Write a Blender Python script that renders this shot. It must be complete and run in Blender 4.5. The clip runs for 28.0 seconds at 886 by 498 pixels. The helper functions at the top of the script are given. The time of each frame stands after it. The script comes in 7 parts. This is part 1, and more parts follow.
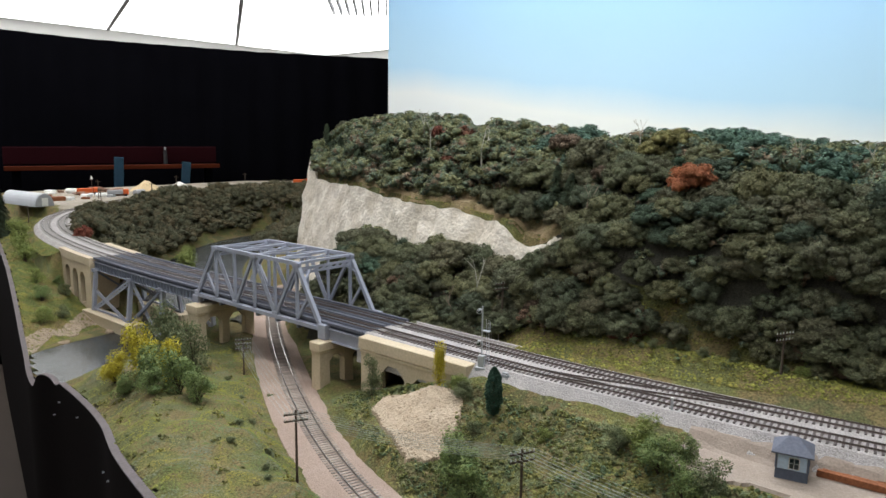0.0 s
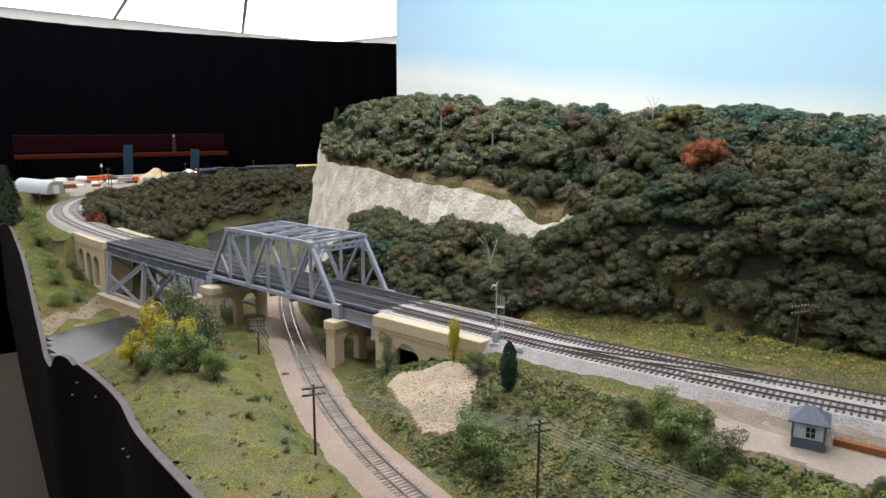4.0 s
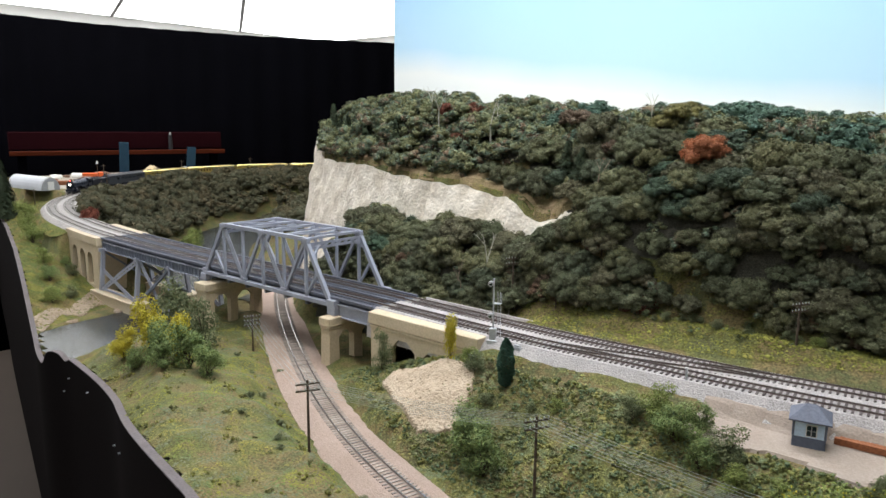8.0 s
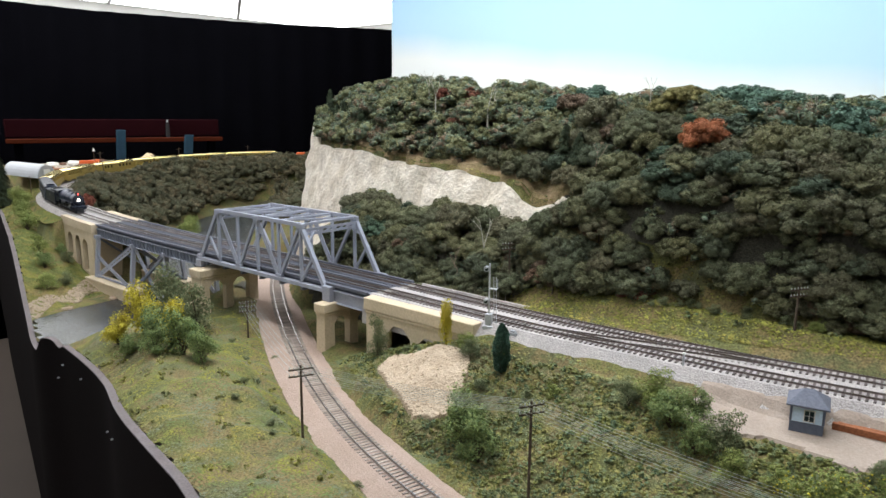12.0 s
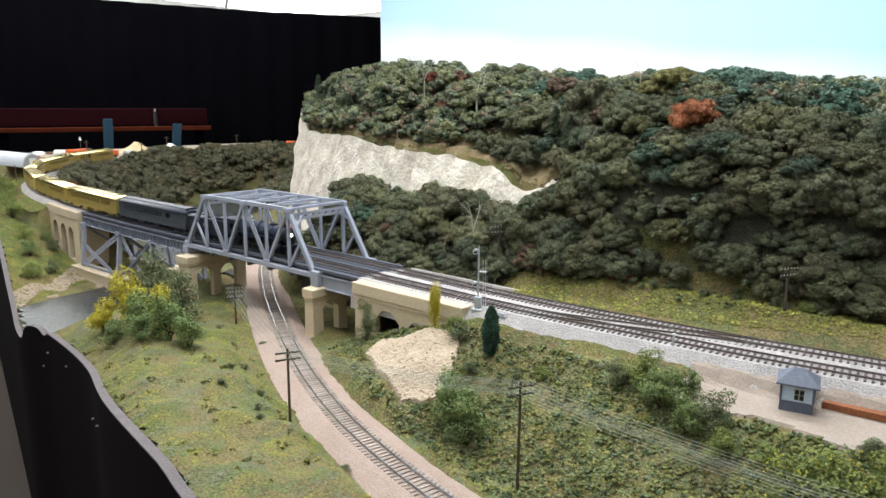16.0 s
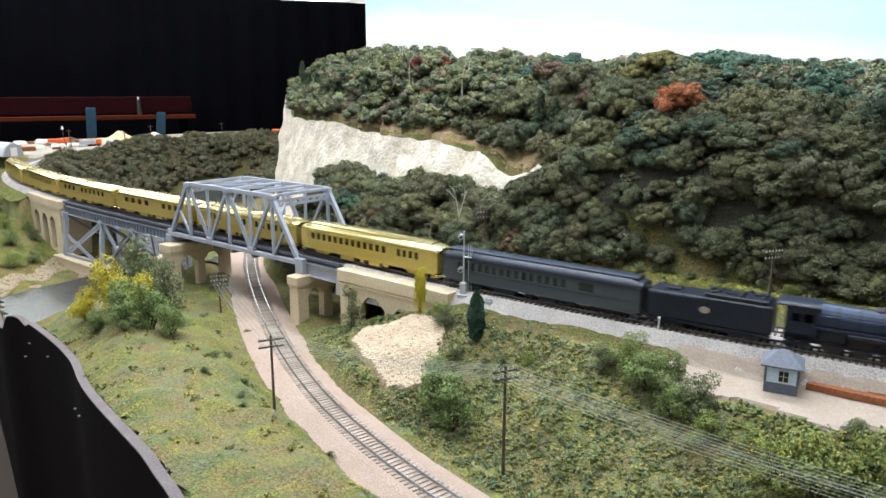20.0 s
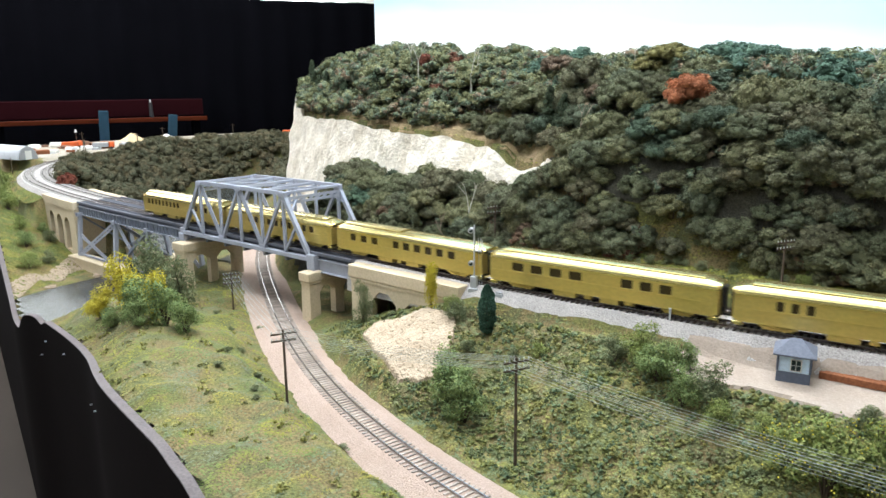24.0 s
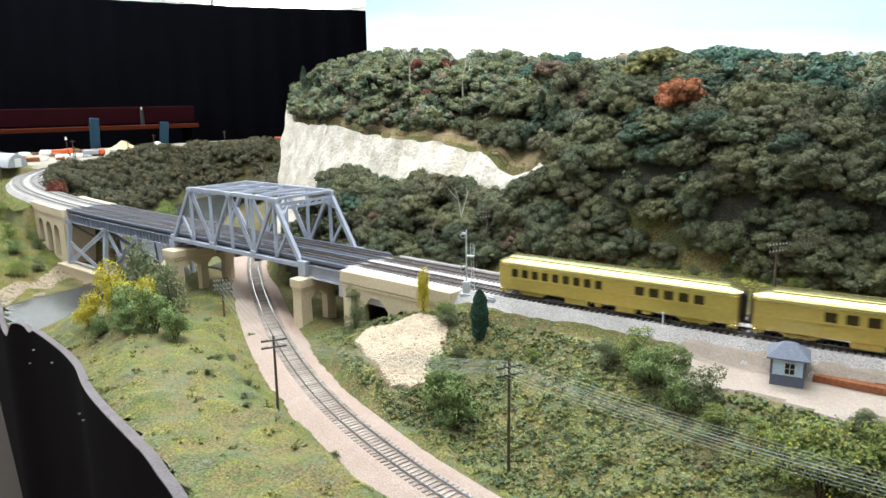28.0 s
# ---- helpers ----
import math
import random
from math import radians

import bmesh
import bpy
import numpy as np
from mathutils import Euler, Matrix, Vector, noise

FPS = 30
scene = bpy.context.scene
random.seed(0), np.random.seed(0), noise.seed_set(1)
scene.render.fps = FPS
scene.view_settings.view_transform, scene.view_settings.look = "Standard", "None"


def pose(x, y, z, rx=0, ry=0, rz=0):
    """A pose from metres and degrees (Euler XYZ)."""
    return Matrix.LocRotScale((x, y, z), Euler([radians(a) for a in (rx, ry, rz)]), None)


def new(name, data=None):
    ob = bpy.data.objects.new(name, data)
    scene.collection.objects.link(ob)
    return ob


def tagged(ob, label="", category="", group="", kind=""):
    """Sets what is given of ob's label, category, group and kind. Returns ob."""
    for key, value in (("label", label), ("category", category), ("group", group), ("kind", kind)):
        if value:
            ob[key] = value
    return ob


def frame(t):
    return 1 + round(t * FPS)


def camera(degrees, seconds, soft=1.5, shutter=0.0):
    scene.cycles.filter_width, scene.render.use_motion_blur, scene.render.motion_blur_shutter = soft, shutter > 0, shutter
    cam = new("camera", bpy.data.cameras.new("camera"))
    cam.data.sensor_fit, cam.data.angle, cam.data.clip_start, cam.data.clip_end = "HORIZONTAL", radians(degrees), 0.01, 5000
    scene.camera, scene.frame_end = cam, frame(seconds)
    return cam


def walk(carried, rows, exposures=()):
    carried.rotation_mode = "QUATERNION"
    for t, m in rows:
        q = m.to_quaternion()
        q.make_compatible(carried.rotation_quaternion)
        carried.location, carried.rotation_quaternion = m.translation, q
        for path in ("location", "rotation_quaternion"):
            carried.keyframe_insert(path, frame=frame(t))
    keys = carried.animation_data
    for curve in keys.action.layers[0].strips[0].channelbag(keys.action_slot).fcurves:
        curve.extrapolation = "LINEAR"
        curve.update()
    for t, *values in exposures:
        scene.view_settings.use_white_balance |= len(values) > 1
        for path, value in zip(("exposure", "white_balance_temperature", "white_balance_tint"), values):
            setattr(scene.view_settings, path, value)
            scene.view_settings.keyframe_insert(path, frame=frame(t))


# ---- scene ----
cam = camera(63.83, 28.0, soft=1.5, shutter=0.5)
# seconds, eye x y z in metres, yaw, pitch, roll in degrees
ROWS = [
    (0.0, 0.8429, -0.7051, 0.2905, 40.31, -9.22, -0.69),
    (0.5, 0.8413, -0.7054, 0.2902, 40.71, -9.42, -0.48),
    (1.0, 0.8420, -0.7066, 0.2881, 40.77, -9.37, -0.42),
    (1.5, 0.8429, -0.7092, 0.2867, 40.99, -9.67, -0.26),
    (2.0, 0.8434, -0.7119, 0.2843, 41.03, -9.79, -0.34),
    (2.5, 0.8423, -0.7132, 0.2838, 40.72, -10.12, -0.25),
    (4.5, 0.8397, -0.7160, 0.2752, 40.88, -10.31, -0.15),
    (5.0, 0.8395, -0.7179, 0.2744, 40.94, -10.69, -0.29),
    (5.5, 0.8410, -0.7175, 0.2726, 41.06, -10.60, -0.16),
    (6.0, 0.8393, -0.7173, 0.2724, 40.84, -10.12, -0.34),
    (6.5, 0.8372, -0.7139, 0.2713, 40.67, -10.02, -0.33),
    (7.0, 0.8357, -0.7111, 0.2711, 40.58, -9.90, -0.38),
    (7.5, 0.8345, -0.7091, 0.2688, 40.69, -9.99, -0.43),
    (8.0, 0.8339, -0.7075, 0.2684, 40.63, -10.14, -0.55),
    (8.5, 0.8336, -0.7062, 0.2682, 40.43, -10.43, -0.53),
    (9.0, 0.8335, -0.7070, 0.2669, 40.77, -10.47, -0.50),
    (9.5, 0.8344, -0.7066, 0.2649, 40.67, -10.57, -0.60),
    (10.0, 0.8333, -0.7055, 0.2638, 40.87, -10.61, -0.51),
    (10.5, 0.8316, -0.7017, 0.2622, 40.77, -10.87, -0.55),
    (11.0, 0.8316, -0.7007, 0.2621, 40.77, -10.90, -0.48),
    (11.5, 0.8334, -0.6980, 0.2598, 40.95, -10.90, -0.42),
    (12.0, 0.8324, -0.6976, 0.2614, 40.59, -11.02, -0.55),
    (12.5, 0.8310, -0.6962, 0.2596, 40.46, -11.19, -0.67),
    (14.5, 0.8324, -0.6964, 0.2543, 40.02, -11.68, -0.79),
    (15.0, 0.8322, -0.6943, 0.2534, 39.89, -11.72, -0.49),
    (15.5, 0.8309, -0.6916, 0.2516, 39.69, -11.74, -0.45),
    (16.0, 0.8310, -0.6900, 0.2504, 39.87, -11.79, -0.40),
    (16.5, 0.8314, -0.6869, 0.2500, 39.78, -11.78, -0.22),
    (17.0, 0.8317, -0.6856, 0.2489, 39.63, -11.90, -0.24),
    (17.5, 0.8314, -0.6851, 0.2494, 39.65, -12.29, -0.27),
    (18.0, 0.8305, -0.6825, 0.2487, 39.32, -12.43, -0.31),
    (18.5, 0.8299, -0.6817, 0.2485, 39.13, -12.50, -0.17),
    (19.0, 0.8300, -0.6807, 0.2468, 39.09, -12.59, -0.27),
    (19.5, 0.8311, -0.6809, 0.2460, 38.87, -12.65, -0.26),
    (20.0, 0.8312, -0.6826, 0.2455, 38.90, -12.72, -0.16),
    (20.5, 0.8312, -0.6848, 0.2446, 39.16, -12.99, -0.32),
    (21.0, 0.8328, -0.6871, 0.2443, 39.38, -12.87, 0.09),
    (21.5, 0.8320, -0.6910, 0.2436, 39.45, -12.66, 0.29),
    (23.5, 0.8348, -0.6875, 0.2390, 39.49, -12.70, 0.53),
    (24.0, 0.8348, -0.6850, 0.2390, 39.67, -12.73, 0.60),
    (24.5, 0.8341, -0.6825, 0.2380, 39.88, -12.54, 0.52),
    (25.0, 0.8337, -0.6832, 0.2380, 39.57, -12.21, 0.20),
    (25.5, 0.8340, -0.6822, 0.2369, 39.38, -12.24, 0.33),
    (26.0, 0.8340, -0.6815, 0.2360, 39.07, -12.11, 0.56),
    (26.5, 0.8340, -0.6816, 0.2369, 38.95, -12.05, 0.56),
    (27.0, 0.8342, -0.6804, 0.2371, 39.22, -12.20, 0.55),
    (27.5, 0.8330, -0.6808, 0.2363, 38.90, -12.17, 0.50),
    (28.0, 0.8330, -0.6809, 0.2359, 39.06, -12.19, 0.75),
]
walk(cam, [(t, pose(x, y, z, 90 + pitch, roll, yaw)) for t, x, y, z, yaw, pitch, roll in ROWS],
     exposures=[(0.0, 0.0, 6500, 10), (2.5, 0.06, 6500, 10), (5.0, 0.17, 6500, 10), (8.0, 0.27, 6480, 10), (12.0, 0.34, 6450, 10), (16.0, 0.56, 6400, 8), (19.0, 0.76, 6300, 7), (25.0, 0.92, 6200, 6), (28.0, 0.92, 6200, 5)])

# ---- light: fluorescent fittings under the ceiling of the hall ----
RAIL_Z = 0.0
CEIL_Z, FLOOR_Z = 1.35, -1.15
world = bpy.data.worlds.new("hall_air")
scene.world = world
world.use_nodes = True
world.node_tree.nodes["Background"].inputs[0].default_value = (0.9, 0.95, 1.0, 1)
world.node_tree.nodes["Background"].inputs[1].default_value = 0.02


def lamp(x, y, z, sx, sy, watts, colour=(0.94, 0.97, 1.0)):
    data = bpy.data.lights.new("tube_light", "AREA")
    data.shape, data.size, data.size_y, data.energy, data.color = "RECTANGLE", sx, sy, watts, colour
    ob = new("tube_light", data)
    ob.matrix_world = pose(x, y, z)
    return tagged(ob, "white fluorescent tube light under the hall ceiling", "lamp", "tube lights")


lamp(0.10, -0.25, 1.31, 2.2, 0.30, 17)
lamp(-0.15, -1.55, 1.31, 2.6, 1.2, 15)
lamp(-0.9, -0.30, 1.31, 1.6, 0.30, 3.5)
lamp(0.10, 0.55, 1.31, 1.6, 0.25, 20)
lamp(-2.3, 1.2, 1.31, 0.4, 1.6, 3)

# ---- materials ----
def mat(name, base, rough=0.8, metal=0.0, vary=0.25, scale=40.0, fine=400.0, bump=0.2, second=None, amount=0.5,
        island=0.0, objects=0.0, depth=0.0015, emit=0.0, spec=0.3):
    """A surface with two scales of stain and grain; island and objects give each piece its own tone."""
    m = bpy.data.materials.new(name)
    m.use_nodes = True
    t = m.node_tree
    b = t.nodes["Principled BSDF"]
    co = t.nodes.new("ShaderNodeTexCoord")
    n1 = t.nodes.new("ShaderNodeTexNoise")
    n1.inputs["Scale"].default_value, n1.inputs["Detail"].default_value = scale, 5
    n2 = t.nodes.new("ShaderNodeTexNoise")
    n2.inputs["Scale"].default_value, n2.inputs["Detail"].default_value = fine, 3
    for n in (n1, n2):
        t.links.new(co.outputs["Object"], n.inputs["Vector"])
    ramp = t.nodes.new("ShaderNodeValToRGB")
    ramp.color_ramp.elements[0].position, ramp.color_ramp.elements[1].position = 0.36, 0.64
    c2 = second or tuple(c * (1 - vary) for c in base)
    mid = tuple(a * (1 - amount) + c * amount for a, c in zip(base, c2))
    ramp.color_ramp.elements[0].color, ramp.color_ramp.elements[1].color = (*mid, 1), (*base, 1)
    t.links.new(n1.outputs["Fac"], ramp.inputs["Fac"])
    mr = t.nodes.new("ShaderNodeMapRange")
    mr.inputs["From Min"].default_value, mr.inputs["From Max"].default_value = 0.3, 0.7
    mr.inputs["To Min"].default_value, mr.inputs["To Max"].default_value = 1 - vary, 1 + vary * 0.6
    t.links.new(n2.outputs["Fac"], mr.inputs["Value"])
    value = mr.outputs["Result"]
    for src, amt in (("island", island), ("object", objects)):
        if amt:
            if src == "island":
                g = t.nodes.new("ShaderNodeNewGeometry").outputs["Random Per Island"]
            else:
                g = t.nodes.new("ShaderNodeObjectInfo").outputs["Random"]
            r = t.nodes.new("ShaderNodeMapRange")
            r.inputs["To Min"].default_value, r.inputs["To Max"].default_value = 1 - amt, 1 + amt
            t.links.new(g, r.inputs["Value"])
            mu = t.nodes.new("ShaderNodeMath")
            mu.operation = "MULTIPLY"
            t.links.new(value, mu.inputs[0]), t.links.new(r.outputs["Result"], mu.inputs[1])
            value = mu.outputs[0]
    mix = t.nodes.new("ShaderNodeVectorMath")
    mix.operation = "SCALE"
    t.links.new(ramp.outputs["Color"], mix.inputs[0]), t.links.new(value, mix.inputs["Scale"])
    t.links.new(mix.outputs[0], b.inputs["Base Color"])
    b.inputs["Roughness"].default_value, b.inputs["Metallic"].default_value = rough, metal
    b.inputs["Specular IOR Level"].default_value = spec
    if bump:
        bp = t.nodes.new("ShaderNodeBump")
        bp.inputs["Strength"].default_value, bp.inputs["Distance"].default_value = bump, depth
        t.links.new(n2.outputs["Fac"], bp.inputs["Height"]), t.links.new(bp.outputs["Normal"], b.inputs["Normal"])
    if emit:
        b.inputs["Emission Color"].default_value, b.inputs["Emission Strength"].default_value = (*base, 1), emit
    return m


def tones(name, colours, rough=0.95, by="island", grain=260.0, bump=0.6, wide=9.0, vary=0.35, jitter=0.0, detail=6):
    """Foam and foliage: each island or object takes one of several tones, broken up by grain."""
    m = bpy.data.materials.new(name)
    m.use_nodes = True
    t = m.node_tree
    b = t.nodes["Principled BSDF"]
    co = t.nodes.new("ShaderNodeTexCoord")
    if by == "island":
        pick = t.nodes.new("ShaderNodeNewGeometry").outputs["Random Per Island"]
    elif by == "object":
        pick = t.nodes.new("ShaderNodeObjectInfo").outputs["Random"]
    else:
        nn = t.nodes.new("ShaderNodeTexNoise")
        nn.inputs["Scale"].default_value, nn.inputs["Detail"].default_value = wide, detail
        nn.inputs["Roughness"].default_value = 0.62
        t.links.new(co.outputs["Object"], nn.inputs["Vector"])
        st = t.nodes.new("ShaderNodeMapRange")
        st.inputs["From Min"].default_value, st.inputs["From Max"].default_value = 0.3, 0.7
        t.links.new(nn.outputs["Fac"], st.inputs["Value"])
        pick = st.outputs["Result"]
    ramp = t.nodes.new("ShaderNodeValToRGB")
    el = ramp.color_ramp.elements
    while len(el) < len(colours):
        el.new(0.5)
    for k, c in enumerate(colours):
        el[k].position, el[k].color = k / (len(colours) - 1), (*c, 1)
    t.links.new(pick, ramp.inputs["Fac"])
    n2 = t.nodes.new("ShaderNodeTexNoise")
    n2.inputs["Scale"].default_value, n2.inputs["Detail"].default_value = grain, 4
    t.links.new(co.outputs["Object"], n2.inputs["Vector"])
    mr = t.nodes.new("ShaderNodeMapRange")
    mr.inputs["From Min"].default_value, mr.inputs["From Max"].default_value = 0.3, 0.7
    mr.inputs["To Min"].default_value, mr.inputs["To Max"].default_value = 1 - vary, 1 + vary
    t.links.new(n2.outputs["Fac"], mr.inputs["Value"])
    mix = t.nodes.new("ShaderNodeVectorMath")
    mix.operation = "SCALE"
    shade = mr.outputs["Result"]
    if by == "object" or jitter:
        g = t.nodes.new("ShaderNodeNewGeometry").outputs["Random Per Island"]
        r = t.nodes.new("ShaderNodeMapRange")
        r.inputs["To Min"].default_value, r.inputs["To Max"].default_value = 1 - (jitter or 0.4), 1 + (jitter or 0.4) * 1.4
        mu = t.nodes.new("ShaderNodeMath")
        mu.operation = "MULTIPLY"
        t.links.new(g, r.inputs["Value"]), t.links.new(r.outputs["Result"], mu.inputs[0]), t.links.new(shade, mu.inputs[1])
        shade = mu.outputs[0]
    t.links.new(ramp.outputs["Color"], mix.inputs[0]), t.links.new(shade, mix.inputs["Scale"])
    t.links.new(mix.outputs[0], b.inputs["Base Color"])
    b.inputs["Roughness"].default_value = rough
    b.inputs["Specular IOR Level"].default_value = 0.15
    bp = t.nodes.new("ShaderNodeBump")
    bp.inputs["Strength"].default_value, bp.inputs["Distance"].default_value = bump, 0.002
    t.links.new(n2.outputs["Fac"], bp.inputs["Height"]), t.links.new(bp.outputs["Normal"], b.inputs["Normal"])
    return m


M_GRASS = tones("grass_mat", [(0.135, 0.115, 0.057), (0.101, 0.108, 0.048), (0.135, 0.133, 0.046), (0.176, 0.133, 0.063), (0.101, 0.108, 0.048), (0.149, 0.115, 0.057)], by="place", wide=13, grain=420, vary=0.5)
M_FLOCK = tones("flock_mat", [(0.200, 0.165, 0.085), (0.150, 0.165, 0.080), (0.125, 0.150, 0.075), (0.215, 0.210, 0.062), (0.130, 0.160, 0.090), (0.240, 0.215, 0.070), (0.155, 0.170, 0.085), (0.210, 0.170, 0.085)], by="place", wide=14, jitter=0.16, vary=0.15, detail=3)
M_FIELD = tones("field_flock_mat", [(0.224, 0.142, 0.073), (0.141, 0.148, 0.084), (0.163, 0.176, 0.060), (0.242, 0.228, 0.043), (0.132, 0.168, 0.060), (0.154, 0.163, 0.107), (0.255, 0.219, 0.052), (0.132, 0.150, 0.082), (0.198, 0.142, 0.073)], by="place", wide=8, jitter=0.16, vary=0.12, detail=2.5)
M_MOSS = tones("bank_moss_mat", [(0.133, 0.134, 0.038), (0.197, 0.180, 0.045), (0.098, 0.119, 0.038), (0.163, 0.148, 0.042), (0.174, 0.130, 0.057), (0.113, 0.130, 0.045)], by="place", wide=10, jitter=0.2, vary=0.15, detail=2.5)
M_FLOCK_FAR = tones("dry_flock_mat", [(0.182, 0.099, 0.047), (0.132, 0.137, 0.036), (0.182, 0.178, 0.040), (0.141, 0.141, 0.034), (0.215, 0.182, 0.047), (0.099, 0.116, 0.034)], by="place", wide=14, jitter=0.5)
M_LEAF = tones("leaf_mat", [(0.108, 0.119, 0.071), (0.123, 0.130, 0.076), (0.148, 0.147, 0.078), (0.101, 0.119, 0.078), (0.157, 0.152, 0.076), (0.121, 0.123, 0.076), (0.137, 0.125, 0.076), (0.110, 0.117, 0.073)], by="object", grain=300, jitter=0.42)
M_LEAF_FAR = tones("ridge_leaf_mat", by="place", wide=26, jitter=0.5, colours=[(0.091, 0.114, 0.067), (0.131, 0.144, 0.078), (0.162, 0.158, 0.078), (0.095, 0.132, 0.094), (0.176, 0.114, 0.075), (0.120, 0.134, 0.083)], grain=300)
M_LEAF_RIDGE = tones("blue_green_ridge_mat", by="place", wide=22, jitter=0.4, colours=[(0.062, 0.116, 0.092), (0.084, 0.132, 0.095), (0.067, 0.108, 0.081), (0.106, 0.134, 0.084)], grain=300)
M_LEAF_RED = tones("rust_leaf_mat", [(0.18, 0.06, 0.04), (0.13, 0.05, 0.035), (0.17, 0.08, 0.05)], by="object", grain=300, jitter=0.5)
M_LEAF_RUST = tones("orange_leaf_mat", [(0.345, 0.132, 0.065), (0.414, 0.172, 0.091)], by="object", grain=300)
M_SLOPE_BUSH = tones("slope_bush_mat", by="place", wide=20, jitter=0.16, detail=3, colours=[(0.220, 0.150, 0.080), (0.160, 0.178, 0.085), (0.130, 0.158, 0.080), (0.215, 0.220, 0.072), (0.115, 0.165, 0.100), (0.255, 0.235, 0.075), (0.150, 0.172, 0.085), (0.190, 0.165, 0.090)])
M_FIELD_BUSH = tones("field_bush_mat", by="place", wide=30, jitter=0.4, colours=[(0.214, 0.216, 0.077), (0.158, 0.162, 0.077), (0.270, 0.256, 0.068), (0.180, 0.178, 0.086)])
M_LEAF_BROWN = tones("brown_leaf_mat", [(0.150, 0.100, 0.066), (0.185, 0.120, 0.080), (0.135, 0.100, 0.070)], by="object", grain=300, jitter=0.5)
M_LEAF_OLIVE = tones("olive_leaf_mat", [(0.200, 0.180, 0.070), (0.180, 0.170, 0.075)], by="object", grain=300, jitter=0.4)
M_LEAF_TEAL = tones("blue_green_leaf_mat", [(0.063, 0.105, 0.067), (0.076, 0.099, 0.068), (0.072, 0.094, 0.061)], by="object", grain=300, jitter=0.5)
M_LEAF_COLUMN = tones("columnar_leaf_mat", [(0.055, 0.120, 0.085), (0.075, 0.140, 0.095), (0.050, 0.100, 0.075)], by="island", grain=300)
M_LEAF_GREEN = tones("green_leaf_mat", [(0.187, 0.258, 0.100), (0.242, 0.314, 0.110), (0.143, 0.202, 0.090), (0.297, 0.336, 0.120)], by="island", grain=300)
M_LEAF_YELLOW = tones("yellow_leaf_mat", [(0.560, 0.473, 0.042), (0.640, 0.550, 0.070), (0.464, 0.378, 0.056)], by="island", grain=300)
M_LEAF_BUSH = tones("bush_leaf_mat", [(0.20, 0.25, 0.08), (0.28, 0.33, 0.09), (0.16, 0.21, 0.075), (0.42, 0.42, 0.14)], by="island", grain=300)
M_PINE = tones("pine_mat", [(0.03, 0.045, 0.025), (0.045, 0.055, 0.03)], by="island", grain=300)
M_DULL = tones("dull_leaf_mat", [(0.165, 0.202, 0.100), (0.209, 0.235, 0.120), (0.143, 0.174, 0.095), (0.253, 0.246, 0.130)])
M_BANK = tones("bank_bush_mat", by="place", wide=12, jitter=0.16, colours=[(0.074, 0.073, 0.047), (0.114, 0.102, 0.059), (0.082, 0.086, 0.054), (0.144, 0.116, 0.067), (0.062, 0.070, 0.047)])
M_TWIG = mat("twig_mat", (0.30, 0.24, 0.18), 0.9, vary=0.3, scale=200, bump=0)
M_PALE_TWIG = mat("pale_twig_mat", (0.42, 0.40, 0.33), 0.9, vary=0.3, scale=200, bump=0)
M_BARK = mat("bark_mat", (0.09, 0.065, 0.045), 0.9, vary=0.4, scale=150)
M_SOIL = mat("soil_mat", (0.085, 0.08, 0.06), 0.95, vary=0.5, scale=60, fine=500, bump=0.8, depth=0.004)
M_ROCK = mat("cliff_mat", (0.76, 0.69, 0.595), 0.92, second=(0.56, 0.485, 0.385), amount=0.8, vary=0.14, scale=22, fine=190, bump=0.6, depth=0.004)
M_SCREE = mat("scree_mat", (0.520, 0.415, 0.305), 0.95, second=(0.430, 0.330, 0.230), amount=0.6, vary=0.22, scale=60, fine=420, bump=0.7, depth=0.003)
M_SAND = mat("sand_mat", (0.377, 0.307, 0.254), 0.95, second=(0.315, 0.248, 0.202), vary=0.15, scale=30, fine=500, bump=0.4)
M_BALLAST = mat("grey_ballast_mat", (0.520, 0.480, 0.462), 0.95, vary=0.35, scale=30, fine=650, bump=0.9, depth=0.002)
M_BALLAST_LOW = mat("pink_ballast_mat", (0.432, 0.323, 0.266), 0.95, second=(0.362, 0.261, 0.207), vary=0.28, scale=20, fine=650, bump=0.9, depth=0.002)
M_TIE = mat("tie_mat", (0.15, 0.125, 0.12), 0.9, vary=0.3, scale=90, objects=0.25)
M_TIE_LOW = mat("weathered_tie_mat", (0.40, 0.34, 0.30), 0.9, vary=0.3, scale=90, objects=0.25)
M_RAIL = mat("rail_mat", (0.12, 0.09, 0.08), 0.45, metal=0.3, vary=0.3, scale=60, bump=0)
M_RAIL_LOW = mat("dusty_rail_mat", (0.26, 0.21, 0.18), 0.6, metal=0.2, vary=0.3, scale=60, bump=0)
M_RAIL_TOP = mat("rail_top_mat", (0.55, 0.53, 0.52), 0.25, metal=0.9, vary=0.15, scale=60, bump=0)
M_STEEL = mat("grey_bridge_mat", (0.345, 0.360, 0.425), 0.6, vary=0.14, scale=30, fine=500, bump=0.1, second=(0.255, 0.265, 0.315))
M_DECK = mat("bridge_deck_mat", (0.125, 0.13, 0.16), 0.8, vary=0.25, scale=60, bump=0.2, objects=0.15)
M_GIRDER = mat("girder_mat", (0.20, 0.22, 0.27), 0.6, vary=0.2, scale=30, bump=0.1)
M_CONC = mat("tan_concrete_mat", (0.62, 0.51, 0.36), 0.85, second=(0.50, 0.405, 0.275), vary=0.12, scale=18, fine=300, bump=0.25)
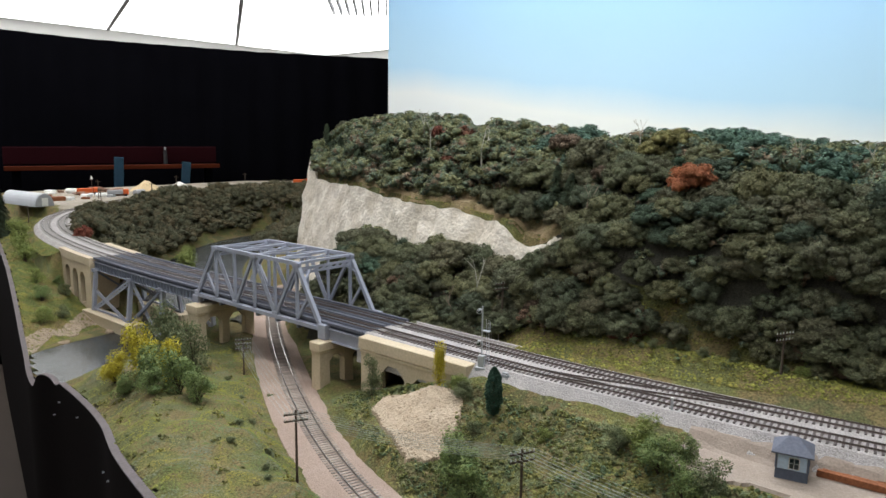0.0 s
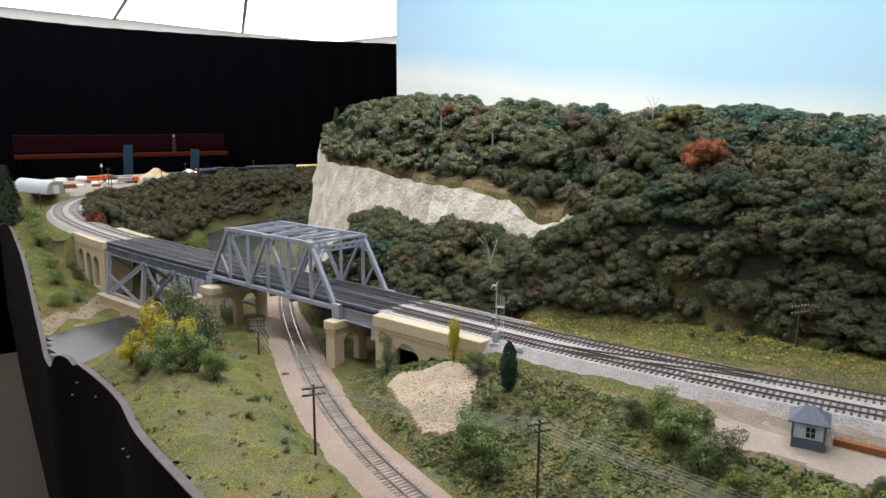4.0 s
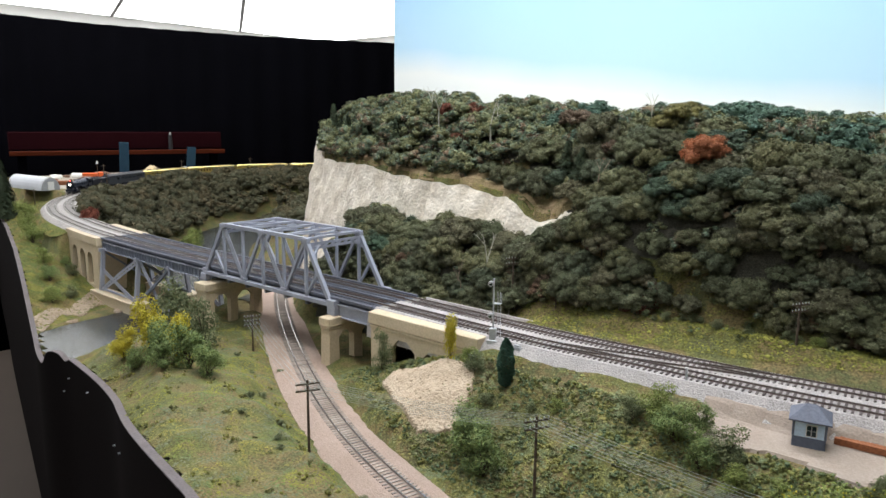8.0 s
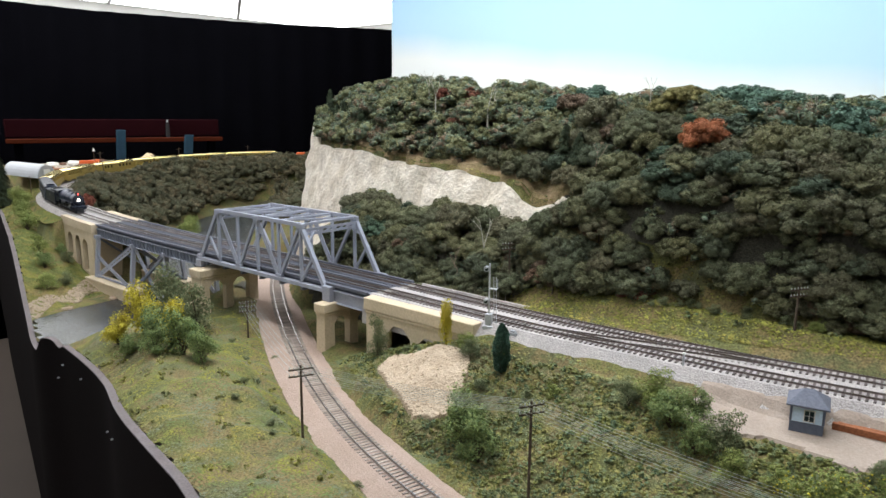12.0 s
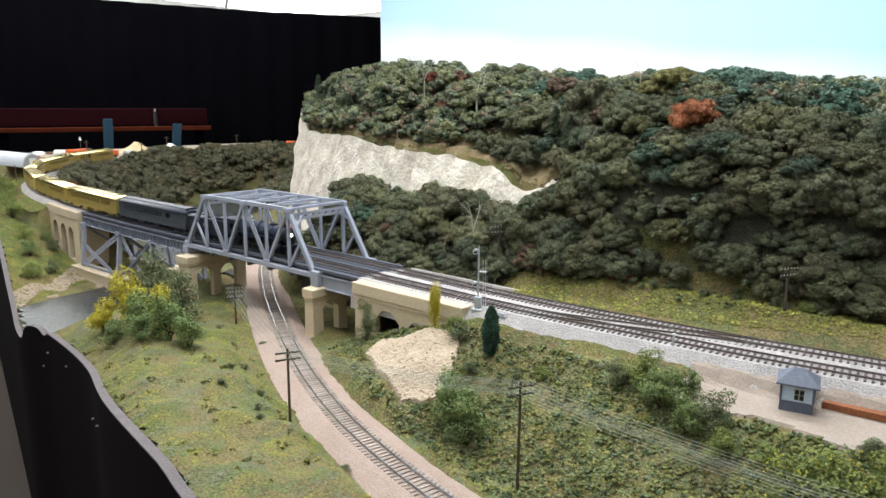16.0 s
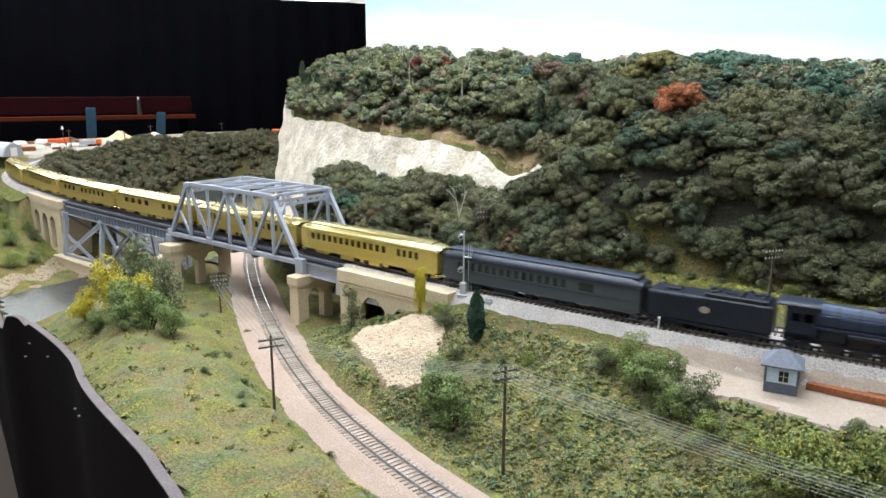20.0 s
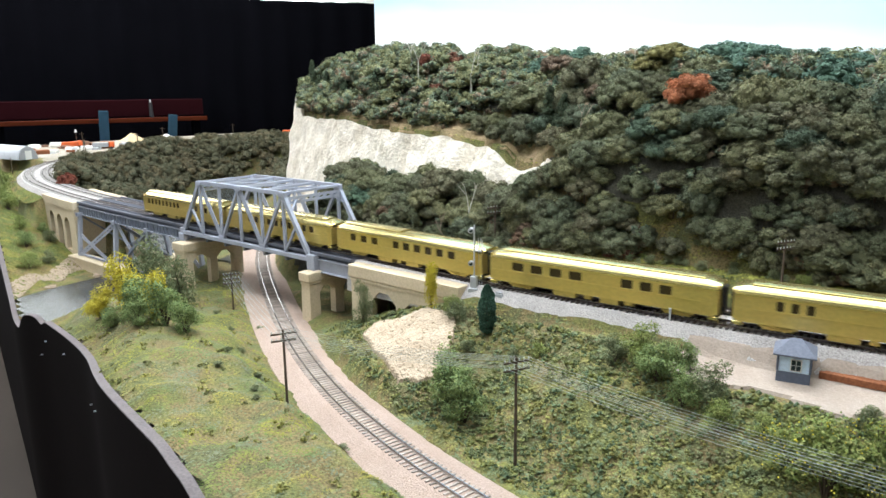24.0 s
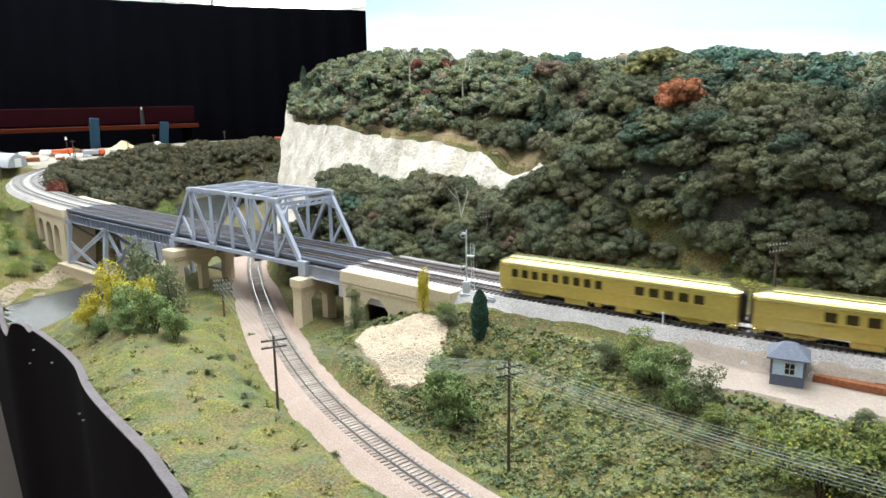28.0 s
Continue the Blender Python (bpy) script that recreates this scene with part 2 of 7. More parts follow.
M_WATER = mat("water_mat", (0.040, 0.046, 0.050), 0.20, vary=0.6, scale=22, fine=170, bump=0.35, depth=0.003, second=(0.014, 0.020, 0.020), amount=0.95, spec=0.30)
M_BLACK = mat("black_fascia_mat", (0.0075, 0.0052, 0.0052), 0.95, vary=0.3, scale=8, bump=0.05, spec=0.05)
M_TRIM = mat("board_edge_mat", (0.15, 0.125, 0.125), 0.8, vary=0.2, scale=60)
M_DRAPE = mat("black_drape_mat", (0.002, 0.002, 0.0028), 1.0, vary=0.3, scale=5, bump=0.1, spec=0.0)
M_FLOOR = mat("hall_floor_mat", (0.066, 0.052, 0.043), 0.7, vary=0.15, scale=4, bump=0.1)
M_WALL = mat("hall_wall_mat", (0.55, 0.55, 0.53), 0.9, vary=0.06, scale=3, bump=0.05)
M_CEIL = mat("ceiling_mat", (0.85, 0.85, 0.84), 0.9, vary=0.03, scale=3, bump=0.0)
M_SEAM = mat("ceiling_seam_mat", (0.35, 0.35, 0.35), 0.8, vary=0.1, scale=9, bump=0)
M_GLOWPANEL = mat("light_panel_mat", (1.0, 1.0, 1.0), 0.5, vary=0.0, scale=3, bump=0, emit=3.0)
M_WOOD_TABLE = mat("benchwork_mat", (0.25, 0.17, 0.10), 0.8, vary=0.2, scale=12)
M_POLE = mat("pole_mat", (0.10, 0.075, 0.055), 0.9, vary=0.3, scale=120)
M_WIRE = mat("wire_mat", (0.40, 0.42, 0.38), 0.6, vary=0.1, scale=50, bump=0)
M_SILVER = mat("signal_silver_mat", (0.55, 0.56, 0.58), 0.45, metal=0.3, vary=0.15, scale=80, bump=0)
M_WHITE = mat("white_paint_mat", (0.80, 0.80, 0.77), 0.7, vary=0.08, scale=60, bump=0.05)
M_DARK = mat("dark_mat", (0.02, 0.02, 0.022), 0.6, vary=0.2, scale=60, bump=0)
M_LENS = mat("signal_lens_mat", (0.03, 0.05, 0.04), 0.15, vary=0.1, scale=60, bump=0, spec=0.6)
M_SHED = mat("pale_blue_board_mat", (0.643, 0.782, 0.928), 0.8, vary=0.1, scale=50, bump=0.1)
M_SHED_LOW = mat("slate_board_mat", (0.13, 0.15, 0.20), 0.8, vary=0.12, scale=50, bump=0.1)
M_SHED_ROOF = mat("slate_roof_mat", (0.15, 0.16, 0.20), 0.85, vary=0.15, scale=60, bump=0.3)
M_GLASS = mat("dark_pane_mat", (0.02, 0.03, 0.04), 0.08, vary=0.1, scale=40, bump=0, spec=0.6)
M_SHED_PALE = mat("pale_metal_mat", (0.52, 0.54, 0.58), 0.5, vary=0.1, scale=40, bump=0.05)
M_RUST = mat("rust_plank_mat", (0.27, 0.10, 0.045), 0.85, vary=0.3, scale=40, objects=0.2)
M_BRASS = mat("brass_mat", (0.74, 0.565, 0.18), 0.32, metal=0.75, vary=0.10, scale=25, fine=300, bump=0.04)
# paler copy of the side brass, with roof highlight put into the colour
M_BRASS_ROOF = mat("highlit_brass_mat", (0.72, 0.60, 0.25), 0.22, metal=0.9, vary=0.08, scale=25, fine=300, bump=0.03)
M_COACH_PANE = mat("brown_pane_mat", (0.055, 0.038, 0.016), 0.15, vary=0.2, scale=40, bump=0, spec=0.4)
# paler tone for the joined ties of the upper tracks
M_TIE_FAR = mat("pale_tie_mat", (0.40, 0.375, 0.35), 0.95, vary=0.3, scale=90)
M_GRAVEL = mat("river_gravel_mat", (0.374, 0.289, 0.212), 0.95, second=(0.255, 0.187, 0.128), vary=0.3, scale=60, fine=420, bump=0.8, depth=0.003)
M_BRASS_DIM = mat("brass_underframe_mat", (0.66, 0.50, 0.15), 0.4, metal=0.6, vary=0.2, scale=60, bump=0.1)
M_COACH = mat("dark_green_coach_mat", (0.060, 0.068, 0.080), 0.4, vary=0.15, scale=40, bump=0.03)
M_COACH_ROOF = mat("blue_black_roof_mat", (0.02, 0.024, 0.04), 0.4, vary=0.2, scale=40, bump=0.03)
M_ENGINE = mat("engine_black_mat", (0.014, 0.017, 0.029), 0.4, vary=0.3, scale=60, bump=0.05)
M_BOILER = mat("boiler_grey_mat", (0.042, 0.055, 0.092), 0.35, metal=0.4, vary=0.25, scale=60, bump=0.05)
M_WHEEL = mat("wheel_mat", (0.05, 0.045, 0.045), 0.5, metal=0.4, vary=0.3, scale=80, bump=0)
M_HEADLIGHT = mat("headlight_mat", (1.0, 0.93, 0.75), 0.3, vary=0, scale=5, bump=0, emit=7.0)
M_REDLAMP = mat("red_lamp_mat", (1.0, 0.08, 0.05), 0.3, vary=0, scale=5, bump=0, emit=3.0)
M_EMBLEM = mat("tender_emblem_mat", (0.32, 0.26, 0.24), 0.6, vary=0.1, scale=50, bump=0)
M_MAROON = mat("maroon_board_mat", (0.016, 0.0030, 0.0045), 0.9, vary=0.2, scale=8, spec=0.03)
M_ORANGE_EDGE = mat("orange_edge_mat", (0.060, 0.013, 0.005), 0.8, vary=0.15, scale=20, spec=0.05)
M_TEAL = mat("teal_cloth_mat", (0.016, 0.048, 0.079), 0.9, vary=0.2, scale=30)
M_ORANGE = mat("orange_paint_mat", (0.70, 0.13, 0.03), 0.5, vary=0.1, scale=40, bump=0)
M_GREY_PAINT = mat("grey_paint_mat", (0.38, 0.39, 0.41), 0.6, vary=0.15, scale=40, bump=0.05)
M_BROWN = mat("brown_clutter_mat", (0.22, 0.12, 0.08), 0.8, vary=0.3, scale=60, objects=0.3)
M_PILE_TAN = mat("tan_pile_mat", (0.62, 0.48, 0.29), 0.95, vary=0.2, scale=40, fine=400, bump=0.6)
M_PILE_WHITE = mat("white_pile_mat", (0.72, 0.70, 0.66), 0.95, vary=0.15, scale=40, fine=400, bump=0.6)


def sky_mat():
    """A painted board: blue above, a white haze that climbs unevenly from its foot."""
    m = bpy.data.materials.new("painted_sky_mat")
    m.use_nodes = True
    t = m.node_tree
    b = t.nodes["Principled BSDF"]
    co = t.nodes.new("ShaderNodeTexCoord")
    sep = t.nodes.new("ShaderNodeSeparateXYZ")
    t.links.new(co.outputs["Object"], sep.inputs[0])
    n = t.nodes.new("ShaderNodeTexNoise")
    n.inputs["Scale"].default_value, n.inputs["Detail"].default_value = 1.6, 3
    t.links.new(co.outputs["Object"], n.inputs["Vector"])
    a = t.nodes.new("ShaderNodeMath")
    a.operation = "MULTIPLY_ADD"
    t.links.new(sep.outputs["X"], a.inputs[0])
    a.inputs[1].default_value = 0.10
    t.links.new(sep.outputs["Z"], a.inputs[2])
    c = t.nodes.new("ShaderNodeMath")
    c.operation = "MULTIPLY_ADD"
    t.links.new(n.outputs["Fac"], c.inputs[0])
    c.inputs[1].default_value = 0.12
    t.links.new(a.outputs[0], c.inputs[2])
    r = t.nodes.new("ShaderNodeValToRGB")
    e = r.color_ramp.elements
    e[0].position, e[0].color = 0.39, (0.86, 0.88, 0.86, 1)
    e[1].position, e[1].color = 0.47, (0.50, 0.72, 0.88, 1)
    k = e.new(0.80)
    k.color = (0.35, 0.60, 0.84, 1)
    t.links.new(c.outputs[0], r.inputs["Fac"])
    t.links.new(r.outputs["Color"], b.inputs["Base Color"])
    b.inputs["Roughness"].default_value = 0.9
    return m


M_SKY = sky_mat()

# ---- helpers for meshes ----
RND = random.Random(7)


def part(name, bm, material, parent=None, label="", m=None, smooth=False):
    """Links a bmesh as one mesh object, under a thing or a part."""
    me = bpy.data.meshes.new(name)
    bm.to_mesh(me)
    bm.free()
    me.materials.append(material)
    if smooth:
        me.polygons.foreach_set("use_smooth", [True] * len(me.polygons))
    ob = new(name, me)
    if parent is not None:
        ob.parent = parent
    if m is not None:
        ob.matrix_basis = m
    if label:
        ob["label"] = label
    return ob


def share(name, me, parent, m):
    ob = new(name, me)
    ob.parent = parent
    ob.matrix_basis = m
    return ob


def thing(name, label, category, m=None, group="", kind=""):
    ob = new(name)
    ob.empty_display_size = 0.01
    if m is not None:
        ob.matrix_basis = m
    return tagged(ob, label, category, group, kind)


def mesh_part(name, verts, faces, material, parent=None, label="", smooth=False):
    me = bpy.data.meshes.new(name)
    me.from_pydata([tuple(map(float, v)) for v in verts], [], [tuple(map(int, f)) for f in faces])
    me.materials.append(material)
    if smooth:
        me.polygons.foreach_set("use_smooth", [True] * len(me.polygons))
    me.update()
    ob = new(name, me)
    if parent is not None:
        ob.parent = parent
    if label:
        ob["label"] = label
    return ob


def bx(bm, x0, x1, y0, y1, z0, z1, bevel=0.0, m=None):
    g = bmesh.ops.create_cube(bm, size=1.0)
    vs = g["verts"]
    bmesh.ops.transform(bm, matrix=Matrix.LocRotScale(((x0 + x1) / 2, (y0 + y1) / 2, (z0 + z1) / 2), None, (abs(x1 - x0), abs(y1 - y0), abs(z1 - z0))), verts=vs)
    if m is not None:
        bmesh.ops.transform(bm, matrix=m, verts=vs)
    if bevel:
        es = {e for v in vs for e in v.link_edges}
        bmesh.ops.bevel(bm, geom=list(es), offset=bevel, segments=1, affect="EDGES")
    return bm


def box(x0, x1, y0, y1, z0, z1, bevel=0.0, m=None):
    return bx(bmesh.new(), x0, x1, y0, y1, z0, z1, bevel, m)


def aim(a, b):
    a, b = Vector(a), Vector(b)
    return Matrix.Translation((a + b) / 2) @ (b - a).to_track_quat("Z", "Y").to_matrix().to_4x4(), (b - a).length


def bar(bm, a, b, w, h=None):
    m, n = aim(a, b)
    h = h or w
    return bx(bm, -w / 2, w / 2, -h / 2, h / 2, -n / 2, n / 2, 0.0, m)


def rod(bm, a, b, r, n=8, r2=None):
    m, ln = aim(a, b)
    bmesh.ops.create_cone(bm, cap_ends=True, segments=n, radius1=r, radius2=r if r2 is None else r2, depth=ln, matrix=m)
    return bm


def prism(outline, y0, y1, bm=None):
    """An upright outline in x and z, drawn out from y0 to y1."""
    bm = bm or bmesh.new()
    f = [bm.verts.new((x, y0, z)) for x, z in outline]
    k = [bm.verts.new((x, y1, z)) for x, z in outline]
    bm.faces.new(f), bm.faces.new(list(reversed(k)))
    for i in range(len(f)):
        j = (i + 1) % len(f)
        bm.faces.new((f[j], f[i], k[i], k[j]))
    bmesh.ops.recalc_face_normals(bm, faces=bm.faces)
    return bm


class Line:
    """A smooth way in the plan through a few points."""
    coarse = None

    def __init__(self, pts, step=0.01):
        p = np.array(pts, float)
        if step == 0:
            self.p = p
            self.s = np.concatenate([[0], np.cumsum(np.linalg.norm(np.diff(p, axis=0), axis=1))])
            return
        p = np.vstack([2 * p[0] - p[1], p, 2 * p[-1] - p[-2]])
        out = []
        for i in range(1, len(p) - 2):
            n = max(2, int(np.linalg.norm(p[i + 1] - p[i]) / step))
            u = np.linspace(0, 1, n, endpoint=False)[:, None]
            a, b, c, d = p[i - 1], p[i], p[i + 1], p[i + 2]
            out.append(0.5 * (2 * b + (c - a) * u + (2 * a - 5 * b + 4 * c - d) * u ** 2 + (3 * b - 3 * c + d - a) * u ** 3))
        q = np.vstack(out + [p[-2:-1]])
        for _ in range(14):
            q[1:-1] = 0.25 * q[:-2] + 0.5 * q[1:-1] + 0.25 * q[2:]
        self.p = q
        self.s = np.concatenate([[0], np.cumsum(np.linalg.norm(np.diff(q, axis=0), axis=1))])

    def at(self, s):
        return np.stack([np.interp(s, self.s, self.p[:, 0]), np.interp(s, self.s, self.p[:, 1])], -1)

    def way(self, s):
        d = self.at(np.asarray(s) + 0.004) - self.at(np.asarray(s) - 0.004)
        return d / np.maximum(np.linalg.norm(d, axis=-1, keepdims=True), 1e-9)

    def offset(self, d):
        w = self.way(self.s)
        return Line(self.p + np.stack([-w[:, 1], w[:, 0]], 1) * d, 0)

    def near(self, x, y):
        """Distance to the way, the side (left +) and how far along it is."""
        shape = np.shape(x)
        xf, yf = np.ravel(np.asarray(x, float)), np.ravel(np.asarray(y, float))
        if self.coarse is None:
            self.coarse = (self.p[::3], self.way(self.s)[::3], self.s[::3])
        p, w, s = self.coarse
        dist, side, along = np.empty(len(xf)), np.empty(len(xf)), np.empty(len(xf))
        for i in range(0, len(xf), 8000):
            a, b = xf[i:i + 8000], yf[i:i + 8000]
            k = np.argmin((a[:, None] - p[:, 0]) ** 2 + (b[:, None] - p[:, 1]) ** 2, axis=1)
            dx, dy = a - p[k, 0], b - p[k, 1]
            dist[i:i + 8000] = np.hypot(dx, dy)
            side[i:i + 8000] = np.sign(w[k, 0] * dy - w[k, 1] * dx)
            along[i:i + 8000] = s[k] + np.clip(w[k, 0] * dx + w[k, 1] * dy, -0.016, 0.016)
        return dist.reshape(shape), side.reshape(shape), along.reshape(shape)

    def when_x(self, x):
        """How far along the way the last crossing of x lies."""
        i = np.nonzero((self.p[:-1, 0] - x) * (self.p[1:, 0] - x) <= 0)[0]
        return float(self.s[i[-1]]) if len(i) else 0.0


def sweep(line, s0, s1, outline, step=0.012, closed=True):
    """A section (across, up) drawn along a way; gives vertices and faces."""
    n = max(2, int((s1 - s0) / step))
    ss = np.linspace(s0, s1, n)
    p, w = line.at(ss), line.way(ss)
    v, f, k = [], [], len(outline)
    for i in range(n):
        for a, z in outline:
            v.append((p[i, 0] - w[i, 1] * a, p[i, 1] + w[i, 0] * a, z))
    for i in range(n - 1):
        for j in range(k if closed else k - 1):
            q = (j + 1) % k
            f.append((i * k + j, i * k + q, (i + 1) * k + q, (i + 1) * k + j))
    if closed:
        f.append(tuple(range(k)))
        f.append(tuple(reversed(range((n - 1) * k, n * k))))
    return v, f


# ---- the plan: two upper tracks, one lower track, the river, the front edge ----
FRONT = Line([(2.2, 3.1), (1.0, 3.05), (-0.2, 2.85), (-1.1, 2.55), (-1.75, 2.2), (-2.12, 1.85), (-2.28, 1.5), (-2.31, 1.25), (-2.26, 1.0), (-2.17, 0.78),
              (-2.05, 0.59), (-1.92, 0.435), (-1.78, 0.310), (-1.62, 0.215), (-1.46, 0.150), (-1.28, 0.099), (-1.1, 0.068), (-0.93, 0.047),
              (-0.75, 0.035), (-0.55, 0.030), (-0.3, 0.030), (0.0, 0.029), (0.2, 0.026), (0.32, 0.024), (0.42, 0.026), (0.52, 0.034),
              (0.62, 0.042), (0.74, 0.057), (0.9, 0.080), (1.2, 0.128), (2.0, 0.3), (3.6, 0.7)])
BACK = FRONT.offset(0.046)
MIDDLE = FRONT.offset(0.023)
LOWER = Line([(-0.75, 0.62), (-0.58, 0.36), (-0.42, 0.215), (-0.25, 0.095), (-0.06, -0.022), (0.089, -0.105), (0.203, -0.160), (0.296, -0.197),
              (0.39, -0.226), (0.486, -0.248), (0.65, -0.275), (0.9, -0.30), (1.5, -0.33)])
RIVER = Line([(-0.47, -0.36), (-0.50, -0.2), (-0.58, -0.08), (-0.63, 0.02), (-0.72, 0.15), (-0.96, 0.34), (-1.22, 0.52), (-1.46, 0.77), (-1.60, 1.05), (-1.65, 1.5)])
EDGE = Line([(-3.0, 0.46), (-2.4, 0.29), (-1.9, 0.145), (-1.4, 0.005), (-0.93, -0.126), (-0.65, -0.205), (-0.48, -0.252), (-0.33, -0.262),
             (-0.1, -0.305), (0.08, -0.365), (0.30, -0.42), (0.55, -0.47), (0.9, -0.46), (1.4, -0.42), (2.2, -0.35)])
LOW_Z, WATER_Z = -0.100, -0.150
BRIDGE_L, BRIDGE_R = -0.82, 0.10
S_L, S_R = MIDDLE.when_x(BRIDGE_L), MIDDLE.when_x(BRIDGE_R)


CLIFF_X = [-0.707, -0.597, -0.539, -0.462, -0.401, -0.285, -0.203, -0.094, -0.032, 0.04, 0.107, 0.16, 0.185, 0.216, 0.27]
CLIFF_Z = [0.24, 0.226, 0.191, 0.183, 0.179, 0.184, 0.173, 0.163, 0.163, 0.159, 0.148, 0.145, 0.124, 0.115, 0.123]


def cliff_y(x):
    return np.interp(x, [-0.66, -0.60, -0.52, -0.40, -0.28, -0.1, 0.1, 0.22, 0.30], [0.58, 0.50, 0.445, 0.390, 0.350, 0.318, 0.298, 0.278, 0.258])


def cliff_top(x):
    return np.interp(x, CLIFF_X, CLIFF_Z)


def hill_toe(x):
    """Where the wooded slope rises from the lineside grass."""
    return np.interp(x, [0.0, 0.2, 0.5, 0.65, 0.8, 1.0, 1.3, 1.6, 2.0, 2.3], [0.148, 0.148, 0.156, 0.166, 0.188, 0.220, 0.28, 0.36, 0.47, 0.55])


def ground(x, y):
    """Height of the scenery above the rails' level at any place of the plan."""
    x, y = np.asarray(x, float), np.asarray(y, float)
    du, side, su = MIDDLE.near(x, y)
    dl, ls, sl = LOWER.near(x, y)
    dr, rs, _ = RIVER.near(x, y)
    spread = np.interp(y, [-0.3, -0.15, 0, 0.2, 0.5], [0.015, 0.03, 0.065, 0.05, 0.045])
    curve_side = np.interp(y, [-0.3, -0.2, -0.106, 0, 0.08, 0.2, 0.5], [0.015, 0.033, 0.003, -0.034, -0.03, 0.03, 0.045])
    dr = np.maximum(0, dr - np.where(rs > 0, curve_side, spread))
    n = np.sin(x * 31 + 1.3) * np.cos(y * 37 + 0.4) * 0.004 + np.sin(x * 83 + y * 41) * 0.002 + np.cos(y * 97 - x * 53) * 0.0015
    # field on the near side of the lower track, valley floor elsewhere
    field = np.interp(y, [-0.42, -0.25, -0.14, -0.05], [-0.048, -0.066, -0.094, -0.110])
    near = (LOW_Z - 0.006) + (field - LOW_Z + 0.006) * np.clip((dl - 0.044) / 0.045, 0, 1)
    far = np.interp(dl, [0.032, 0.07, 0.2], [LOW_Z - 0.006, LOW_Z - 0.004, LOW_Z + 0.004])
    z = np.where((ls < 0) & (y < 0.05), near, far) + n
    # embankments of the upper line
    wide = np.where(side < 0, 0.060 + 0.075 * np.clip((x - 0.42) / 0.22, 0, 1), 0.062)
    a0, a1 = np.where(side < 0, S_L - 0.20, S_L), np.where(side < 0, S_R + 0.23, S_R)
    off_bridge = np.where(side < 0, np.where(x < -0.5, 0.95, 0.60), 2.2) * np.minimum(np.abs(su - a0), np.abs(su - a1))
    span = (su > a0) & (su < a1)
    steep = np.where((side < 0) & (x < -0.5), 0.40, 0.58)
    drop = 0.0105 * np.clip((du - 0.054) / 0.012, 0, 1) * np.clip((x - 0.30) / 0.08, 0, 1) * (side < 0)
    drop = drop + 0.006 * np.clip((du - 0.050) / 0.012, 0, 1) * np.clip((x - 0.56) / 0.06, 0, 1) * (side < 0)
    emb = -0.0135 - drop - np.maximum(0, np.hypot(np.maximum(0, du - wide), np.where(span, off_bridge, 0))) * steep
    z = np.maximum(z, emb + n * np.clip((du - wide) / 0.03, 0, 1))
    # plateau of the yard outside the loop
    yard = (side < 0) & (y > 0.35) & (x < -1.3) | (y > 1.35)
    z = np.where(yard, np.maximum(z, -0.0135 - 0.3 * np.maximum(0, 0.45 - y - 0.1 * x - 0.1)), z)
    z = np.where(y > 1.6, np.maximum(z, -0.0135), z)
    # river valley
    z = np.where((y > 0.42) & (x < -0.66), np.maximum(z, -0.0135), z)
    steep_bank = np.interp(dr, [0.06, 0.10, 0.14, 0.40], [0.0, 0.016, 0.055, 0.20])
    slack_bank = np.interp(dr, [0.06, 0.10, 0.14, 0.42, 0.6], [0.0, 0.016, 0.035, 0.135, 0.22])
    shelf = np.where(dr > 0.10, np.maximum(0.10, dr - np.interp(y, [-0.2, -0.06, 0.02], [0.0, 0.04, 0.09])), dr)
    moss_bank = np.interp(shelf, [0.06, 0.10, 0.16, 0.30, 0.50], [0.0, 0.014, 0.034, 0.085, 0.165])
    steep_bank = np.where((rs > 0) & (y < 0.2), moss_bank, steep_bank)
    k = np.clip((y - 0.25) / 0.2, 0, 1) * (rs > 0)
    carve = WATER_Z - 0.012 + steep_bank * (1 - k) + slack_bank * k
    carve = carve + 0.16 * np.clip((y - 1.12) / 0.2, 0, 1)
    z = np.where(y < 1.32, np.minimum(z, np.where(du > 0.09, carve, np.where(span, carve, z))), z)
    # wooded hill behind the line
    d = y - hill_toe(x)
    # a near shoulder that climbs to the east, a gully behind it, and the ridge beyond
    front = np.interp(d, [-0.03, 0, 0.022, 0.045, 0.07, 0.11, 0.18, 0.24], [-0.03, -0.012, 0.042, 0.115, 0.165, 0.198, 0.190, 0.12])
    crest = np.interp(x, [0.22, 0.30, 0.36, 0.41, 0.46, 0.52, 0.62, 0.8], [0.085, 0.095, 0.122, 0.150, 0.176, 0.194, 0.205, 0.200])
    front = np.minimum(front, crest + 0.005 * np.sin(x * 38) + 0.004 * np.sin(y * 47 + x * 19))
    upper = np.interp(y, [0.20, 0.26, 0.31, 0.36, 0.42, 0.7], [0.02, 0.115, 0.185, 0.236, 0.255, 0.258])
    upper = upper + np.interp(x, [0.2, 0.3, 0.4, 0.5, 0.6, 0.7], [0.006, -0.004, 0.002, -0.006, -0.016, -0.016]) * np.clip((y - 0.3) / 0.1, 0, 1)
    hill = np.maximum(front, upper)
    cy, ct = cliff_y(x), cliff_top(x)
    low = np.interp(y, [0.11, 0.15, 0.19, 0.25], [-0.105, -0.045, 0.026, 0.052]) + 0.008 * np.sin(x * 29)
    low = -0.11 + (low + 0.11) * np.clip((x + 0.42) / 0.2, 0, 1)
    high = ct + np.interp(y - cy, [0.0, 0.02, 0.06, 0.11, 0.2], [0.0, 0.005, 0.058, 0.100, 0.115])
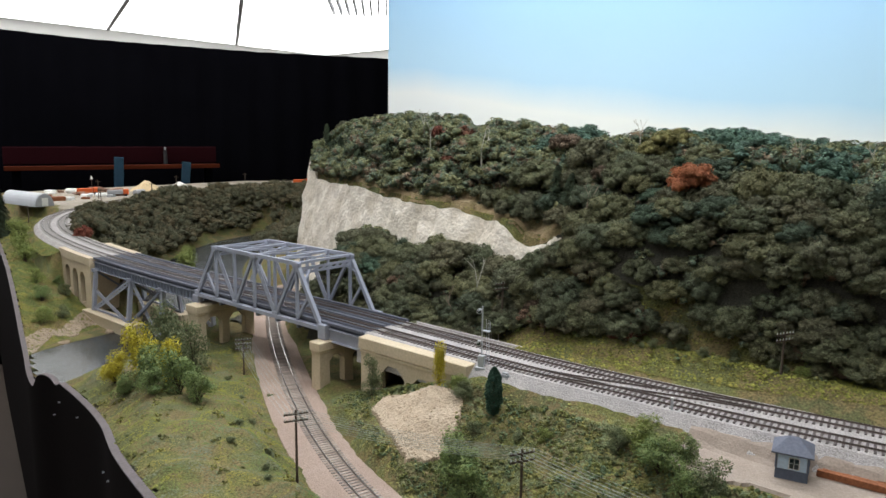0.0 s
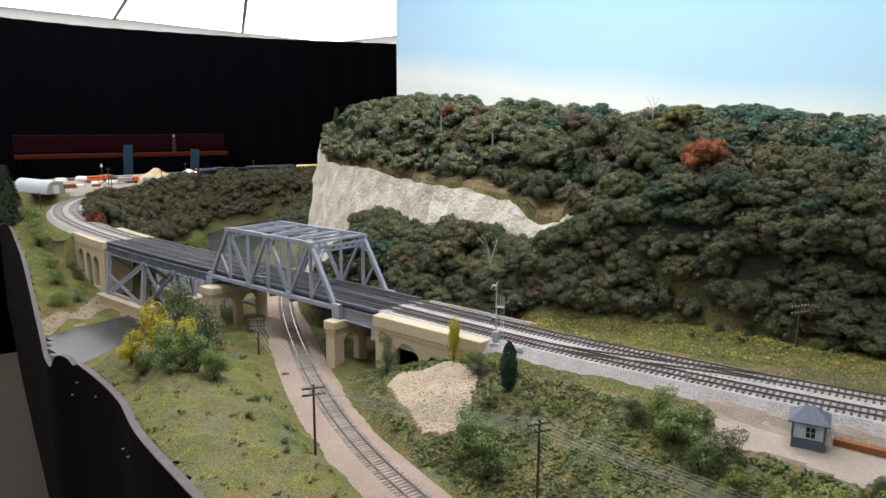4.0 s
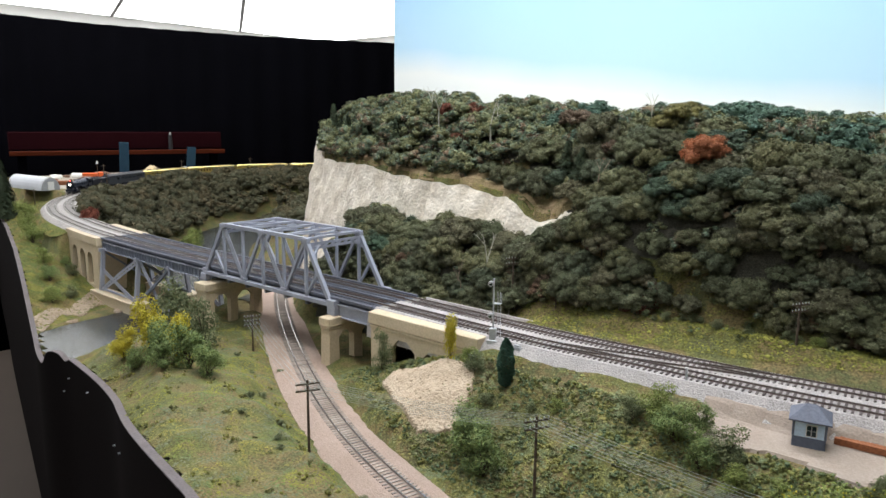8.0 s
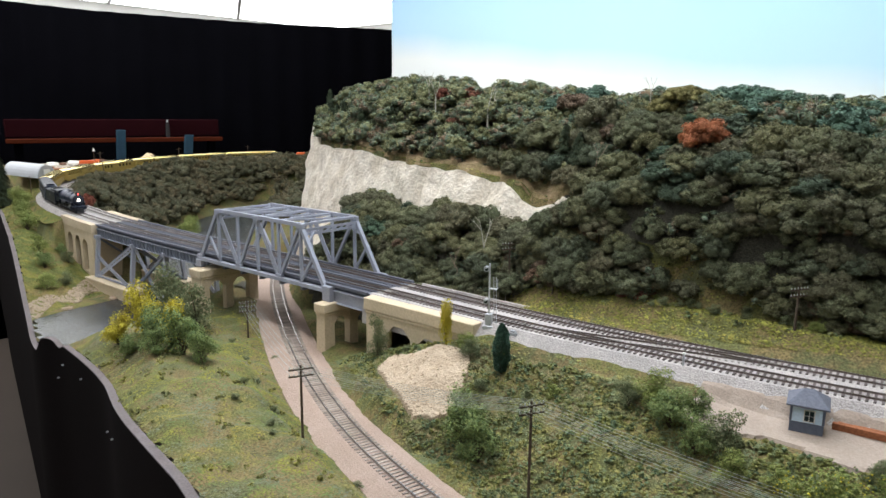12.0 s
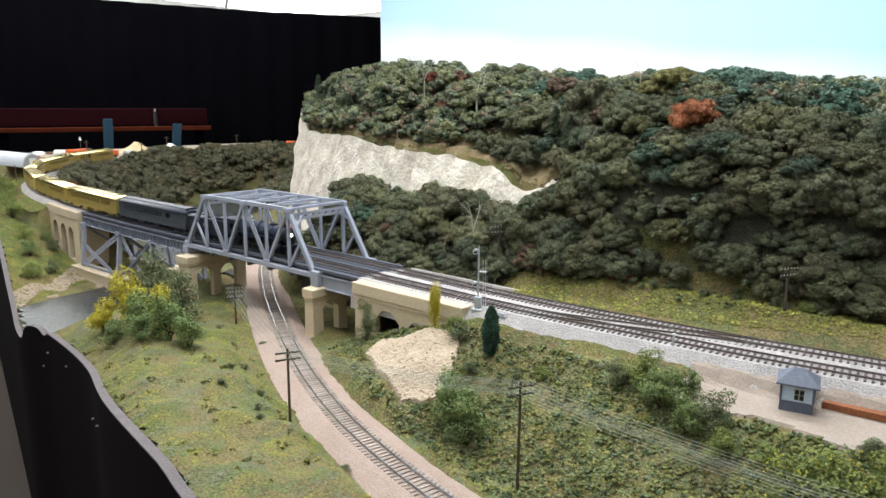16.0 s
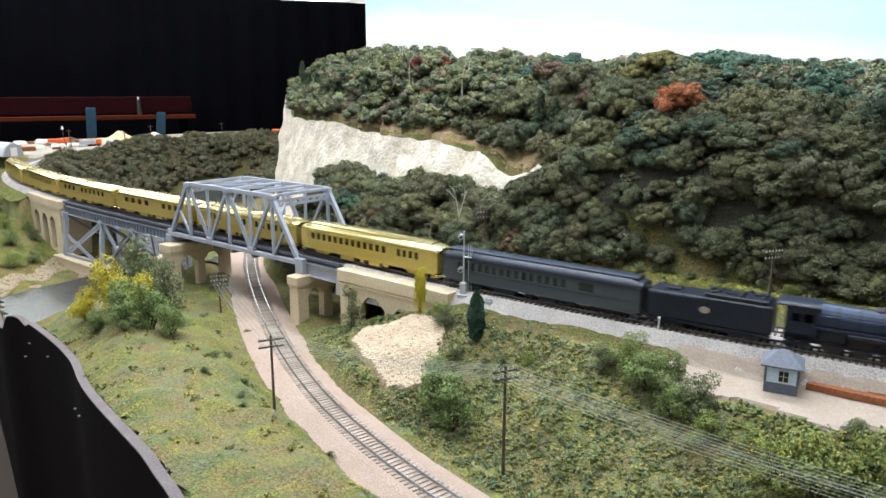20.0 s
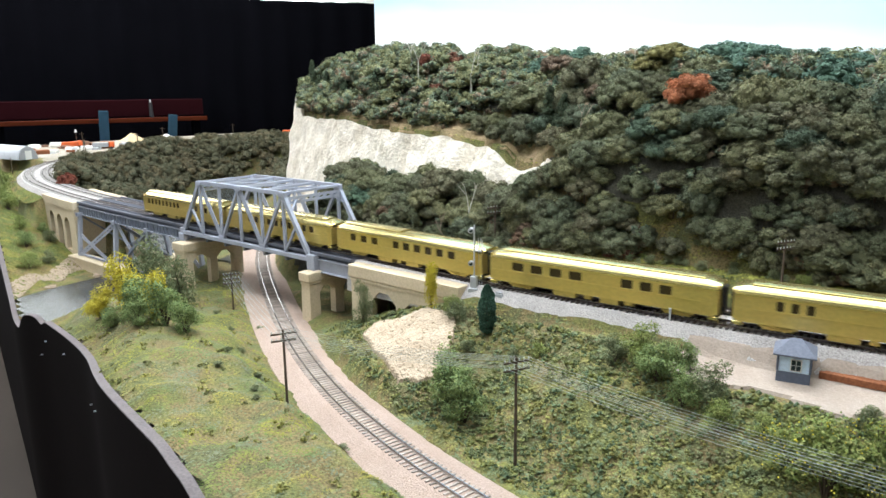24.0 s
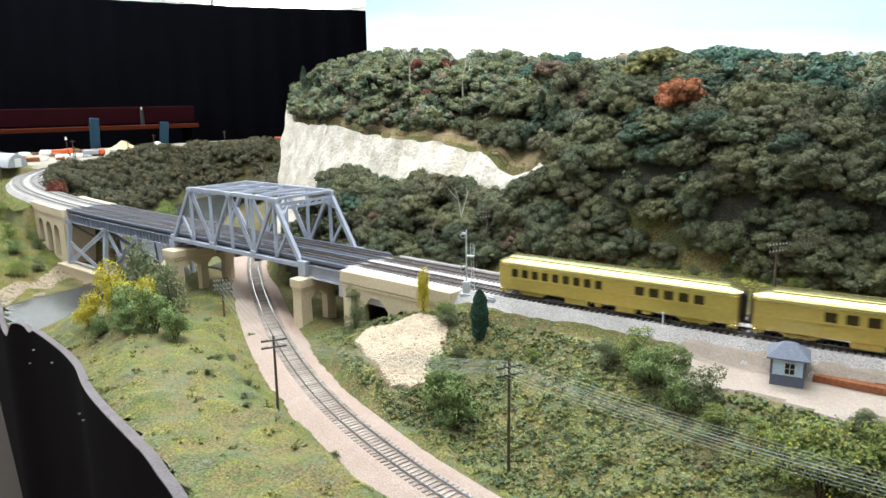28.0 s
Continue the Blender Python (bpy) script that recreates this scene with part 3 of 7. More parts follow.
    cap = np.interp(x, [-0.60, -0.45, -0.25, -0.10, 0.05, 0.25], [0.276, 0.280, 0.298, 0.316, 0.312, 0.294])
    bluff = np.where(y > cy - 0.004, np.minimum(high, cap), low)
    k = np.clip((x - 0.20) / 0.10, 0, 1)
    h = bluff * (1 - k) + hill * k
    h = h - np.clip((-0.62 - x) / 0.05, 0, 1) * 0.5 * np.where(y < 0.95, 1, 0.7) * np.clip((1.35 - y) / 0.3, 0, 1)
    h = np.where(y > 0.10, h, -1)
    edge = np.clip((y - 0.10) / 0.05, 0, 1)
    z = np.maximum(z, np.where(x > -0.72, h * edge + (1 - edge) * np.minimum(h, z), -1))
    # the land falls to the front board
    de, _, _ = EDGE.near(x, y)
    rim = np.interp(x, [-0.47, -0.44, -0.40, -0.36, -0.31, -0.21, -0.09, 0.02, 0.10, 0.22, 0.31, 0.45], [-0.160, -0.138, -0.126, -0.121, -0.121, -0.114, -0.104, -0.087, -0.077, -0.062, -0.052, -0.03])
    z = np.where((x > -0.47) & (x < 0.45) & (de < 0.12), np.minimum(z, rim + 0.55 * de), z)
    # bed of the lower track
    edge = np.where(ls > 0, 0.028, 0.036)
    bed = np.clip((dl - edge) / 0.018, 0, 1)
    z = np.where((dl < 0.056) & (y < 0.33), np.minimum(z, (LOW_Z - 0.011) * (1 - bed) + z * bed), z)
    return z


# ---- hall ----
def hall():
    v = thing("hall_room", "plain closed hall round the layout", "room", kind="structure")
    mesh_part("floor", [(-7, -3.5, FLOOR_Z), (4, -3.5, FLOOR_Z), (4, 6, FLOOR_Z), (-7, 6, FLOOR_Z)], [(0, 1, 2, 3)], M_FLOOR, v)
    part("ceiling", box(-7, 4, -3.5, 6, CEIL_Z, CEIL_Z + 0.1), M_CEIL, v)
    for nm, a in (("wall_north", (-7, 4, 6.0, 6.1)), ("wall_south", (-7, 4, -3.6, -3.5)), ("wall_west", (-7.1, -7, -3.6, 6.1)), ("wall_east", (4, 4.1, -3.6, 6.1))):
        part(nm, box(*a, FLOOR_Z, CEIL_Z), M_WALL, v)
    # black drape that closes off the aisle behind the loop, hung in shallow folds
    line = Line([(-4.3, -2.2), (-4.25, -0.6), (-4.05, 0.55), (-3.55, 1.33), (-2.9, 2.1), (-2.0, 3.2), (-1.2, 4.2)], 0.03)
    n = len(line.p)
    w = line.way(line.s)
    q = line.p + np.stack([-w[:, 1], w[:, 0]], 1) * (0.012 * np.sin(line.s * 40))[:, None]
    top = np.interp(line.s, [0, 2.8, 3.6, 4.6, 6.4], [0.98, 0.885, 0.822, 0.775, 0.74])
    vs = [(q[i, 0], q[i, 1], z) for i in range(n) for z in (FLOOR_Z, top[i])]
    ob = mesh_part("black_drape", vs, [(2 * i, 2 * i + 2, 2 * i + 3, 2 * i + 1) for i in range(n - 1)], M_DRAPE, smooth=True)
    tagged(ob, "black cloth drape hung behind the layout loop", "curtain", kind="structure")
    ob.modifiers.new("cloth", "SOLIDIFY").thickness = 0.004
    # bright lit ceiling bay with its seams and a louvre
    bay = thing("ceiling_bay", "white lit ceiling panels with thin grey seams", "ceiling", kind="structure")
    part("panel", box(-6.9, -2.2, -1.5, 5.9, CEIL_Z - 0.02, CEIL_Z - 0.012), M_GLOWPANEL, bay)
    for a, b in (((-6.9, 2.93), (-3.0, 1.46)), ((-6.9, 4.5), (-3.0, 1.97))):
        part("seam", bar(bmesh.new(), (*a, CEIL_Z - 0.026), (*b, CEIL_Z - 0.026), 0.035, 0.006), M_SEAM, bay)
    lou = thing("ceiling_louvre", "white slatted louvre of a ceiling light", "lamp")
    for i in range(14):
        u = i / 13
        part("slat", bar(bmesh.new(), (-3.0 + 0.5 * u, 2.55 + 0.65 * u, CEIL_Z - 0.06), (-3.9 + 0.5 * u, 3.45 + 0.65 * u, CEIL_Z - 0.06), 0.012, 0.05), M_GREY_PAINT, lou)


hall()


def backdrop():
    b = part("sky_backdrop", box(-0.842, 2.6, 0, 0.012, -0.3, 1.3), M_SKY)
    b.matrix_basis = pose(0, 1.0, 0)
    tagged(b, "sky board painted pale blue with white haze", "backdrop", kind="structure")


backdrop()


# ---- scenery ----
def axis(a, b, c, d, fine, coarse):
    return np.concatenate([np.arange(a, b, coarse), np.arange(b, c, fine), np.arange(c, d + coarse, coarse)])


def scenery():
    xs = axis(-2.95, -1.15, 0.95, 2.2, 0.010, 0.035)
    ys = axis(-0.5, -0.46, 0.62, 3.4, 0.010, 0.035)
    X, Y = np.meshgrid(xs, ys)
    Z = ground(X, Y)
    de, es, _ = EDGE.near(X, Y)
    inside = ((es > 0) | (de < 0.004)) & ((X + 2.95) * 1.6 > (Y - 1.9) * 1.3)
    # draw the outermost points in to the fascia
    idx = np.full(X.shape, -1)
    idx[inside] = np.arange(inside.sum())
    verts = np.stack([X[inside], Y[inside], Z[inside]], 1)
    cell = inside[:-1, :-1] & inside[1:, :-1] & inside[:-1, 1:] & inside[1:, 1:]
    r, c = np.nonzero(cell)
    faces = np.stack([idx[r, c], idx[r, c + 1], idx[r + 1, c + 1], idx[r + 1, c]], 1)
    ob = mesh_part("ground", verts, faces, M_GRASS, smooth=True)
    tagged(ob, "layout scenery covered in green and yellow ground foam", "ground", kind="structure")
    # dark fascia board under the front edge, its top cut to the scenery
    n = len(EDGE.p)
    w = EDGE.way(EDGE.s)
    o, i2 = EDGE.p - np.stack([-w[:, 1], w[:, 0]], 1) * 0.005, EDGE.p + np.stack([-w[:, 1], w[:, 0]], 1) * 0.004
    top = ground(EDGE.p[:, 0], EDGE.p[:, 1]) + 0.004
    # the board left of the river runs down to the water, the next one starts with a rounded shoulder
    top = np.where((EDGE.p[:, 0] > -0.468) & (EDGE.p[:, 0] < -0.36), np.interp(EDGE.p[:, 0], [-0.468, -0.455, -0.44, -0.40, -0.36], [-0.158, -0.138, -0.126, -0.117, -0.117]), top)
    for _ in range(2):
        top[1:-1] = 0.25 * top[:-2] + 0.5 * top[1:-1] + 0.25 * top[2:]
    fascia = thing("fascia", "black hardboard fascia along the layout's front edge", "fascia", kind="structure")
    vs, fs = [], []
    for k in range(n):
        vs += [(*o[k], -0.62), (*o[k], top[k]), (*EDGE.p[k], top[k]), (*EDGE.p[k], -0.62)]
    for k in range(n - 1):
        a, b = 4 * k, 4 * k + 4
        fs += [(a, b, b + 1, a + 1), (a + 2, b + 2, b + 3, a + 3)]
    mesh_part("board", vs, fs, M_BLACK, fascia)
    vs, fs = [], []
    for k in range(n):
        vs += [(*o[k], top[k]), (*o[k], top[k] + 0.0015), (*i2[k], top[k] + 0.0015), (*i2[k], top[k] - 0.004)]
    for k in range(n - 1):
        a, b = 4 * k, 4 * k + 4
        fs += [(a + 1, a + 2, b + 2, b + 1), (a, a + 1, b + 1, b), (a + 2, a + 3, b + 3, b + 2)]
    mesh_part("board_edge", vs, fs, M_TRIM, fascia, "pale raw edge of the board")
    for x, dz in ((-0.33, 0.030), (-0.36, 0.055), (-0.22, 0.028), (-0.05, 0.06), (0.02, 0.05)):
        k = int(np.argmin(np.abs(EDGE.p[:, 0] - x)))
        p = Vector((*o[k], top[k] - dz))
        part("screw", rod(bmesh.new(), p, p + Vector((w[k, 1], -w[k, 0], 0)) * 0.003, 0.0013, 8), M_GREY_PAINT, fascia, "small bright screw head")
    # water
    X, Y = np.meshgrid(np.arange(-1.95, -0.30, 0.012), np.arange(-0.32, 1.40, 0.012))
    keep = (RIVER.near(X, Y)[0] < 0.24) & (EDGE.near(X, Y)[1] > 0)
    idx = np.full(X.shape, -1)
    idx[keep] = np.arange(keep.sum())
    r, c = np.nonzero(keep[:-1, :-1] & keep[1:, :-1] & keep[:-1, 1:] & keep[1:, 1:])
    f = np.stack([idx[r, c], idx[r, c + 1], idx[r + 1, c + 1], idx[r + 1, c]], 1)
    tagged(mesh_part("water", np.stack([X[keep], Y[keep], np.full(keep.sum(), WATER_Z)], 1), f, M_WATER, smooth=True), "dark glossy river water with pale ripples", "water", kind="structure")


scenery()


# ---- tracks ----
def tie_mesh(name, material, lx=0.0026, ly=0.030, lz=0.002):
    bm = box(-lx / 2, lx / 2, -ly / 2, ly / 2, -lz, 0, 0.0003)
    me = bpy.data.meshes.new(name)
    bm.to_mesh(me)
    bm.free()
    me.materials.append(material)
    return me


def track(label, line, s0, s1, n0, n1, z=0.0, ties=M_TIE, pitch=0.0066, rails=M_RAIL):
    """A track with its rails, its ties one by one from n0 to n1 and joined beyond."""
    t = thing("railway_track", label, "track", kind="structure")
    for side in (-1, 1):
        a = side * 0.00825
        out = [(a - 0.0010, z - 0.0022), (a + 0.0010, z - 0.0022), (a + 0.0004, z - 0.0016), (a + 0.00045, z - 0.0003), (a - 0.00045, z - 0.0003), (a - 0.0004, z - 0.0016)]
        v, f = sweep(line, s0, s1, out, 0.015)
        r = mesh_part("rail", v, f, rails, t)
        v, f = sweep(line, s0, s1, [(a - 0.00045, z - 0.0003), (a + 0.00045, z - 0.0003), (a + 0.0004, z), (a - 0.0004, z)], 0.015)
        mesh_part("rail_head", v, f, M_RAIL_TOP, r, "bright worn rail head")
    me = tie_mesh("tie", ties)
    rv, rf, base = [], [], [tuple(q.co) for q in me.vertices]
    bv, bf = [], []
    polys = [tuple(p.vertices) for p in me.polygons]
    for s in np.arange(s0, s1, pitch):
        p, w = line.at(s), line.way(s)
        m = Matrix.Translation((p[0], p[1], z - 0.0022)) @ Matrix.Rotation(math.atan2(w[1], w[0]) + RND.uniform(-0.03, 0.03), 4, "Z")
        if n0 <= s <= n1:
            share("tie", me, t, m)
        elif z > -0.05 and BRIDGE_L < p[0] < BRIDGE_R and p[1] < 0.3:
            k = len(bv)
            bv += [tuple(m @ Vector(c)) for c in base]
            bf += [tuple(i + k for i in q) for q in polys]
        else:
            k = len(rv)
            rv += [tuple(m @ Vector(c)) for c in base]
            rf += [tuple(i + k for i in q) for q in polys]
    if rv:
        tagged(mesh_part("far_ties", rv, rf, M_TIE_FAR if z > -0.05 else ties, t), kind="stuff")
    if bv:
        tagged(mesh_part("bridge_ties", bv, bf, M_DECK, t), kind="stuff")
    return t


def tracks():
    for nm, ln in (("dark railed front track on grey ballast", FRONT), ("dark railed back track on grey ballast", BACK)):
        track(nm, ln, 0.3, ln.when_x(1.9), ln.when_x(0.12), ln.when_x(1.0))
    s0, s1 = LOWER.s[5], LOWER.when_x(1.2)
    track("lower single track curving under the bridge on pinkish ballast", LOWER, s0, s1, LOWER.when_x(-0.3), LOWER.when_x(0.75), LOW_Z, M_TIE_LOW, rails=M_RAIL_LOW)
    # crossover between the two upper tracks
    x0, x1 = FRONT.at(FRONT.when_x(0.37)), BACK.at(BACK.when_x(0.66))
    wa, wb = FRONT.way(FRONT.when_x(0.37)), BACK.way(BACK.when_x(0.66))
    cross = Line([x0 - wa * 0.02, x0, x0 + wa * 0.05 + (0, 0.003), x1 - wb * 0.05 - (0, 0.003), x1, x1 + wb * 0.02])
    track("crossover track joining the two upper tracks", cross, 0.02, cross.s[-1] - 0.02, 9, 9, -0.0002)
    # ballast beds: shoulders slope to the ground
    bed = thing("upper_ballast", "pale grey crushed stone ballast under the upper tracks", "ballast", kind="structure")
    prof = [(-0.062, -0.045), (-0.060, -0.019), (-0.043, -0.0036), (0.043, -0.0036), (0.060, -0.016)]
    v, f = sweep(MIDDLE, MIDDLE.when_x(0.10) + 0.002, MIDDLE.when_x(1.9), prof, 0.012, False)
    v = [(p[0], p[1] - 0.006 * k, p[2] - 0.0095 * k) if i % 5 < 2 else p for i, p in enumerate(v) for k in (min(1, max(0, (p[0] - 0.28) / 0.16)),)]
    mesh_part("bed", v, f, M_BALLAST, bed)
    v, f = sweep(MIDDLE, 0.3, MIDDLE.when_x(-0.82) - 0.002, prof[1:], 0.015, False)
    mesh_part("bed", v, f, M_BALLAST, bed)
    low = thing("lower_ballast", "pinkish sandy ballast under the lower track", "ballast", kind="structure")
    prof = [(-0.0475, LOW_Z - 0.020), (-0.045, LOW_Z - 0.0075), (-0.022, LOW_Z - 0.0034), (0.022, LOW_Z - 0.0034), (0.036, LOW_Z - 0.0070), (0.0385, LOW_Z - 0.020)]
    v, f = sweep(LOWER, s0, s1, prof, 0.012, False)
    mesh_part("bed", v, f, M_BALLAST_LOW, low)


tracks()


# ---- bridge ----
TRUSS_L, TRUSS_R, TOP_L, TOP_R = -0.357, 0.0, -0.293, -0.060
NEAR_Y, FAR_Y, CHORD_Z, TOP_Z = 0.0, 0.115, -0.014, 0.082


def laced(bm, a, b, w=0.0055, normal=(0, 1, 0)):
    """Two flats with lacing bars between them."""
    a, b = Vector(a), Vector(b)
    d = (b - a).normalized()
    n = d.cross(Vector(normal)).normalized() * w / 2
    bar(bm, a + n, b + n, 0.0012, 0.0042)
    bar(bm, a - n, b - n, 0.0012, 0.0042)
    k = max(3, int((b - a).length / 0.013))
    for i in range(k):
        p = a + (b - a) * ((i + 0.15) / k)
        q = a + (b - a) * ((i + 0.85) / k)
        bar(bm, p + n, q + n * -1 if i % 1 else q - n, 0.001, 0.004)
    return bm


def truss_bridge():
    t = thing("truss_bridge", "grey steel through truss bridge over the lower track", "bridge")
    bott = [TRUSS_L + (TRUSS_R - TRUSS_L) * k for k in (0, 0.345, 0.67, 1)]
    tops = [TOP_L, (TOP_L + TOP_R) / 2, TOP_R]
    for y in (NEAR_Y, FAR_Y):
        part("bottom_chord", bar(bmesh.new(), (TRUSS_L - 0.006, y, CHORD_Z), (TRUSS_R + 0.012, y, CHORD_Z), 0.0095, 0.006), M_STEEL, t)
        part("top_chord", bar(bmesh.new(), (TOP_L - 0.002, y, TOP_Z), (TOP_R + 0.002, y, TOP_Z), 0.0052, 0.0062), M_STEEL, t)
        for a, b in ((TRUSS_L, TOP_L), (TRUSS_R, TOP_R)):
            part("end_post", bar(bmesh.new(), (a, y, CHORD_Z), (b, y, TOP_Z), 0.0062, 0.0066), M_STEEL, t)
        for x in tops + bott[1:3]:
            part("vertical", bar(bmesh.new(), (x, y, CHORD_Z), (x, y, TOP_Z), 0.0042 if x in tops else 0.0036, 0.0045), M_STEEL, t)
        for a, b, lace in ((tops[0], bott[1], 1), (tops[1], bott[1], 0), (tops[1], bott[2], 1), (tops[2], bott[2], 0)):
            f = laced(bmesh.new(), (a, y, TOP_Z), (b, y, CHORD_Z)) if lace else bar(bmesh.new(), (a, y, TOP_Z), (b, y, CHORD_Z), 0.0046, 0.005)
            part("laced_diagonal" if lace else "diagonal", f, M_STEEL, t)
        for a, b in ((TRUSS_L, tops[0]), (TRUSS_R, tops[2])):
            u = 0.5
            part("sub_strut", bar(bmesh.new(), (a + (b - a) * u, y, CHORD_Z + (TOP_Z - CHORD_Z) * u), (b, y, CHORD_Z + 0.004), 0.0034, 0.004), M_STEEL, t)
        for x in bott + tops:
            z = TOP_Z if x in tops else CHORD_Z
            part("gusset_plate", box(x - 0.008, x + 0.008, y - 0.0036, y + 0.0036, z - (0.006 if x in tops else 0.003), z + (0.002 if x in tops else 0.008), 0.0008), M_STEEL, t)
        part("bearing", box(TRUSS_R - 0.004, TRUSS_R + 0.014, y - 0.006, y + 0.006, -0.030, CHORD_Z + 0.008, 0.001), M_STEEL, t)
        part("bearing", box(TRUSS_L - 0.012, TRUSS_L + 0.006, y - 0.006, y + 0.006, -0.030, CHORD_Z - 0.002, 0.001), M_STEEL, t)
    # top bracing
    mids = [tops[0], (tops[0] + tops[1]) / 2, tops[1], (tops[1] + tops[2]) / 2, tops[2]]
    for x in mids:
        part("top_strut", bar(bmesh.new(), (x, NEAR_Y, TOP_Z), (x, FAR_Y, TOP_Z), 0.0040, 0.004), M_STEEL, t)
    for a, b in zip(mids, mids[1:]):
        part("top_brace", bar(bmesh.new(), (a, NEAR_Y, TOP_Z), (b, FAR_Y, TOP_Z), 0.0028, 0.0025), M_STEEL, t)
        part("top_brace", bar(bmesh.new(), (b, NEAR_Y, TOP_Z - 0.0032), (a, FAR_Y, TOP_Z - 0.0032), 0.0028, 0.0025), M_STEEL, t)
    for x, q in ((TOP_L, TRUSS_L), (TOP_R, TRUSS_R)):
        a = 0.12
        px, pz = x + (q - x) * a, TOP_Z + (CHORD_Z - TOP_Z) * a
        part("portal_strut", laced(bmesh.new(), (px, NEAR_Y, pz), (px, FAR_Y, pz), 0.007, (1, 0, 0)), M_STEEL, t)
        for y0, y1 in ((NEAR_Y, NEAR_Y + 0.022), (FAR_Y, FAR_Y - 0.022)):
            part("knee_brace", bar(bmesh.new(), (x + (q - x) * 0.3, y0, TOP_Z + (CHORD_Z - TOP_Z) * 0.3), (px, y1, pz), 0.003, 0.003), M_STEEL, t)
    # floor beams
    for x in np.linspace(TRUSS_L + 0.01, TRUSS_R - 0.01, 7):
        part("floor_beam", box(x - 0.003, x + 0.003, NEAR_Y + 0.004, FAR_Y - 0.004, -0.026, -0.0125), M_GIRDER, t)


truss_bridge()


def deck():
    d = thing("bridge_deck", "blue-grey open bridge deck of closely laid sleepers", "bridge deck", kind="structure")
    v, f = sweep(MIDDLE, S_L, S_R, [(-0.046, -0.0115), (0.046, -0.0115), (0.046, -0.0055), (-0.046, -0.0055)], 0.02)
    mesh_part("deck_plate", v, f, M_DECK, d)
    for a in (-0.049, 0.0, 0.049):
        v, f = sweep(MIDDLE, S_L, S_R, [(a - 0.0022, -0.0062), (a + 0.0022, -0.0062), (a + 0.0022, -0.0022), (a - 0.0022, -0.0022)], 0.02)
        mesh_part("guard_timber", v, f, M_DECK, d)
    for a in (-0.025 - 0.005, -0.025 + 0.005, 0.025 - 0.005, 0.025 + 0.005):
        v, f = sweep(MIDDLE, S_L, S_R, [(a - 0.0005, -0.003), (a + 0.0005, -0.003), (a + 0.0005, -0.0004), (a - 0.0005, -0.0004)], 0.02)
        mesh_part("guard_rail", v, f, M_RAIL, d)


deck()


def girder_span(label, s0, s1, depth, ribs=True):
    g = thing("girder_span", label, "bridge")
    for a in (-0.047, 0.047):
        v, f = sweep(MIDDLE, s0, s1, [(a - 0.001, -0.0118 - depth), (a + 0.001, -0.0118 - depth), (a + 0.001, -0.0118), (a - 0.001, -0.0118)], 0.02)
        mesh_part("web", v, f, M_GIRDER if ribs else M_STEEL, g)
        for z in (-0.0135, -0.0118 - depth):
            v, f = sweep(MIDDLE, s0, s1, [(a - 0.004, z), (a + 0.004, z), (a + 0.004, z + 0.0014), (a - 0.004, z + 0.0014)], 0.02)
            mesh_part("flange", v, f, M_STEEL, g)
        for s in np.arange(s0 + 0.004, s1 if ribs else s0, 0.0125):
            p, w = MIDDLE.at(s), MIDDLE.way(s)
            m = Matrix.Translation((p[0] - w[1] * a, p[1] + w[0] * a, 0)) @ Matrix.Rotation(math.atan2(w[1], w[0]), 4, "Z")
            part("stiffener", box(-0.0008, 0.0008, -0.0034, 0.0034, -0.0108 - depth, -0.0136), M_GIRDER, g, m=m)
    return g


girder_span("long grey plate girder span with close stiffeners", S_L + 0.002, MIDDLE.when_x(TRUSS_L - 0.014), 0.019)
girder_span("short smooth grey plate girder span on the concrete pier", MIDDLE.when_x(0.016), S_R - 0.001, 0.021, False)


def arch_slab(name, x0, x1, y0, y1, z0, z1, holes, parent, material):
    """A wall along x with octagonal-headed openings (centre, half width, foot, head) right through it."""
    bm = bmesh.new()
    holes = sorted(holes)
    xs = [x0] + [v for c, w, a, b in holes for v in (c - w, c + w)] + [x1]
    for i in range(0, len(xs), 2):
        prism([(xs[i], z0), (xs[i + 1], z0), (xs[i + 1], z1), (xs[i], z1)], y0, y1, bm)
    for c, w, a, b in holes:
        k = w * 0.62
        prism([(c - w, b - k), (c - w + k, b), (c + w - k, b), (c + w, b - k), (c + w, z1), (c - w, z1)], y0, y1, bm)
        if a > z0 + 0.001:
            prism([(c - w, z0), (c + w, z0), (c + w, a), (c - w, a)], y0, y1, bm)
    return part(name, bm, material, parent)


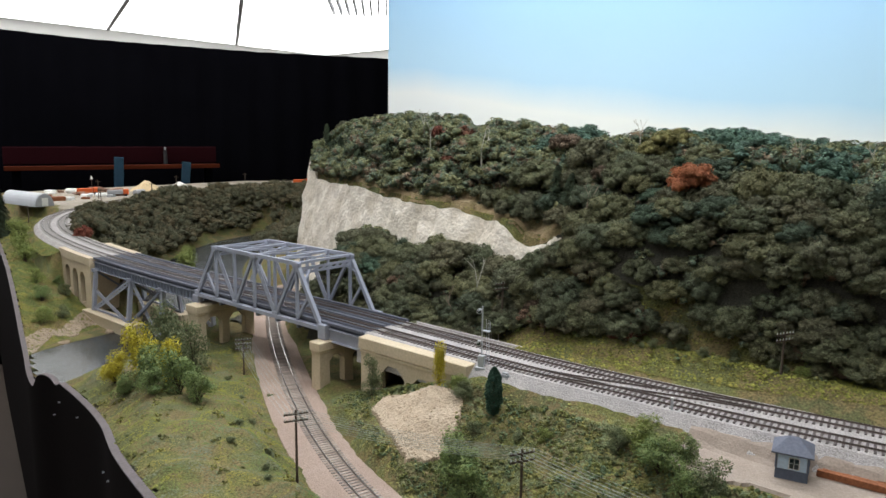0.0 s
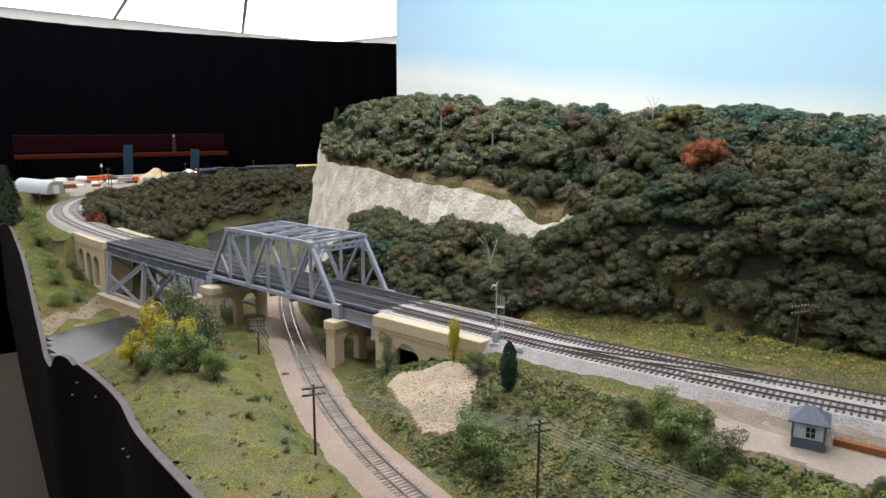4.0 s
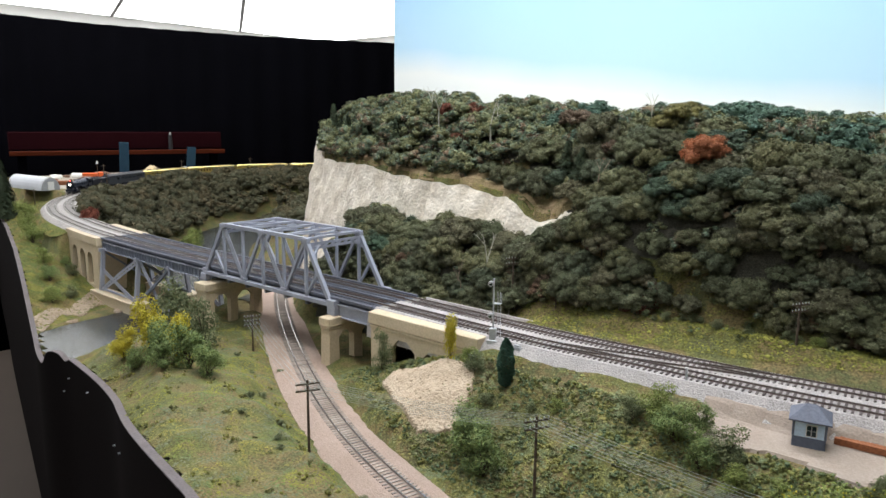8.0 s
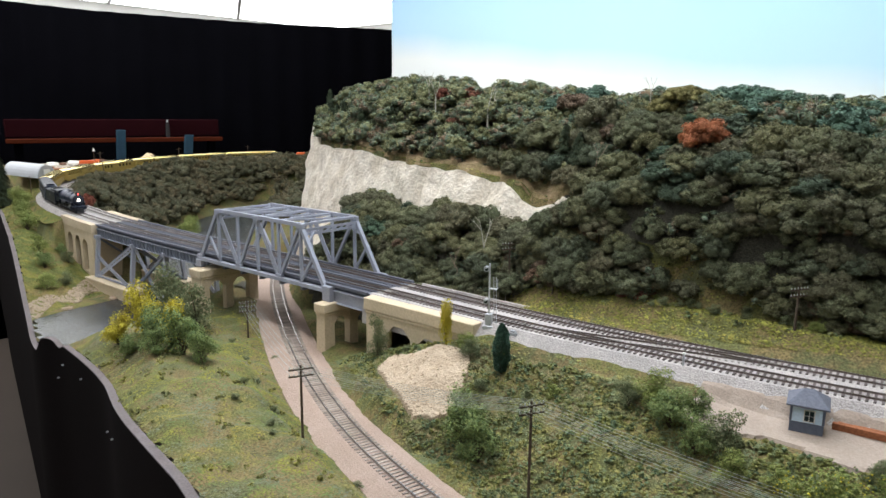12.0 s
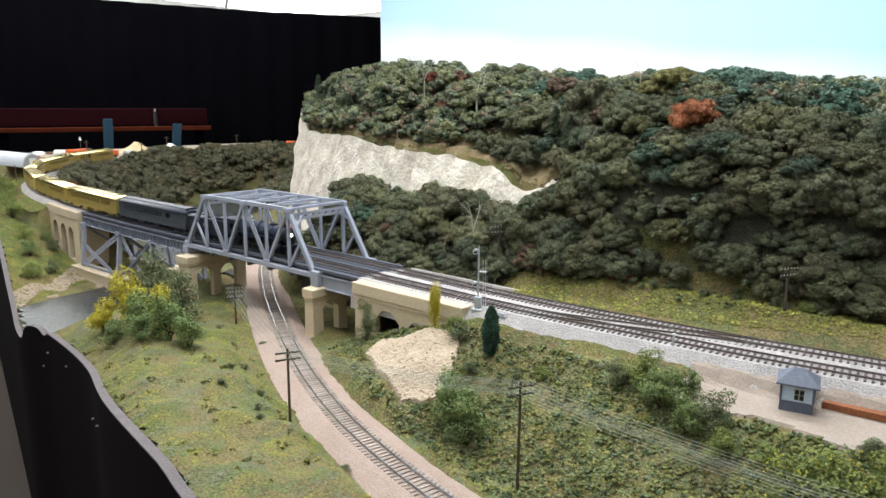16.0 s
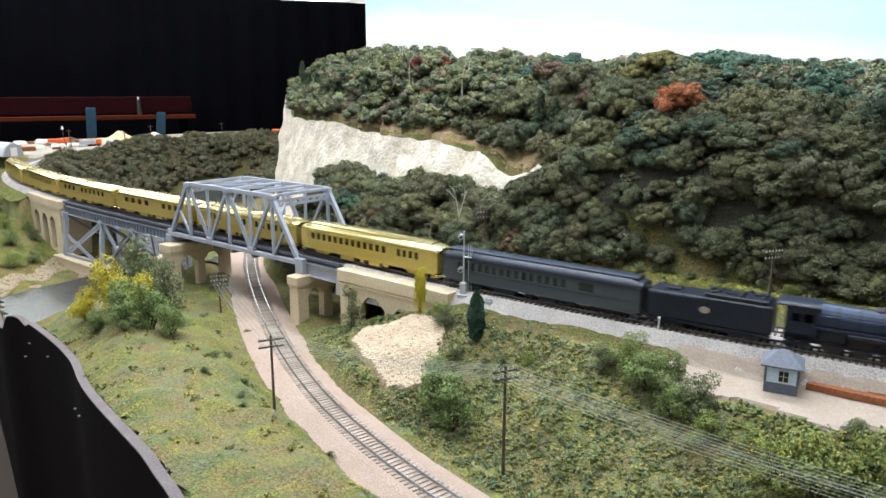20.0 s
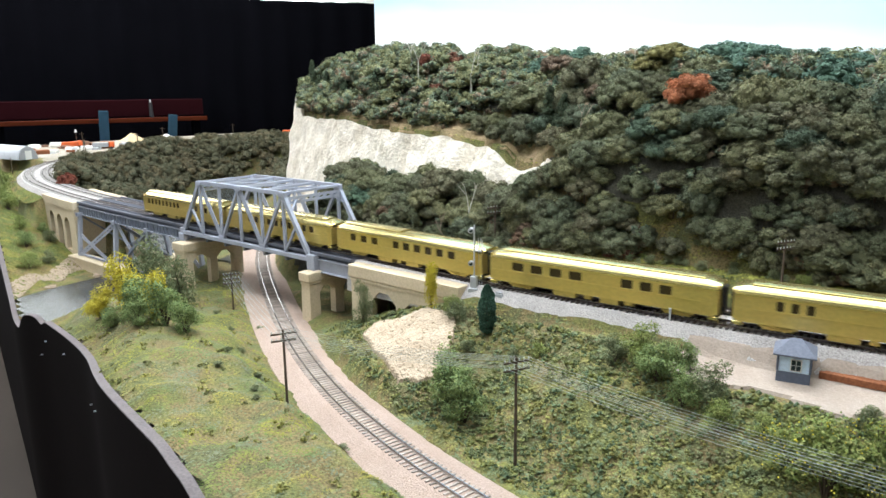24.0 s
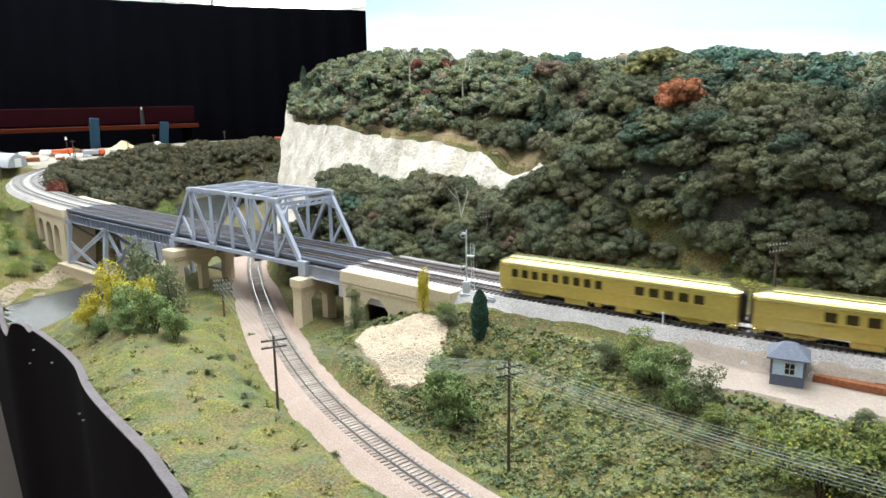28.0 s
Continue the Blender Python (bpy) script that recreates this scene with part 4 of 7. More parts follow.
def pier(label, x, half, shafts, z0, ztop):
    """A tan concrete bent: shafts in a row across the line, octagonal arches between them, a moulded cap."""
    p = thing("bridge_pier", label, "pier")
    y0, y1 = shafts[0][0], shafts[-1][1]
    zc = ztop - 0.019
    for a, b in shafts:
        bm = box(x - half if a == y0 else x + half - 0.012, x + half, a, b, z0, zc)
        for v in bm.verts:
            if v.co.z < z0 + 0.001:
                v.co.x, v.co.y = x + (v.co.x - x) * (1.12 if a == y0 else 1.0), (a + b) / 2 + (v.co.y - (a + b) / 2) * 1.10
        part("shaft", bm, M_CONC, p)
    for (_, a), (b, _) in zip(shafts, shafts[1:]):
        k = (b - a) * 0.3
        bm = bmesh.new()
        ring = [(a, zc), (a, zc - 0.006 - k), (a + k, zc - 0.006), (b - k, zc - 0.006), (b, zc - 0.006 - k), (b, zc)]
        lo, hi = [bm.verts.new((x + half - 0.0114, y, z)) for y, z in ring], [bm.verts.new((x + half - 0.0006, y, z)) for y, z in ring]
        bm.faces.new(lo), bm.faces.new(reversed(hi))
        for i in range(6):
            bm.faces.new((lo[i], hi[i], hi[(i + 1) % 6], lo[(i + 1) % 6]))
        bmesh.ops.recalc_face_normals(bm, faces=bm.faces)
        part("arch", bm, M_CONC, p)
    part("cap_mould", box(x - half - 0.0012, x + half + 0.0012, y0 - 0.0012, y1 + 0.0012, zc, zc + 0.0048, 0.0008), M_CONC, p)
    part("cap", box(x - half - 0.003, x + half + 0.003, y0 - 0.003, y1 + 0.003, zc + 0.0048, ztop, 0.0012), M_CONC, p)
    return p


pier("tan concrete pier under the truss beside the lower track", 0.0085, 0.0095, ((-0.020, -0.001), (0.031, 0.048), (0.082, 0.135)), -0.125, -0.0302)
pier("tan concrete pier at the river end of the truss", -0.342, 0.0165, ((-0.022, -0.006), (0.029, 0.044), (0.080, 0.100)), -0.165, -0.0302)


def abutment():
    a = thing("abutment", "tan concrete arched abutment carrying the upper tracks", "abutment")
    y0 = -0.014
    arch_slab("arcade_wall", 0.104, 0.300, y0, y0 + 0.010, -0.115, -0.022, [(0.168, 0.023, -0.115, -0.036), (0.224, 0.018, -0.115, -0.041)], a, M_CONC)
    part("end_wall", box(0.104, 0.112, y0 + 0.010, 0.120, -0.115, -0.022), M_CONC, a)
    part("parapet", box(0.100, 0.302, y0 - 0.002, y0 + 0.018, -0.0215, -0.004, 0.001), M_CONC, a)
    part("rear_kerb", box(0.100, 0.302, 0.110, 0.113, -0.0215, -0.0060, 0.0008), M_BALLAST, a, "thin pale kerb")
    part("string_course", box(0.102, 0.301, y0 - 0.0012, y0 + 0.008, -0.0265, -0.0225, 0.0008), M_CONC, a)
    # dark block added so the arch openings look shaded
    part("core", box(0.135, 0.300, y0 + 0.045, 0.108, -0.115, -0.016), M_SOIL, a, "dark block standing in for the shade behind the arches")
    b = thing("abutment", "tan concrete arched abutment at the curve end of the bridge", "abutment")
    s1 = S_L + 0.001
    s0 = s1 - 0.215
    for half, z0, z1, nm in ((0.061, -0.0215, -0.004, "parapet"), (0.0595, -0.0265, -0.0225, "string_course")):
        for sg in (-1, 1):
            v, f = sweep(MIDDLE, s0, s1, [(sg * half, z0), (sg * (half - 0.014), z0), (sg * (half - 0.014), z1), (sg * half, z1)], 0.02)
            o = mesh_part(nm, v, f, M_CONC, b)
    p, w = MIDDLE.at((s0 + s1) / 2), MIDDLE.way((s0 + s1) / 2)
    yaw = math.atan2(w[1], w[0])
    m = Matrix.Translation((p[0], p[1], 0)) @ Matrix.Rotation(yaw, 4, "Z")
    h = (s1 - s0) / 2
    arc = arch_slab("arcade_wall", -h, h, -0.058, -0.048, -0.130, -0.024, [(-0.055, 0.017, -0.10, -0.040), (0.0, 0.018, -0.12, -0.042), (0.052, 0.017, -0.12, -0.044)], b, M_CONC)
    arc.matrix_basis = m
    o = part("end_wall", box(h - 0.014, h, -0.048, 0.056, -0.130, -0.024), M_CONC, b, m=m)
    # same added block: shade of the curve-end arches as dark colour
    o = part("core", box(-h, h - 0.05, -0.02, 0.05, -0.130, -0.018), M_SOIL, b, "dark block standing in for the shade behind the arches", m=m)


abutment()


def tower():
    """Steel trestle tower on a concrete base in the river."""
    t = thing("trestle_tower", "braced grey steel tower under the girder span", "bridge")
    xs, zt, zb = (-0.807, -0.640), -0.0315, -0.122
    for x in xs:
        for y, yb in ((0.008, -0.002), (0.112, 0.122)):
            part("column", bar(bmesh.new(), (x, y, zt), (x, yb, zb), 0.008, 0.008), M_STEEL, t)
        part("cap_beam", bar(bmesh.new(), (x, 0.0, zt + 0.002), (x, 0.12, zt + 0.002), 0.010, 0.008), M_STEEL, t)
        part("sway_brace", bar(bmesh.new(), (x, 0.008, zt), (x, 0.122, zb), 0.004, 0.004), M_GIRDER, t)
        part("sway_brace", bar(bmesh.new(), (x + 0.004, 0.112, zt), (x + 0.004, -0.002, zb), 0.004, 0.004), M_GIRDER, t)
    for y, yb in ((0.008, -0.002), (0.112, 0.122)):
        part("long_brace", laced(bmesh.new(), (xs[1], y, zt), (xs[0], yb, zb), 0.007), M_STEEL, t)
        part("long_brace", laced(bmesh.new(), (xs[0], y - 0.003, (zt + zb) / 2), (xs[1], yb - 0.003, zb), 0.006), M_STEEL, t)
        part("strut", bar(bmesh.new(), (xs[0], yb, zb + 0.004), (xs[1], yb, zb + 0.004), 0.004, 0.004), M_STEEL, t)
    u = thing("trestle_tower", "second braced grey steel tower near the truss end", "bridge")
    for y, yb in ((0.008, -0.002), (0.112, 0.122)):
        part("column", bar(bmesh.new(), (-0.505, y, zt), (-0.505, yb, -0.145), 0.008, 0.008), M_STEEL, u)
        part("long_brace", laced(bmesh.new(), (-0.635, y, zt), (-0.510, yb, -0.14), 0.007), M_STEEL, u)
        part("long_brace", bar(bmesh.new(), (-0.510, y, zt), (-0.595, yb, -0.10), 0.005, 0.005), M_GIRDER, u)
    part("cap_beam", bar(bmesh.new(), (-0.505, 0.0, zt + 0.002), (-0.505, 0.12, zt + 0.002), 0.010, 0.008), M_STEEL, u)
    part("footing", box(-0.535, -0.475, -0.012, 0.13, -0.175, -0.145, 0.002), M_CONC, u, "tan concrete footing")
    b = thing("river_footing", "tan concrete base with arches standing in the river", "pier")
    arch_slab("arcade_wall", -0.832, -0.615, -0.016, 0.016, -0.195, -0.128, [(-0.765, 0.022, -0.195, -0.146), (-0.690, 0.022, -0.195, -0.146)], b, M_CONC)
    part("coping", box(-0.834, -0.613, -0.018, 0.018, -0.1275, -0.1225, 0.0012), M_CONC, b)
    part("rear_base", box(-0.832, -0.615, 0.105, 0.140, -0.195, -0.1225, 0.0012), M_CONC, b)


tower()


# ---- trees ----
def crown_mesh(name, material, seed, rx=1.0, sub=1, rz=0.66, lumps=19, leaves=3300, leaf=0.053, rough=0.3):
    """A foliage crown: rounded lumps crowded over a flat dome, each covered in small leaf flakes."""
    rnd, rng = random.Random(seed), np.random.default_rng(seed)
    squat = (rnd.uniform(0.85, 1.15), rnd.uniform(0.85, 1.15))
    bm = bmesh.new()
    cs, rs = [], []
    for k in range(lumps):
        z = 1 - 1.30 * (k + 0.5) / lumps
        a = k * 2.39996 + rnd.uniform(-0.4, 0.4)
        q = math.sqrt(max(0, 1 - z * z))
        r = rnd.uniform(0.24, 0.42)
        c = Vector((q * math.cos(a), q * math.sin(a), z)) * (1 - 0.75 * r + rough * rnd.uniform(-0.4, 0.25))
        cs.append(c), rs.append(r)
        g = bmesh.ops.create_icosphere(bm, subdivisions=sub, radius=r * 0.93)
        off = Vector((rnd.uniform(-50, 50), rnd.uniform(-50, 50), 0))
        for v in g["verts"]:
            n = v.co.normalized()
            v.co = v.co * (1 + 0.35 * noise.noise(n * 2.6 + off)) + c
    bmesh.ops.triangulate(bm, faces=bm.faces)
    bm.verts.index_update()
    core = np.array([v.co[:] for v in bm.verts])
    tri = np.array([[v.index for v in f.verts] for f in bm.faces])
    bm.free()
    # flakes, turned roughly outwards
    k = rng.integers(0, lumps, leaves)
    c, r = np.array([tuple(q) for q in cs])[k], np.array(rs)[k][:, None]
    d = rng.normal(size=(leaves, 3)) + 0.7 * c / np.maximum(np.linalg.norm(c, axis=1, keepdims=True), 0.1) + (0, 0, 0.35)
    d /= np.linalg.norm(d, axis=1, keepdims=True)
    p = c + d * r * (0.90 + 0.30 * rng.random((leaves, 1)) ** 1.6)
    n = d + rng.normal(size=(leaves, 3)) * 0.5
    u = np.cross(n, rng.normal(size=(leaves, 3)))
    u /= np.maximum(np.linalg.norm(u, axis=1, keepdims=True), 1e-6)
    w = np.cross(n, u)
    w /= np.maximum(np.linalg.norm(w, axis=1, keepdims=True), 1e-6)
    sz = leaf * rng.uniform(0.55, 1.35, (leaves, 1))
    fl = np.stack([p - u * sz - w * sz * 0.6, p + u * sz - w * sz * 0.6, p + w * sz], 1).reshape(-1, 3)
    v = np.vstack([core, fl]) * (rx * squat[0], rx * squat[1], rz)
    f = np.vstack([tri, len(core) + np.arange(leaves * 3).reshape(-1, 3)])
    return tri_mesh(name, v, f, material)


def tri_mesh(name, v, f, material):
    me = bpy.data.meshes.new(name)
    me.vertices.add(len(v)), me.loops.add(f.size), me.polygons.add(len(f))
    me.vertices.foreach_set("co", v.ravel()), me.loops.foreach_set("vertex_index", f.ravel())
    me.polygons.foreach_set("loop_start", np.arange(0, f.size, 3))
    me.materials.append(material)
    me.update()
    return me


def trunk_mesh(h, r, material=M_BARK):
    bm = rod(bmesh.new(), (0, 0, -h), (0, 0, 0.3), r, 6, r * 0.6)
    rod(bm, (0, 0, -0.2 * h), (0.35, 0.1, 0.25), r * 0.5, 5, r * 0.3)
    rod(bm, (0, 0, -0.3 * h), (-0.3, 0.15, 0.2), r * 0.5, 5, r * 0.3)
    me = bpy.data.meshes.new("trunk")
    bm.to_mesh(me)
    bm.free()
    me.materials.append(material)
    return me


TRUNK = trunk_mesh(1.5, 0.10)
CROWNS = [crown_mesh("crown", M_LEAF, 11 + k, rz=0.66 + 0.09 * (k % 3)) for k in range(9)]
CROWNS_RED = [crown_mesh("crown", M_LEAF_RED, 41 + k, rz=0.72, rough=0.5) for k in range(2)]
CROWNS_RUST = [crown_mesh("crown", M_LEAF_RUST, 81, rz=0.8, rough=0.7)]
CROWNS_BROWN = [crown_mesh("crown", M_LEAF_BROWN, 51 + k, rz=0.72, rough=0.5) for k in range(2)]
CROWNS_OLIVE = [crown_mesh("crown", M_LEAF_OLIVE, 91 + k, rz=0.66) for k in range(2)]
CROWNS_TEAL = [crown_mesh("crown", M_LEAF_TEAL, 61 + k, rz=0.62) for k in range(2)]


def tree(x, y, r, crowns, label, lift=0.5, group="hill trees", squash=1.0):
    z = float(ground(x, y))
    t = thing("tree", label, "tree", pose(x, y, z), group)
    m = Matrix.Translation((0, 0, r * lift)) @ Matrix.Rotation(RND.uniform(0, 6.28), 4, "Z") @ Matrix.Diagonal((r * RND.uniform(0.85, 1.2), r * RND.uniform(0.85, 1.15), r * squash * RND.uniform(0.85, 1.15), 1))
    share("crown", RND.choice(crowns), t, m)
    share("trunk", TRUNK, t, Matrix.Translation((0, 0, r * lift)) @ Matrix.Scale(r * 0.6, 4))
    return t


def scatter(x0, x1, y0, y1, gap, keep, tries, rnd):
    """Places at least a gap apart that pass a test."""
    out, cells = [], {}
    for _ in range(tries):
        x, y = rnd.uniform(x0, x1), rnd.uniform(y0, y1)
        g = gap(x, y) if callable(gap) else gap
        i, j = int(x / 0.05), int(y / 0.05)
        if any(math.hypot(x - a, y - b) < g for di in (-1, 0, 1) for dj in (-1, 0, 1) for a, b in cells.get((i + di, j + dj), ())):
            continue
        if not keep(x, y):
            continue
        cells.setdefault((i, j), []).append((x, y))
        out.append((x, y))
    return out


def joined_bushes(name, spots, material, label, lift, category="trees", lumps=11, leaves=900, leaf=0.085, kinds=6):
    """Woods too many to count, as one object."""
    shapes = []
    for k in range(kinds):
        me = crown_mesh("clump", material, 300 + k * 7 + len(name), rz=0.72, sub=1, lumps=lumps, leaves=leaves, leaf=leaf)
        co = np.empty(len(me.vertices) * 3)
        me.vertices.foreach_get("co", co)
        tri = np.empty(len(me.loops), int)
        me.loops.foreach_get("vertex_index", tri)
        shapes.append((co.reshape(-1, 3), tri.reshape(-1, 3)))
        bpy.data.meshes.remove(me)
    vs, fs, n = [], [], 0
    rnd = random.Random(9)
    zs = ground(np.array([p[0] for p in spots]), np.array([p[1] for p in spots]))
    for (x, y, r, st), z in zip(spots, zs):
        co, tri = rnd.choice(shapes)
        a = rnd.uniform(0, 6.28)
        c, s = math.cos(a), math.sin(a)
        q = co @ np.array([[c, s, 0], [-s, c, 0], [0, 0, 1]]) * (r * st, r, r * rnd.uniform(0.8, 1.2))
        vs.append(q + (x, y, z + r * lift))
        fs.append(tri + n)
        n += len(co)
    v, f = np.vstack(vs), np.vstack(fs)
    return tagged(new(name, tri_mesh(name, v, f, material)), label, category, kind="stuff")


def hill_woods():
    rnd = random.Random(5)

    def keep(x, y):
        cy = float(cliff_y(x))
        if x < 0.29:
            if cy - 0.028 < y < cy + float(np.interp(x, [-0.6, -0.4, -0.2, 0.1], [0.004, 0.006, 0.014, 0.020])) + 0.006 * math.sin(x * 40):
                return False
            if y < cy and (y < 0.152 or x < -0.21):
                return False
            if x < -0.60 + 0.015 * math.sin(y * 40):
                return False
        elif y < float(hill_toe(x)) + float(np.interp(x, [0.29, 0.42, 0.50, 0.58, 0.64, 0.70], [0.006, 0.008, 0.022, 0.024, 0.016, 0.008])) + 0.004 * math.sin(x * 31):
            return False
        return y < 0.55

    spots = scatter(-0.64, 1.10, 0.14, 0.56, lambda x, y: (0.0165 if (x > 0.26 and y < float(hill_toe(x)) + 0.085) or (x <= 0.26 and y < 0.205) else 0.0265) + 0.004 * math.sin(x * 17 + y * 29), keep, 50000, rnd)
    spots.sort(key=lambda p: p[1] + 0.25 * abs(p[0] - 0.35))
    rest, teal = [], []
    for k, (x, y) in enumerate(spots):
        r = rnd.uniform(0.021, 0.041)
        if y < float(hill_toe(x)) + 0.085:
            r *= 0.85
        u = rnd.random()
        if k >= 300:
            if x > 0.12 and y > 0.33 and u < 0.55:
                teal.append((x, y, r, rnd.uniform(0.9, 1.3)))
            else:
                rest.append((x, y, r, rnd.uniform(0.9, 1.2)))
            continue
        # reddish scrub gathers along the foot of the woods
        low = y < float(hill_toe(x)) + 0.05
        if u < (0.012 if low else 0.008):
            tree(x, y, r * 0.5, CROWNS_RED, "small rust-red foam tree on the wooded hill", 0.75)
        elif u < (0.07 if low else 0.03):
            tree(x, y, r * 0.6, CROWNS_BROWN, "brown autumn foam tree on the wooded hill", 0.7)
        elif u < 0.20 and not low:
            tree(x, y, r, CROWNS_TEAL, "blue-green foam tree on the wooded hill")
        else:
            tree(x, y, r, CROWNS, "dark green rounded foam tree on the wooded hill")
    joined_bushes("far_woods", rest, M_LEAF_FAR, "dark green foam trees massed along the hill's ridge", 0.5, lumps=14, leaves=1500, leaf=0.064)
    joined_bushes("ridge_woods", teal, M_LEAF_RIDGE, "blue-green foam trees along the hill's ridge", 0.5, lumps=14, leaves=1500, leaf=0.064)
    under = scatter(-0.64, 1.10, 0.14, 0.56, 0.022, keep, 60000, rnd)
    joined_bushes("undergrowth", [(x, y, rnd.uniform(0.013, 0.022), 1.0) for x, y in under], M_LEAF_FAR, "dark undergrowth between the hill trees", 0.3, "bushes", lumps=7, leaves=160, leaf=0.14)
    return len(spots), len(rest), len(teal), len(under)


print("hill trees", hill_woods())


def foot_scrub():
    """Low crowns that close the woods down to the ground along their foot."""
    rnd = random.Random(77)
    x = 0.12
    while x < 1.0:
        toe = float(hill_toe(x)) + float(np.interp(x, [0.12, 0.40, 0.50, 0.58, 0.64, 0.7], [0.004, 0.006, 0.024, 0.028, 0.016, 0.008]))
        for row in range(2):
            r = rnd.uniform(0.014, 0.025)
            u = rnd.random()
            kinds, what = (CROWNS, "low dark green foam bush at the foot of the woods")
            if u < 0.04 or (row == 0 and 0.28 < x < 0.36 and u < 0.6):
                kinds, what = (CROWNS_BROWN, "low brown autumn bush at the foot of the woods")
            elif u < 0.07 or (row == 0 and 0.42 < x < 0.48 and u < 0.6):
                kinds, what = (CROWNS_RED, "low crimson bush at the foot of the woods")
            tree(x + rnd.uniform(-0.01, 0.01), toe + row * 0.018 + rnd.uniform(-0.005, 0.006), r, kinds, what, 0.25, "woodside scrub")
        x += rnd.uniform(0.022, 0.034)


foot_scrub()


def cliff():
    """The pale plaster bluff: a face with ledges and cracks that bends back at its river end."""
    way = Line([(-0.46, 1.05), (-0.58, 0.82), (-0.645, 0.66), (-0.645, 0.555), (-0.60, 0.493), (-0.52, 0.441), (-0.40, 0.386), (-0.28, 0.346), (-0.1, 0.314), (0.1, 0.294), (0.20, 0.278), (0.27, 0.262)], 0.01)
    n, k = int(way.s[-1] / 0.006), 44
    vs = []
    for i in range(n):
        s = way.s[-1] * i / (n - 1)
        p, w = way.at(s), way.way(s)
        base, top = -0.12 + 0.09 * np.clip((p[0] + 0.4) / 0.4, 0, 1), float(cliff_top(p[0])) - 0.004
        for j in range(k):
            u = j / (k - 1)
            z = base + (top - base) * u
            q = Vector((s * 9, z * 9, 3.1))
            d = 0.024 * noise.noise(q) + 0.008 * noise.noise(q * 2.7) + 0.005 * noise.noise(Vector((s * 60, z * 34, 1))) + 0.0025 * noise.noise(Vector((s * 150, z * 110, 1)))
            d += 0.024 * abs(noise.noise(Vector((s * 26, z * 5, 8)))) - 0.012 * max(0, noise.noise(Vector((s * 70, z * 22, 4))) - 0.2)
            lean = (1 - u) * 0.055
            back = 0.0
            o = 0.52 * d + lean - back + 0.012
            vs.append((p[0] + w[1] * o, p[1] - w[0] * o, z + 0.006 * noise.noise(q * 3)))
    fs = [(i * k + j, (i + 1) * k + j, (i + 1) * k + j + 1, i * k + j + 1) for i in range(n - 1) for j in range(k - 1)]
    ob = mesh_part("cliff", vs, fs, M_ROCK, smooth=False)
    tagged(ob, "pale cream plaster rock bluff with cracks and ledges", "cliff", kind="structure")


cliff()


# ---- the train ----
def ring(bm, x, section):
    return [bm.verts.new((x, y, z)) for y, z in section]


def loft(stations):
    """A closed skin through like sections at several x."""
    bm = bmesh.new()
    rs = [ring(bm, x, s) for x, s in stations]
    for a, b in zip(rs, rs[1:]):
        for i in range(len(a)):
            j = (i + 1) % len(a)
            bm.faces.new((a[i], a[j], b[j], b[i]))
    bm.faces.new(list(reversed(rs[0]))), bm.faces.new(rs[-1])
    bmesh.ops.recalc_face_normals(bm, faces=bm.faces)
    return bm


def wheel_mesh(name, r, w, material, spokes=0):
    bm = bmesh.new()
    rod(bm, (0, -w / 2, 0), (0, w / 2, 0), r, 20)
    rod(bm, (0, w / 2, 0), (0, w / 2 + 0.0006, 0), r * 1.1, 20)
    rod(bm, (0, -w / 2 - 0.0006, 0), (0, -w / 2, 0), r * 0.35, 10)
    for k in range(spokes):
        a = math.tau * k / spokes
        bar(bm, (0, -w / 2 - 0.0003, 0), (r * 0.85 * math.cos(a), -w / 2 - 0.0003, r * 0.85 * math.sin(a)), 0.0012, 0.0008)
    me = bpy.data.meshes.new(name)
    bm.to_mesh(me)
    bm.free()
    me.materials.append(material)
    return me


WHEEL = wheel_mesh("wheel", 0.0050, 0.0022, M_WHEEL)
DRIVER = wheel_mesh("driving_wheel", 0.0104, 0.0022, M_WHEEL, 12)
FLIP = Matrix.Rotation(math.pi, 4, "Z")


def bogie(parent, x, material, axles=3, gap=0.0115):
    half = gap * (axles - 1) / 2 + 0.006
    b = part("bogie", box(x - half, x + half, -0.0045, 0.0045, 0.0062, 0.0095, 0.0006), material, parent)
    for sg in (-1, 1):
        bm = box(x - half, x + half, sg * 0.0116, sg * 0.0132, 0.0048, 0.0078, 0.0005)
        for k in range(axles):
            c = x + (k - (axles - 1) / 2) * gap
            bx(bm, c - 0.0024, c + 0.0024, sg * 0.0118, sg * 0.0142, 0.0030, 0.0070, 0.0004)
        for k in range(axles - 1):
            c = x + (k - (axles - 2) / 2) * gap
            bx(bm, c - 0.0030, c + 0.0030, sg * 0.0120, sg * 0.0138, 0.0026, 0.0050, 0.0004)
        part("side_frame", bm, material, b)
    for k in range(axles):
        c = x + (k - (axles - 1) / 2) * gap
        share("wheel", WHEEL, b, Matrix.Translation((c, -0.0083, 0.005)))
        share("wheel", WHEEL, b, Matrix.Translation((c, 0.0083, 0.005)) @ FLIP)


def roof_section(w, z0, z1):
    """A turtle-back roof: steep flanks that roll over into a nearly flat crown."""
    half = [(1.0, 0.0), (0.995, 0.16), (0.975, 0.32), (0.935, 0.47), (0.87, 0.61), (0.77, 0.74), (0.63, 0.85), (0.44, 0.93), (0.22, 0.98)]
    up = [(w * a, z0 + (z1 - z0) * b) for a, b in half]
    return up + [(0.0, z1)] + [(-y, z) for y, z in reversed(up)]


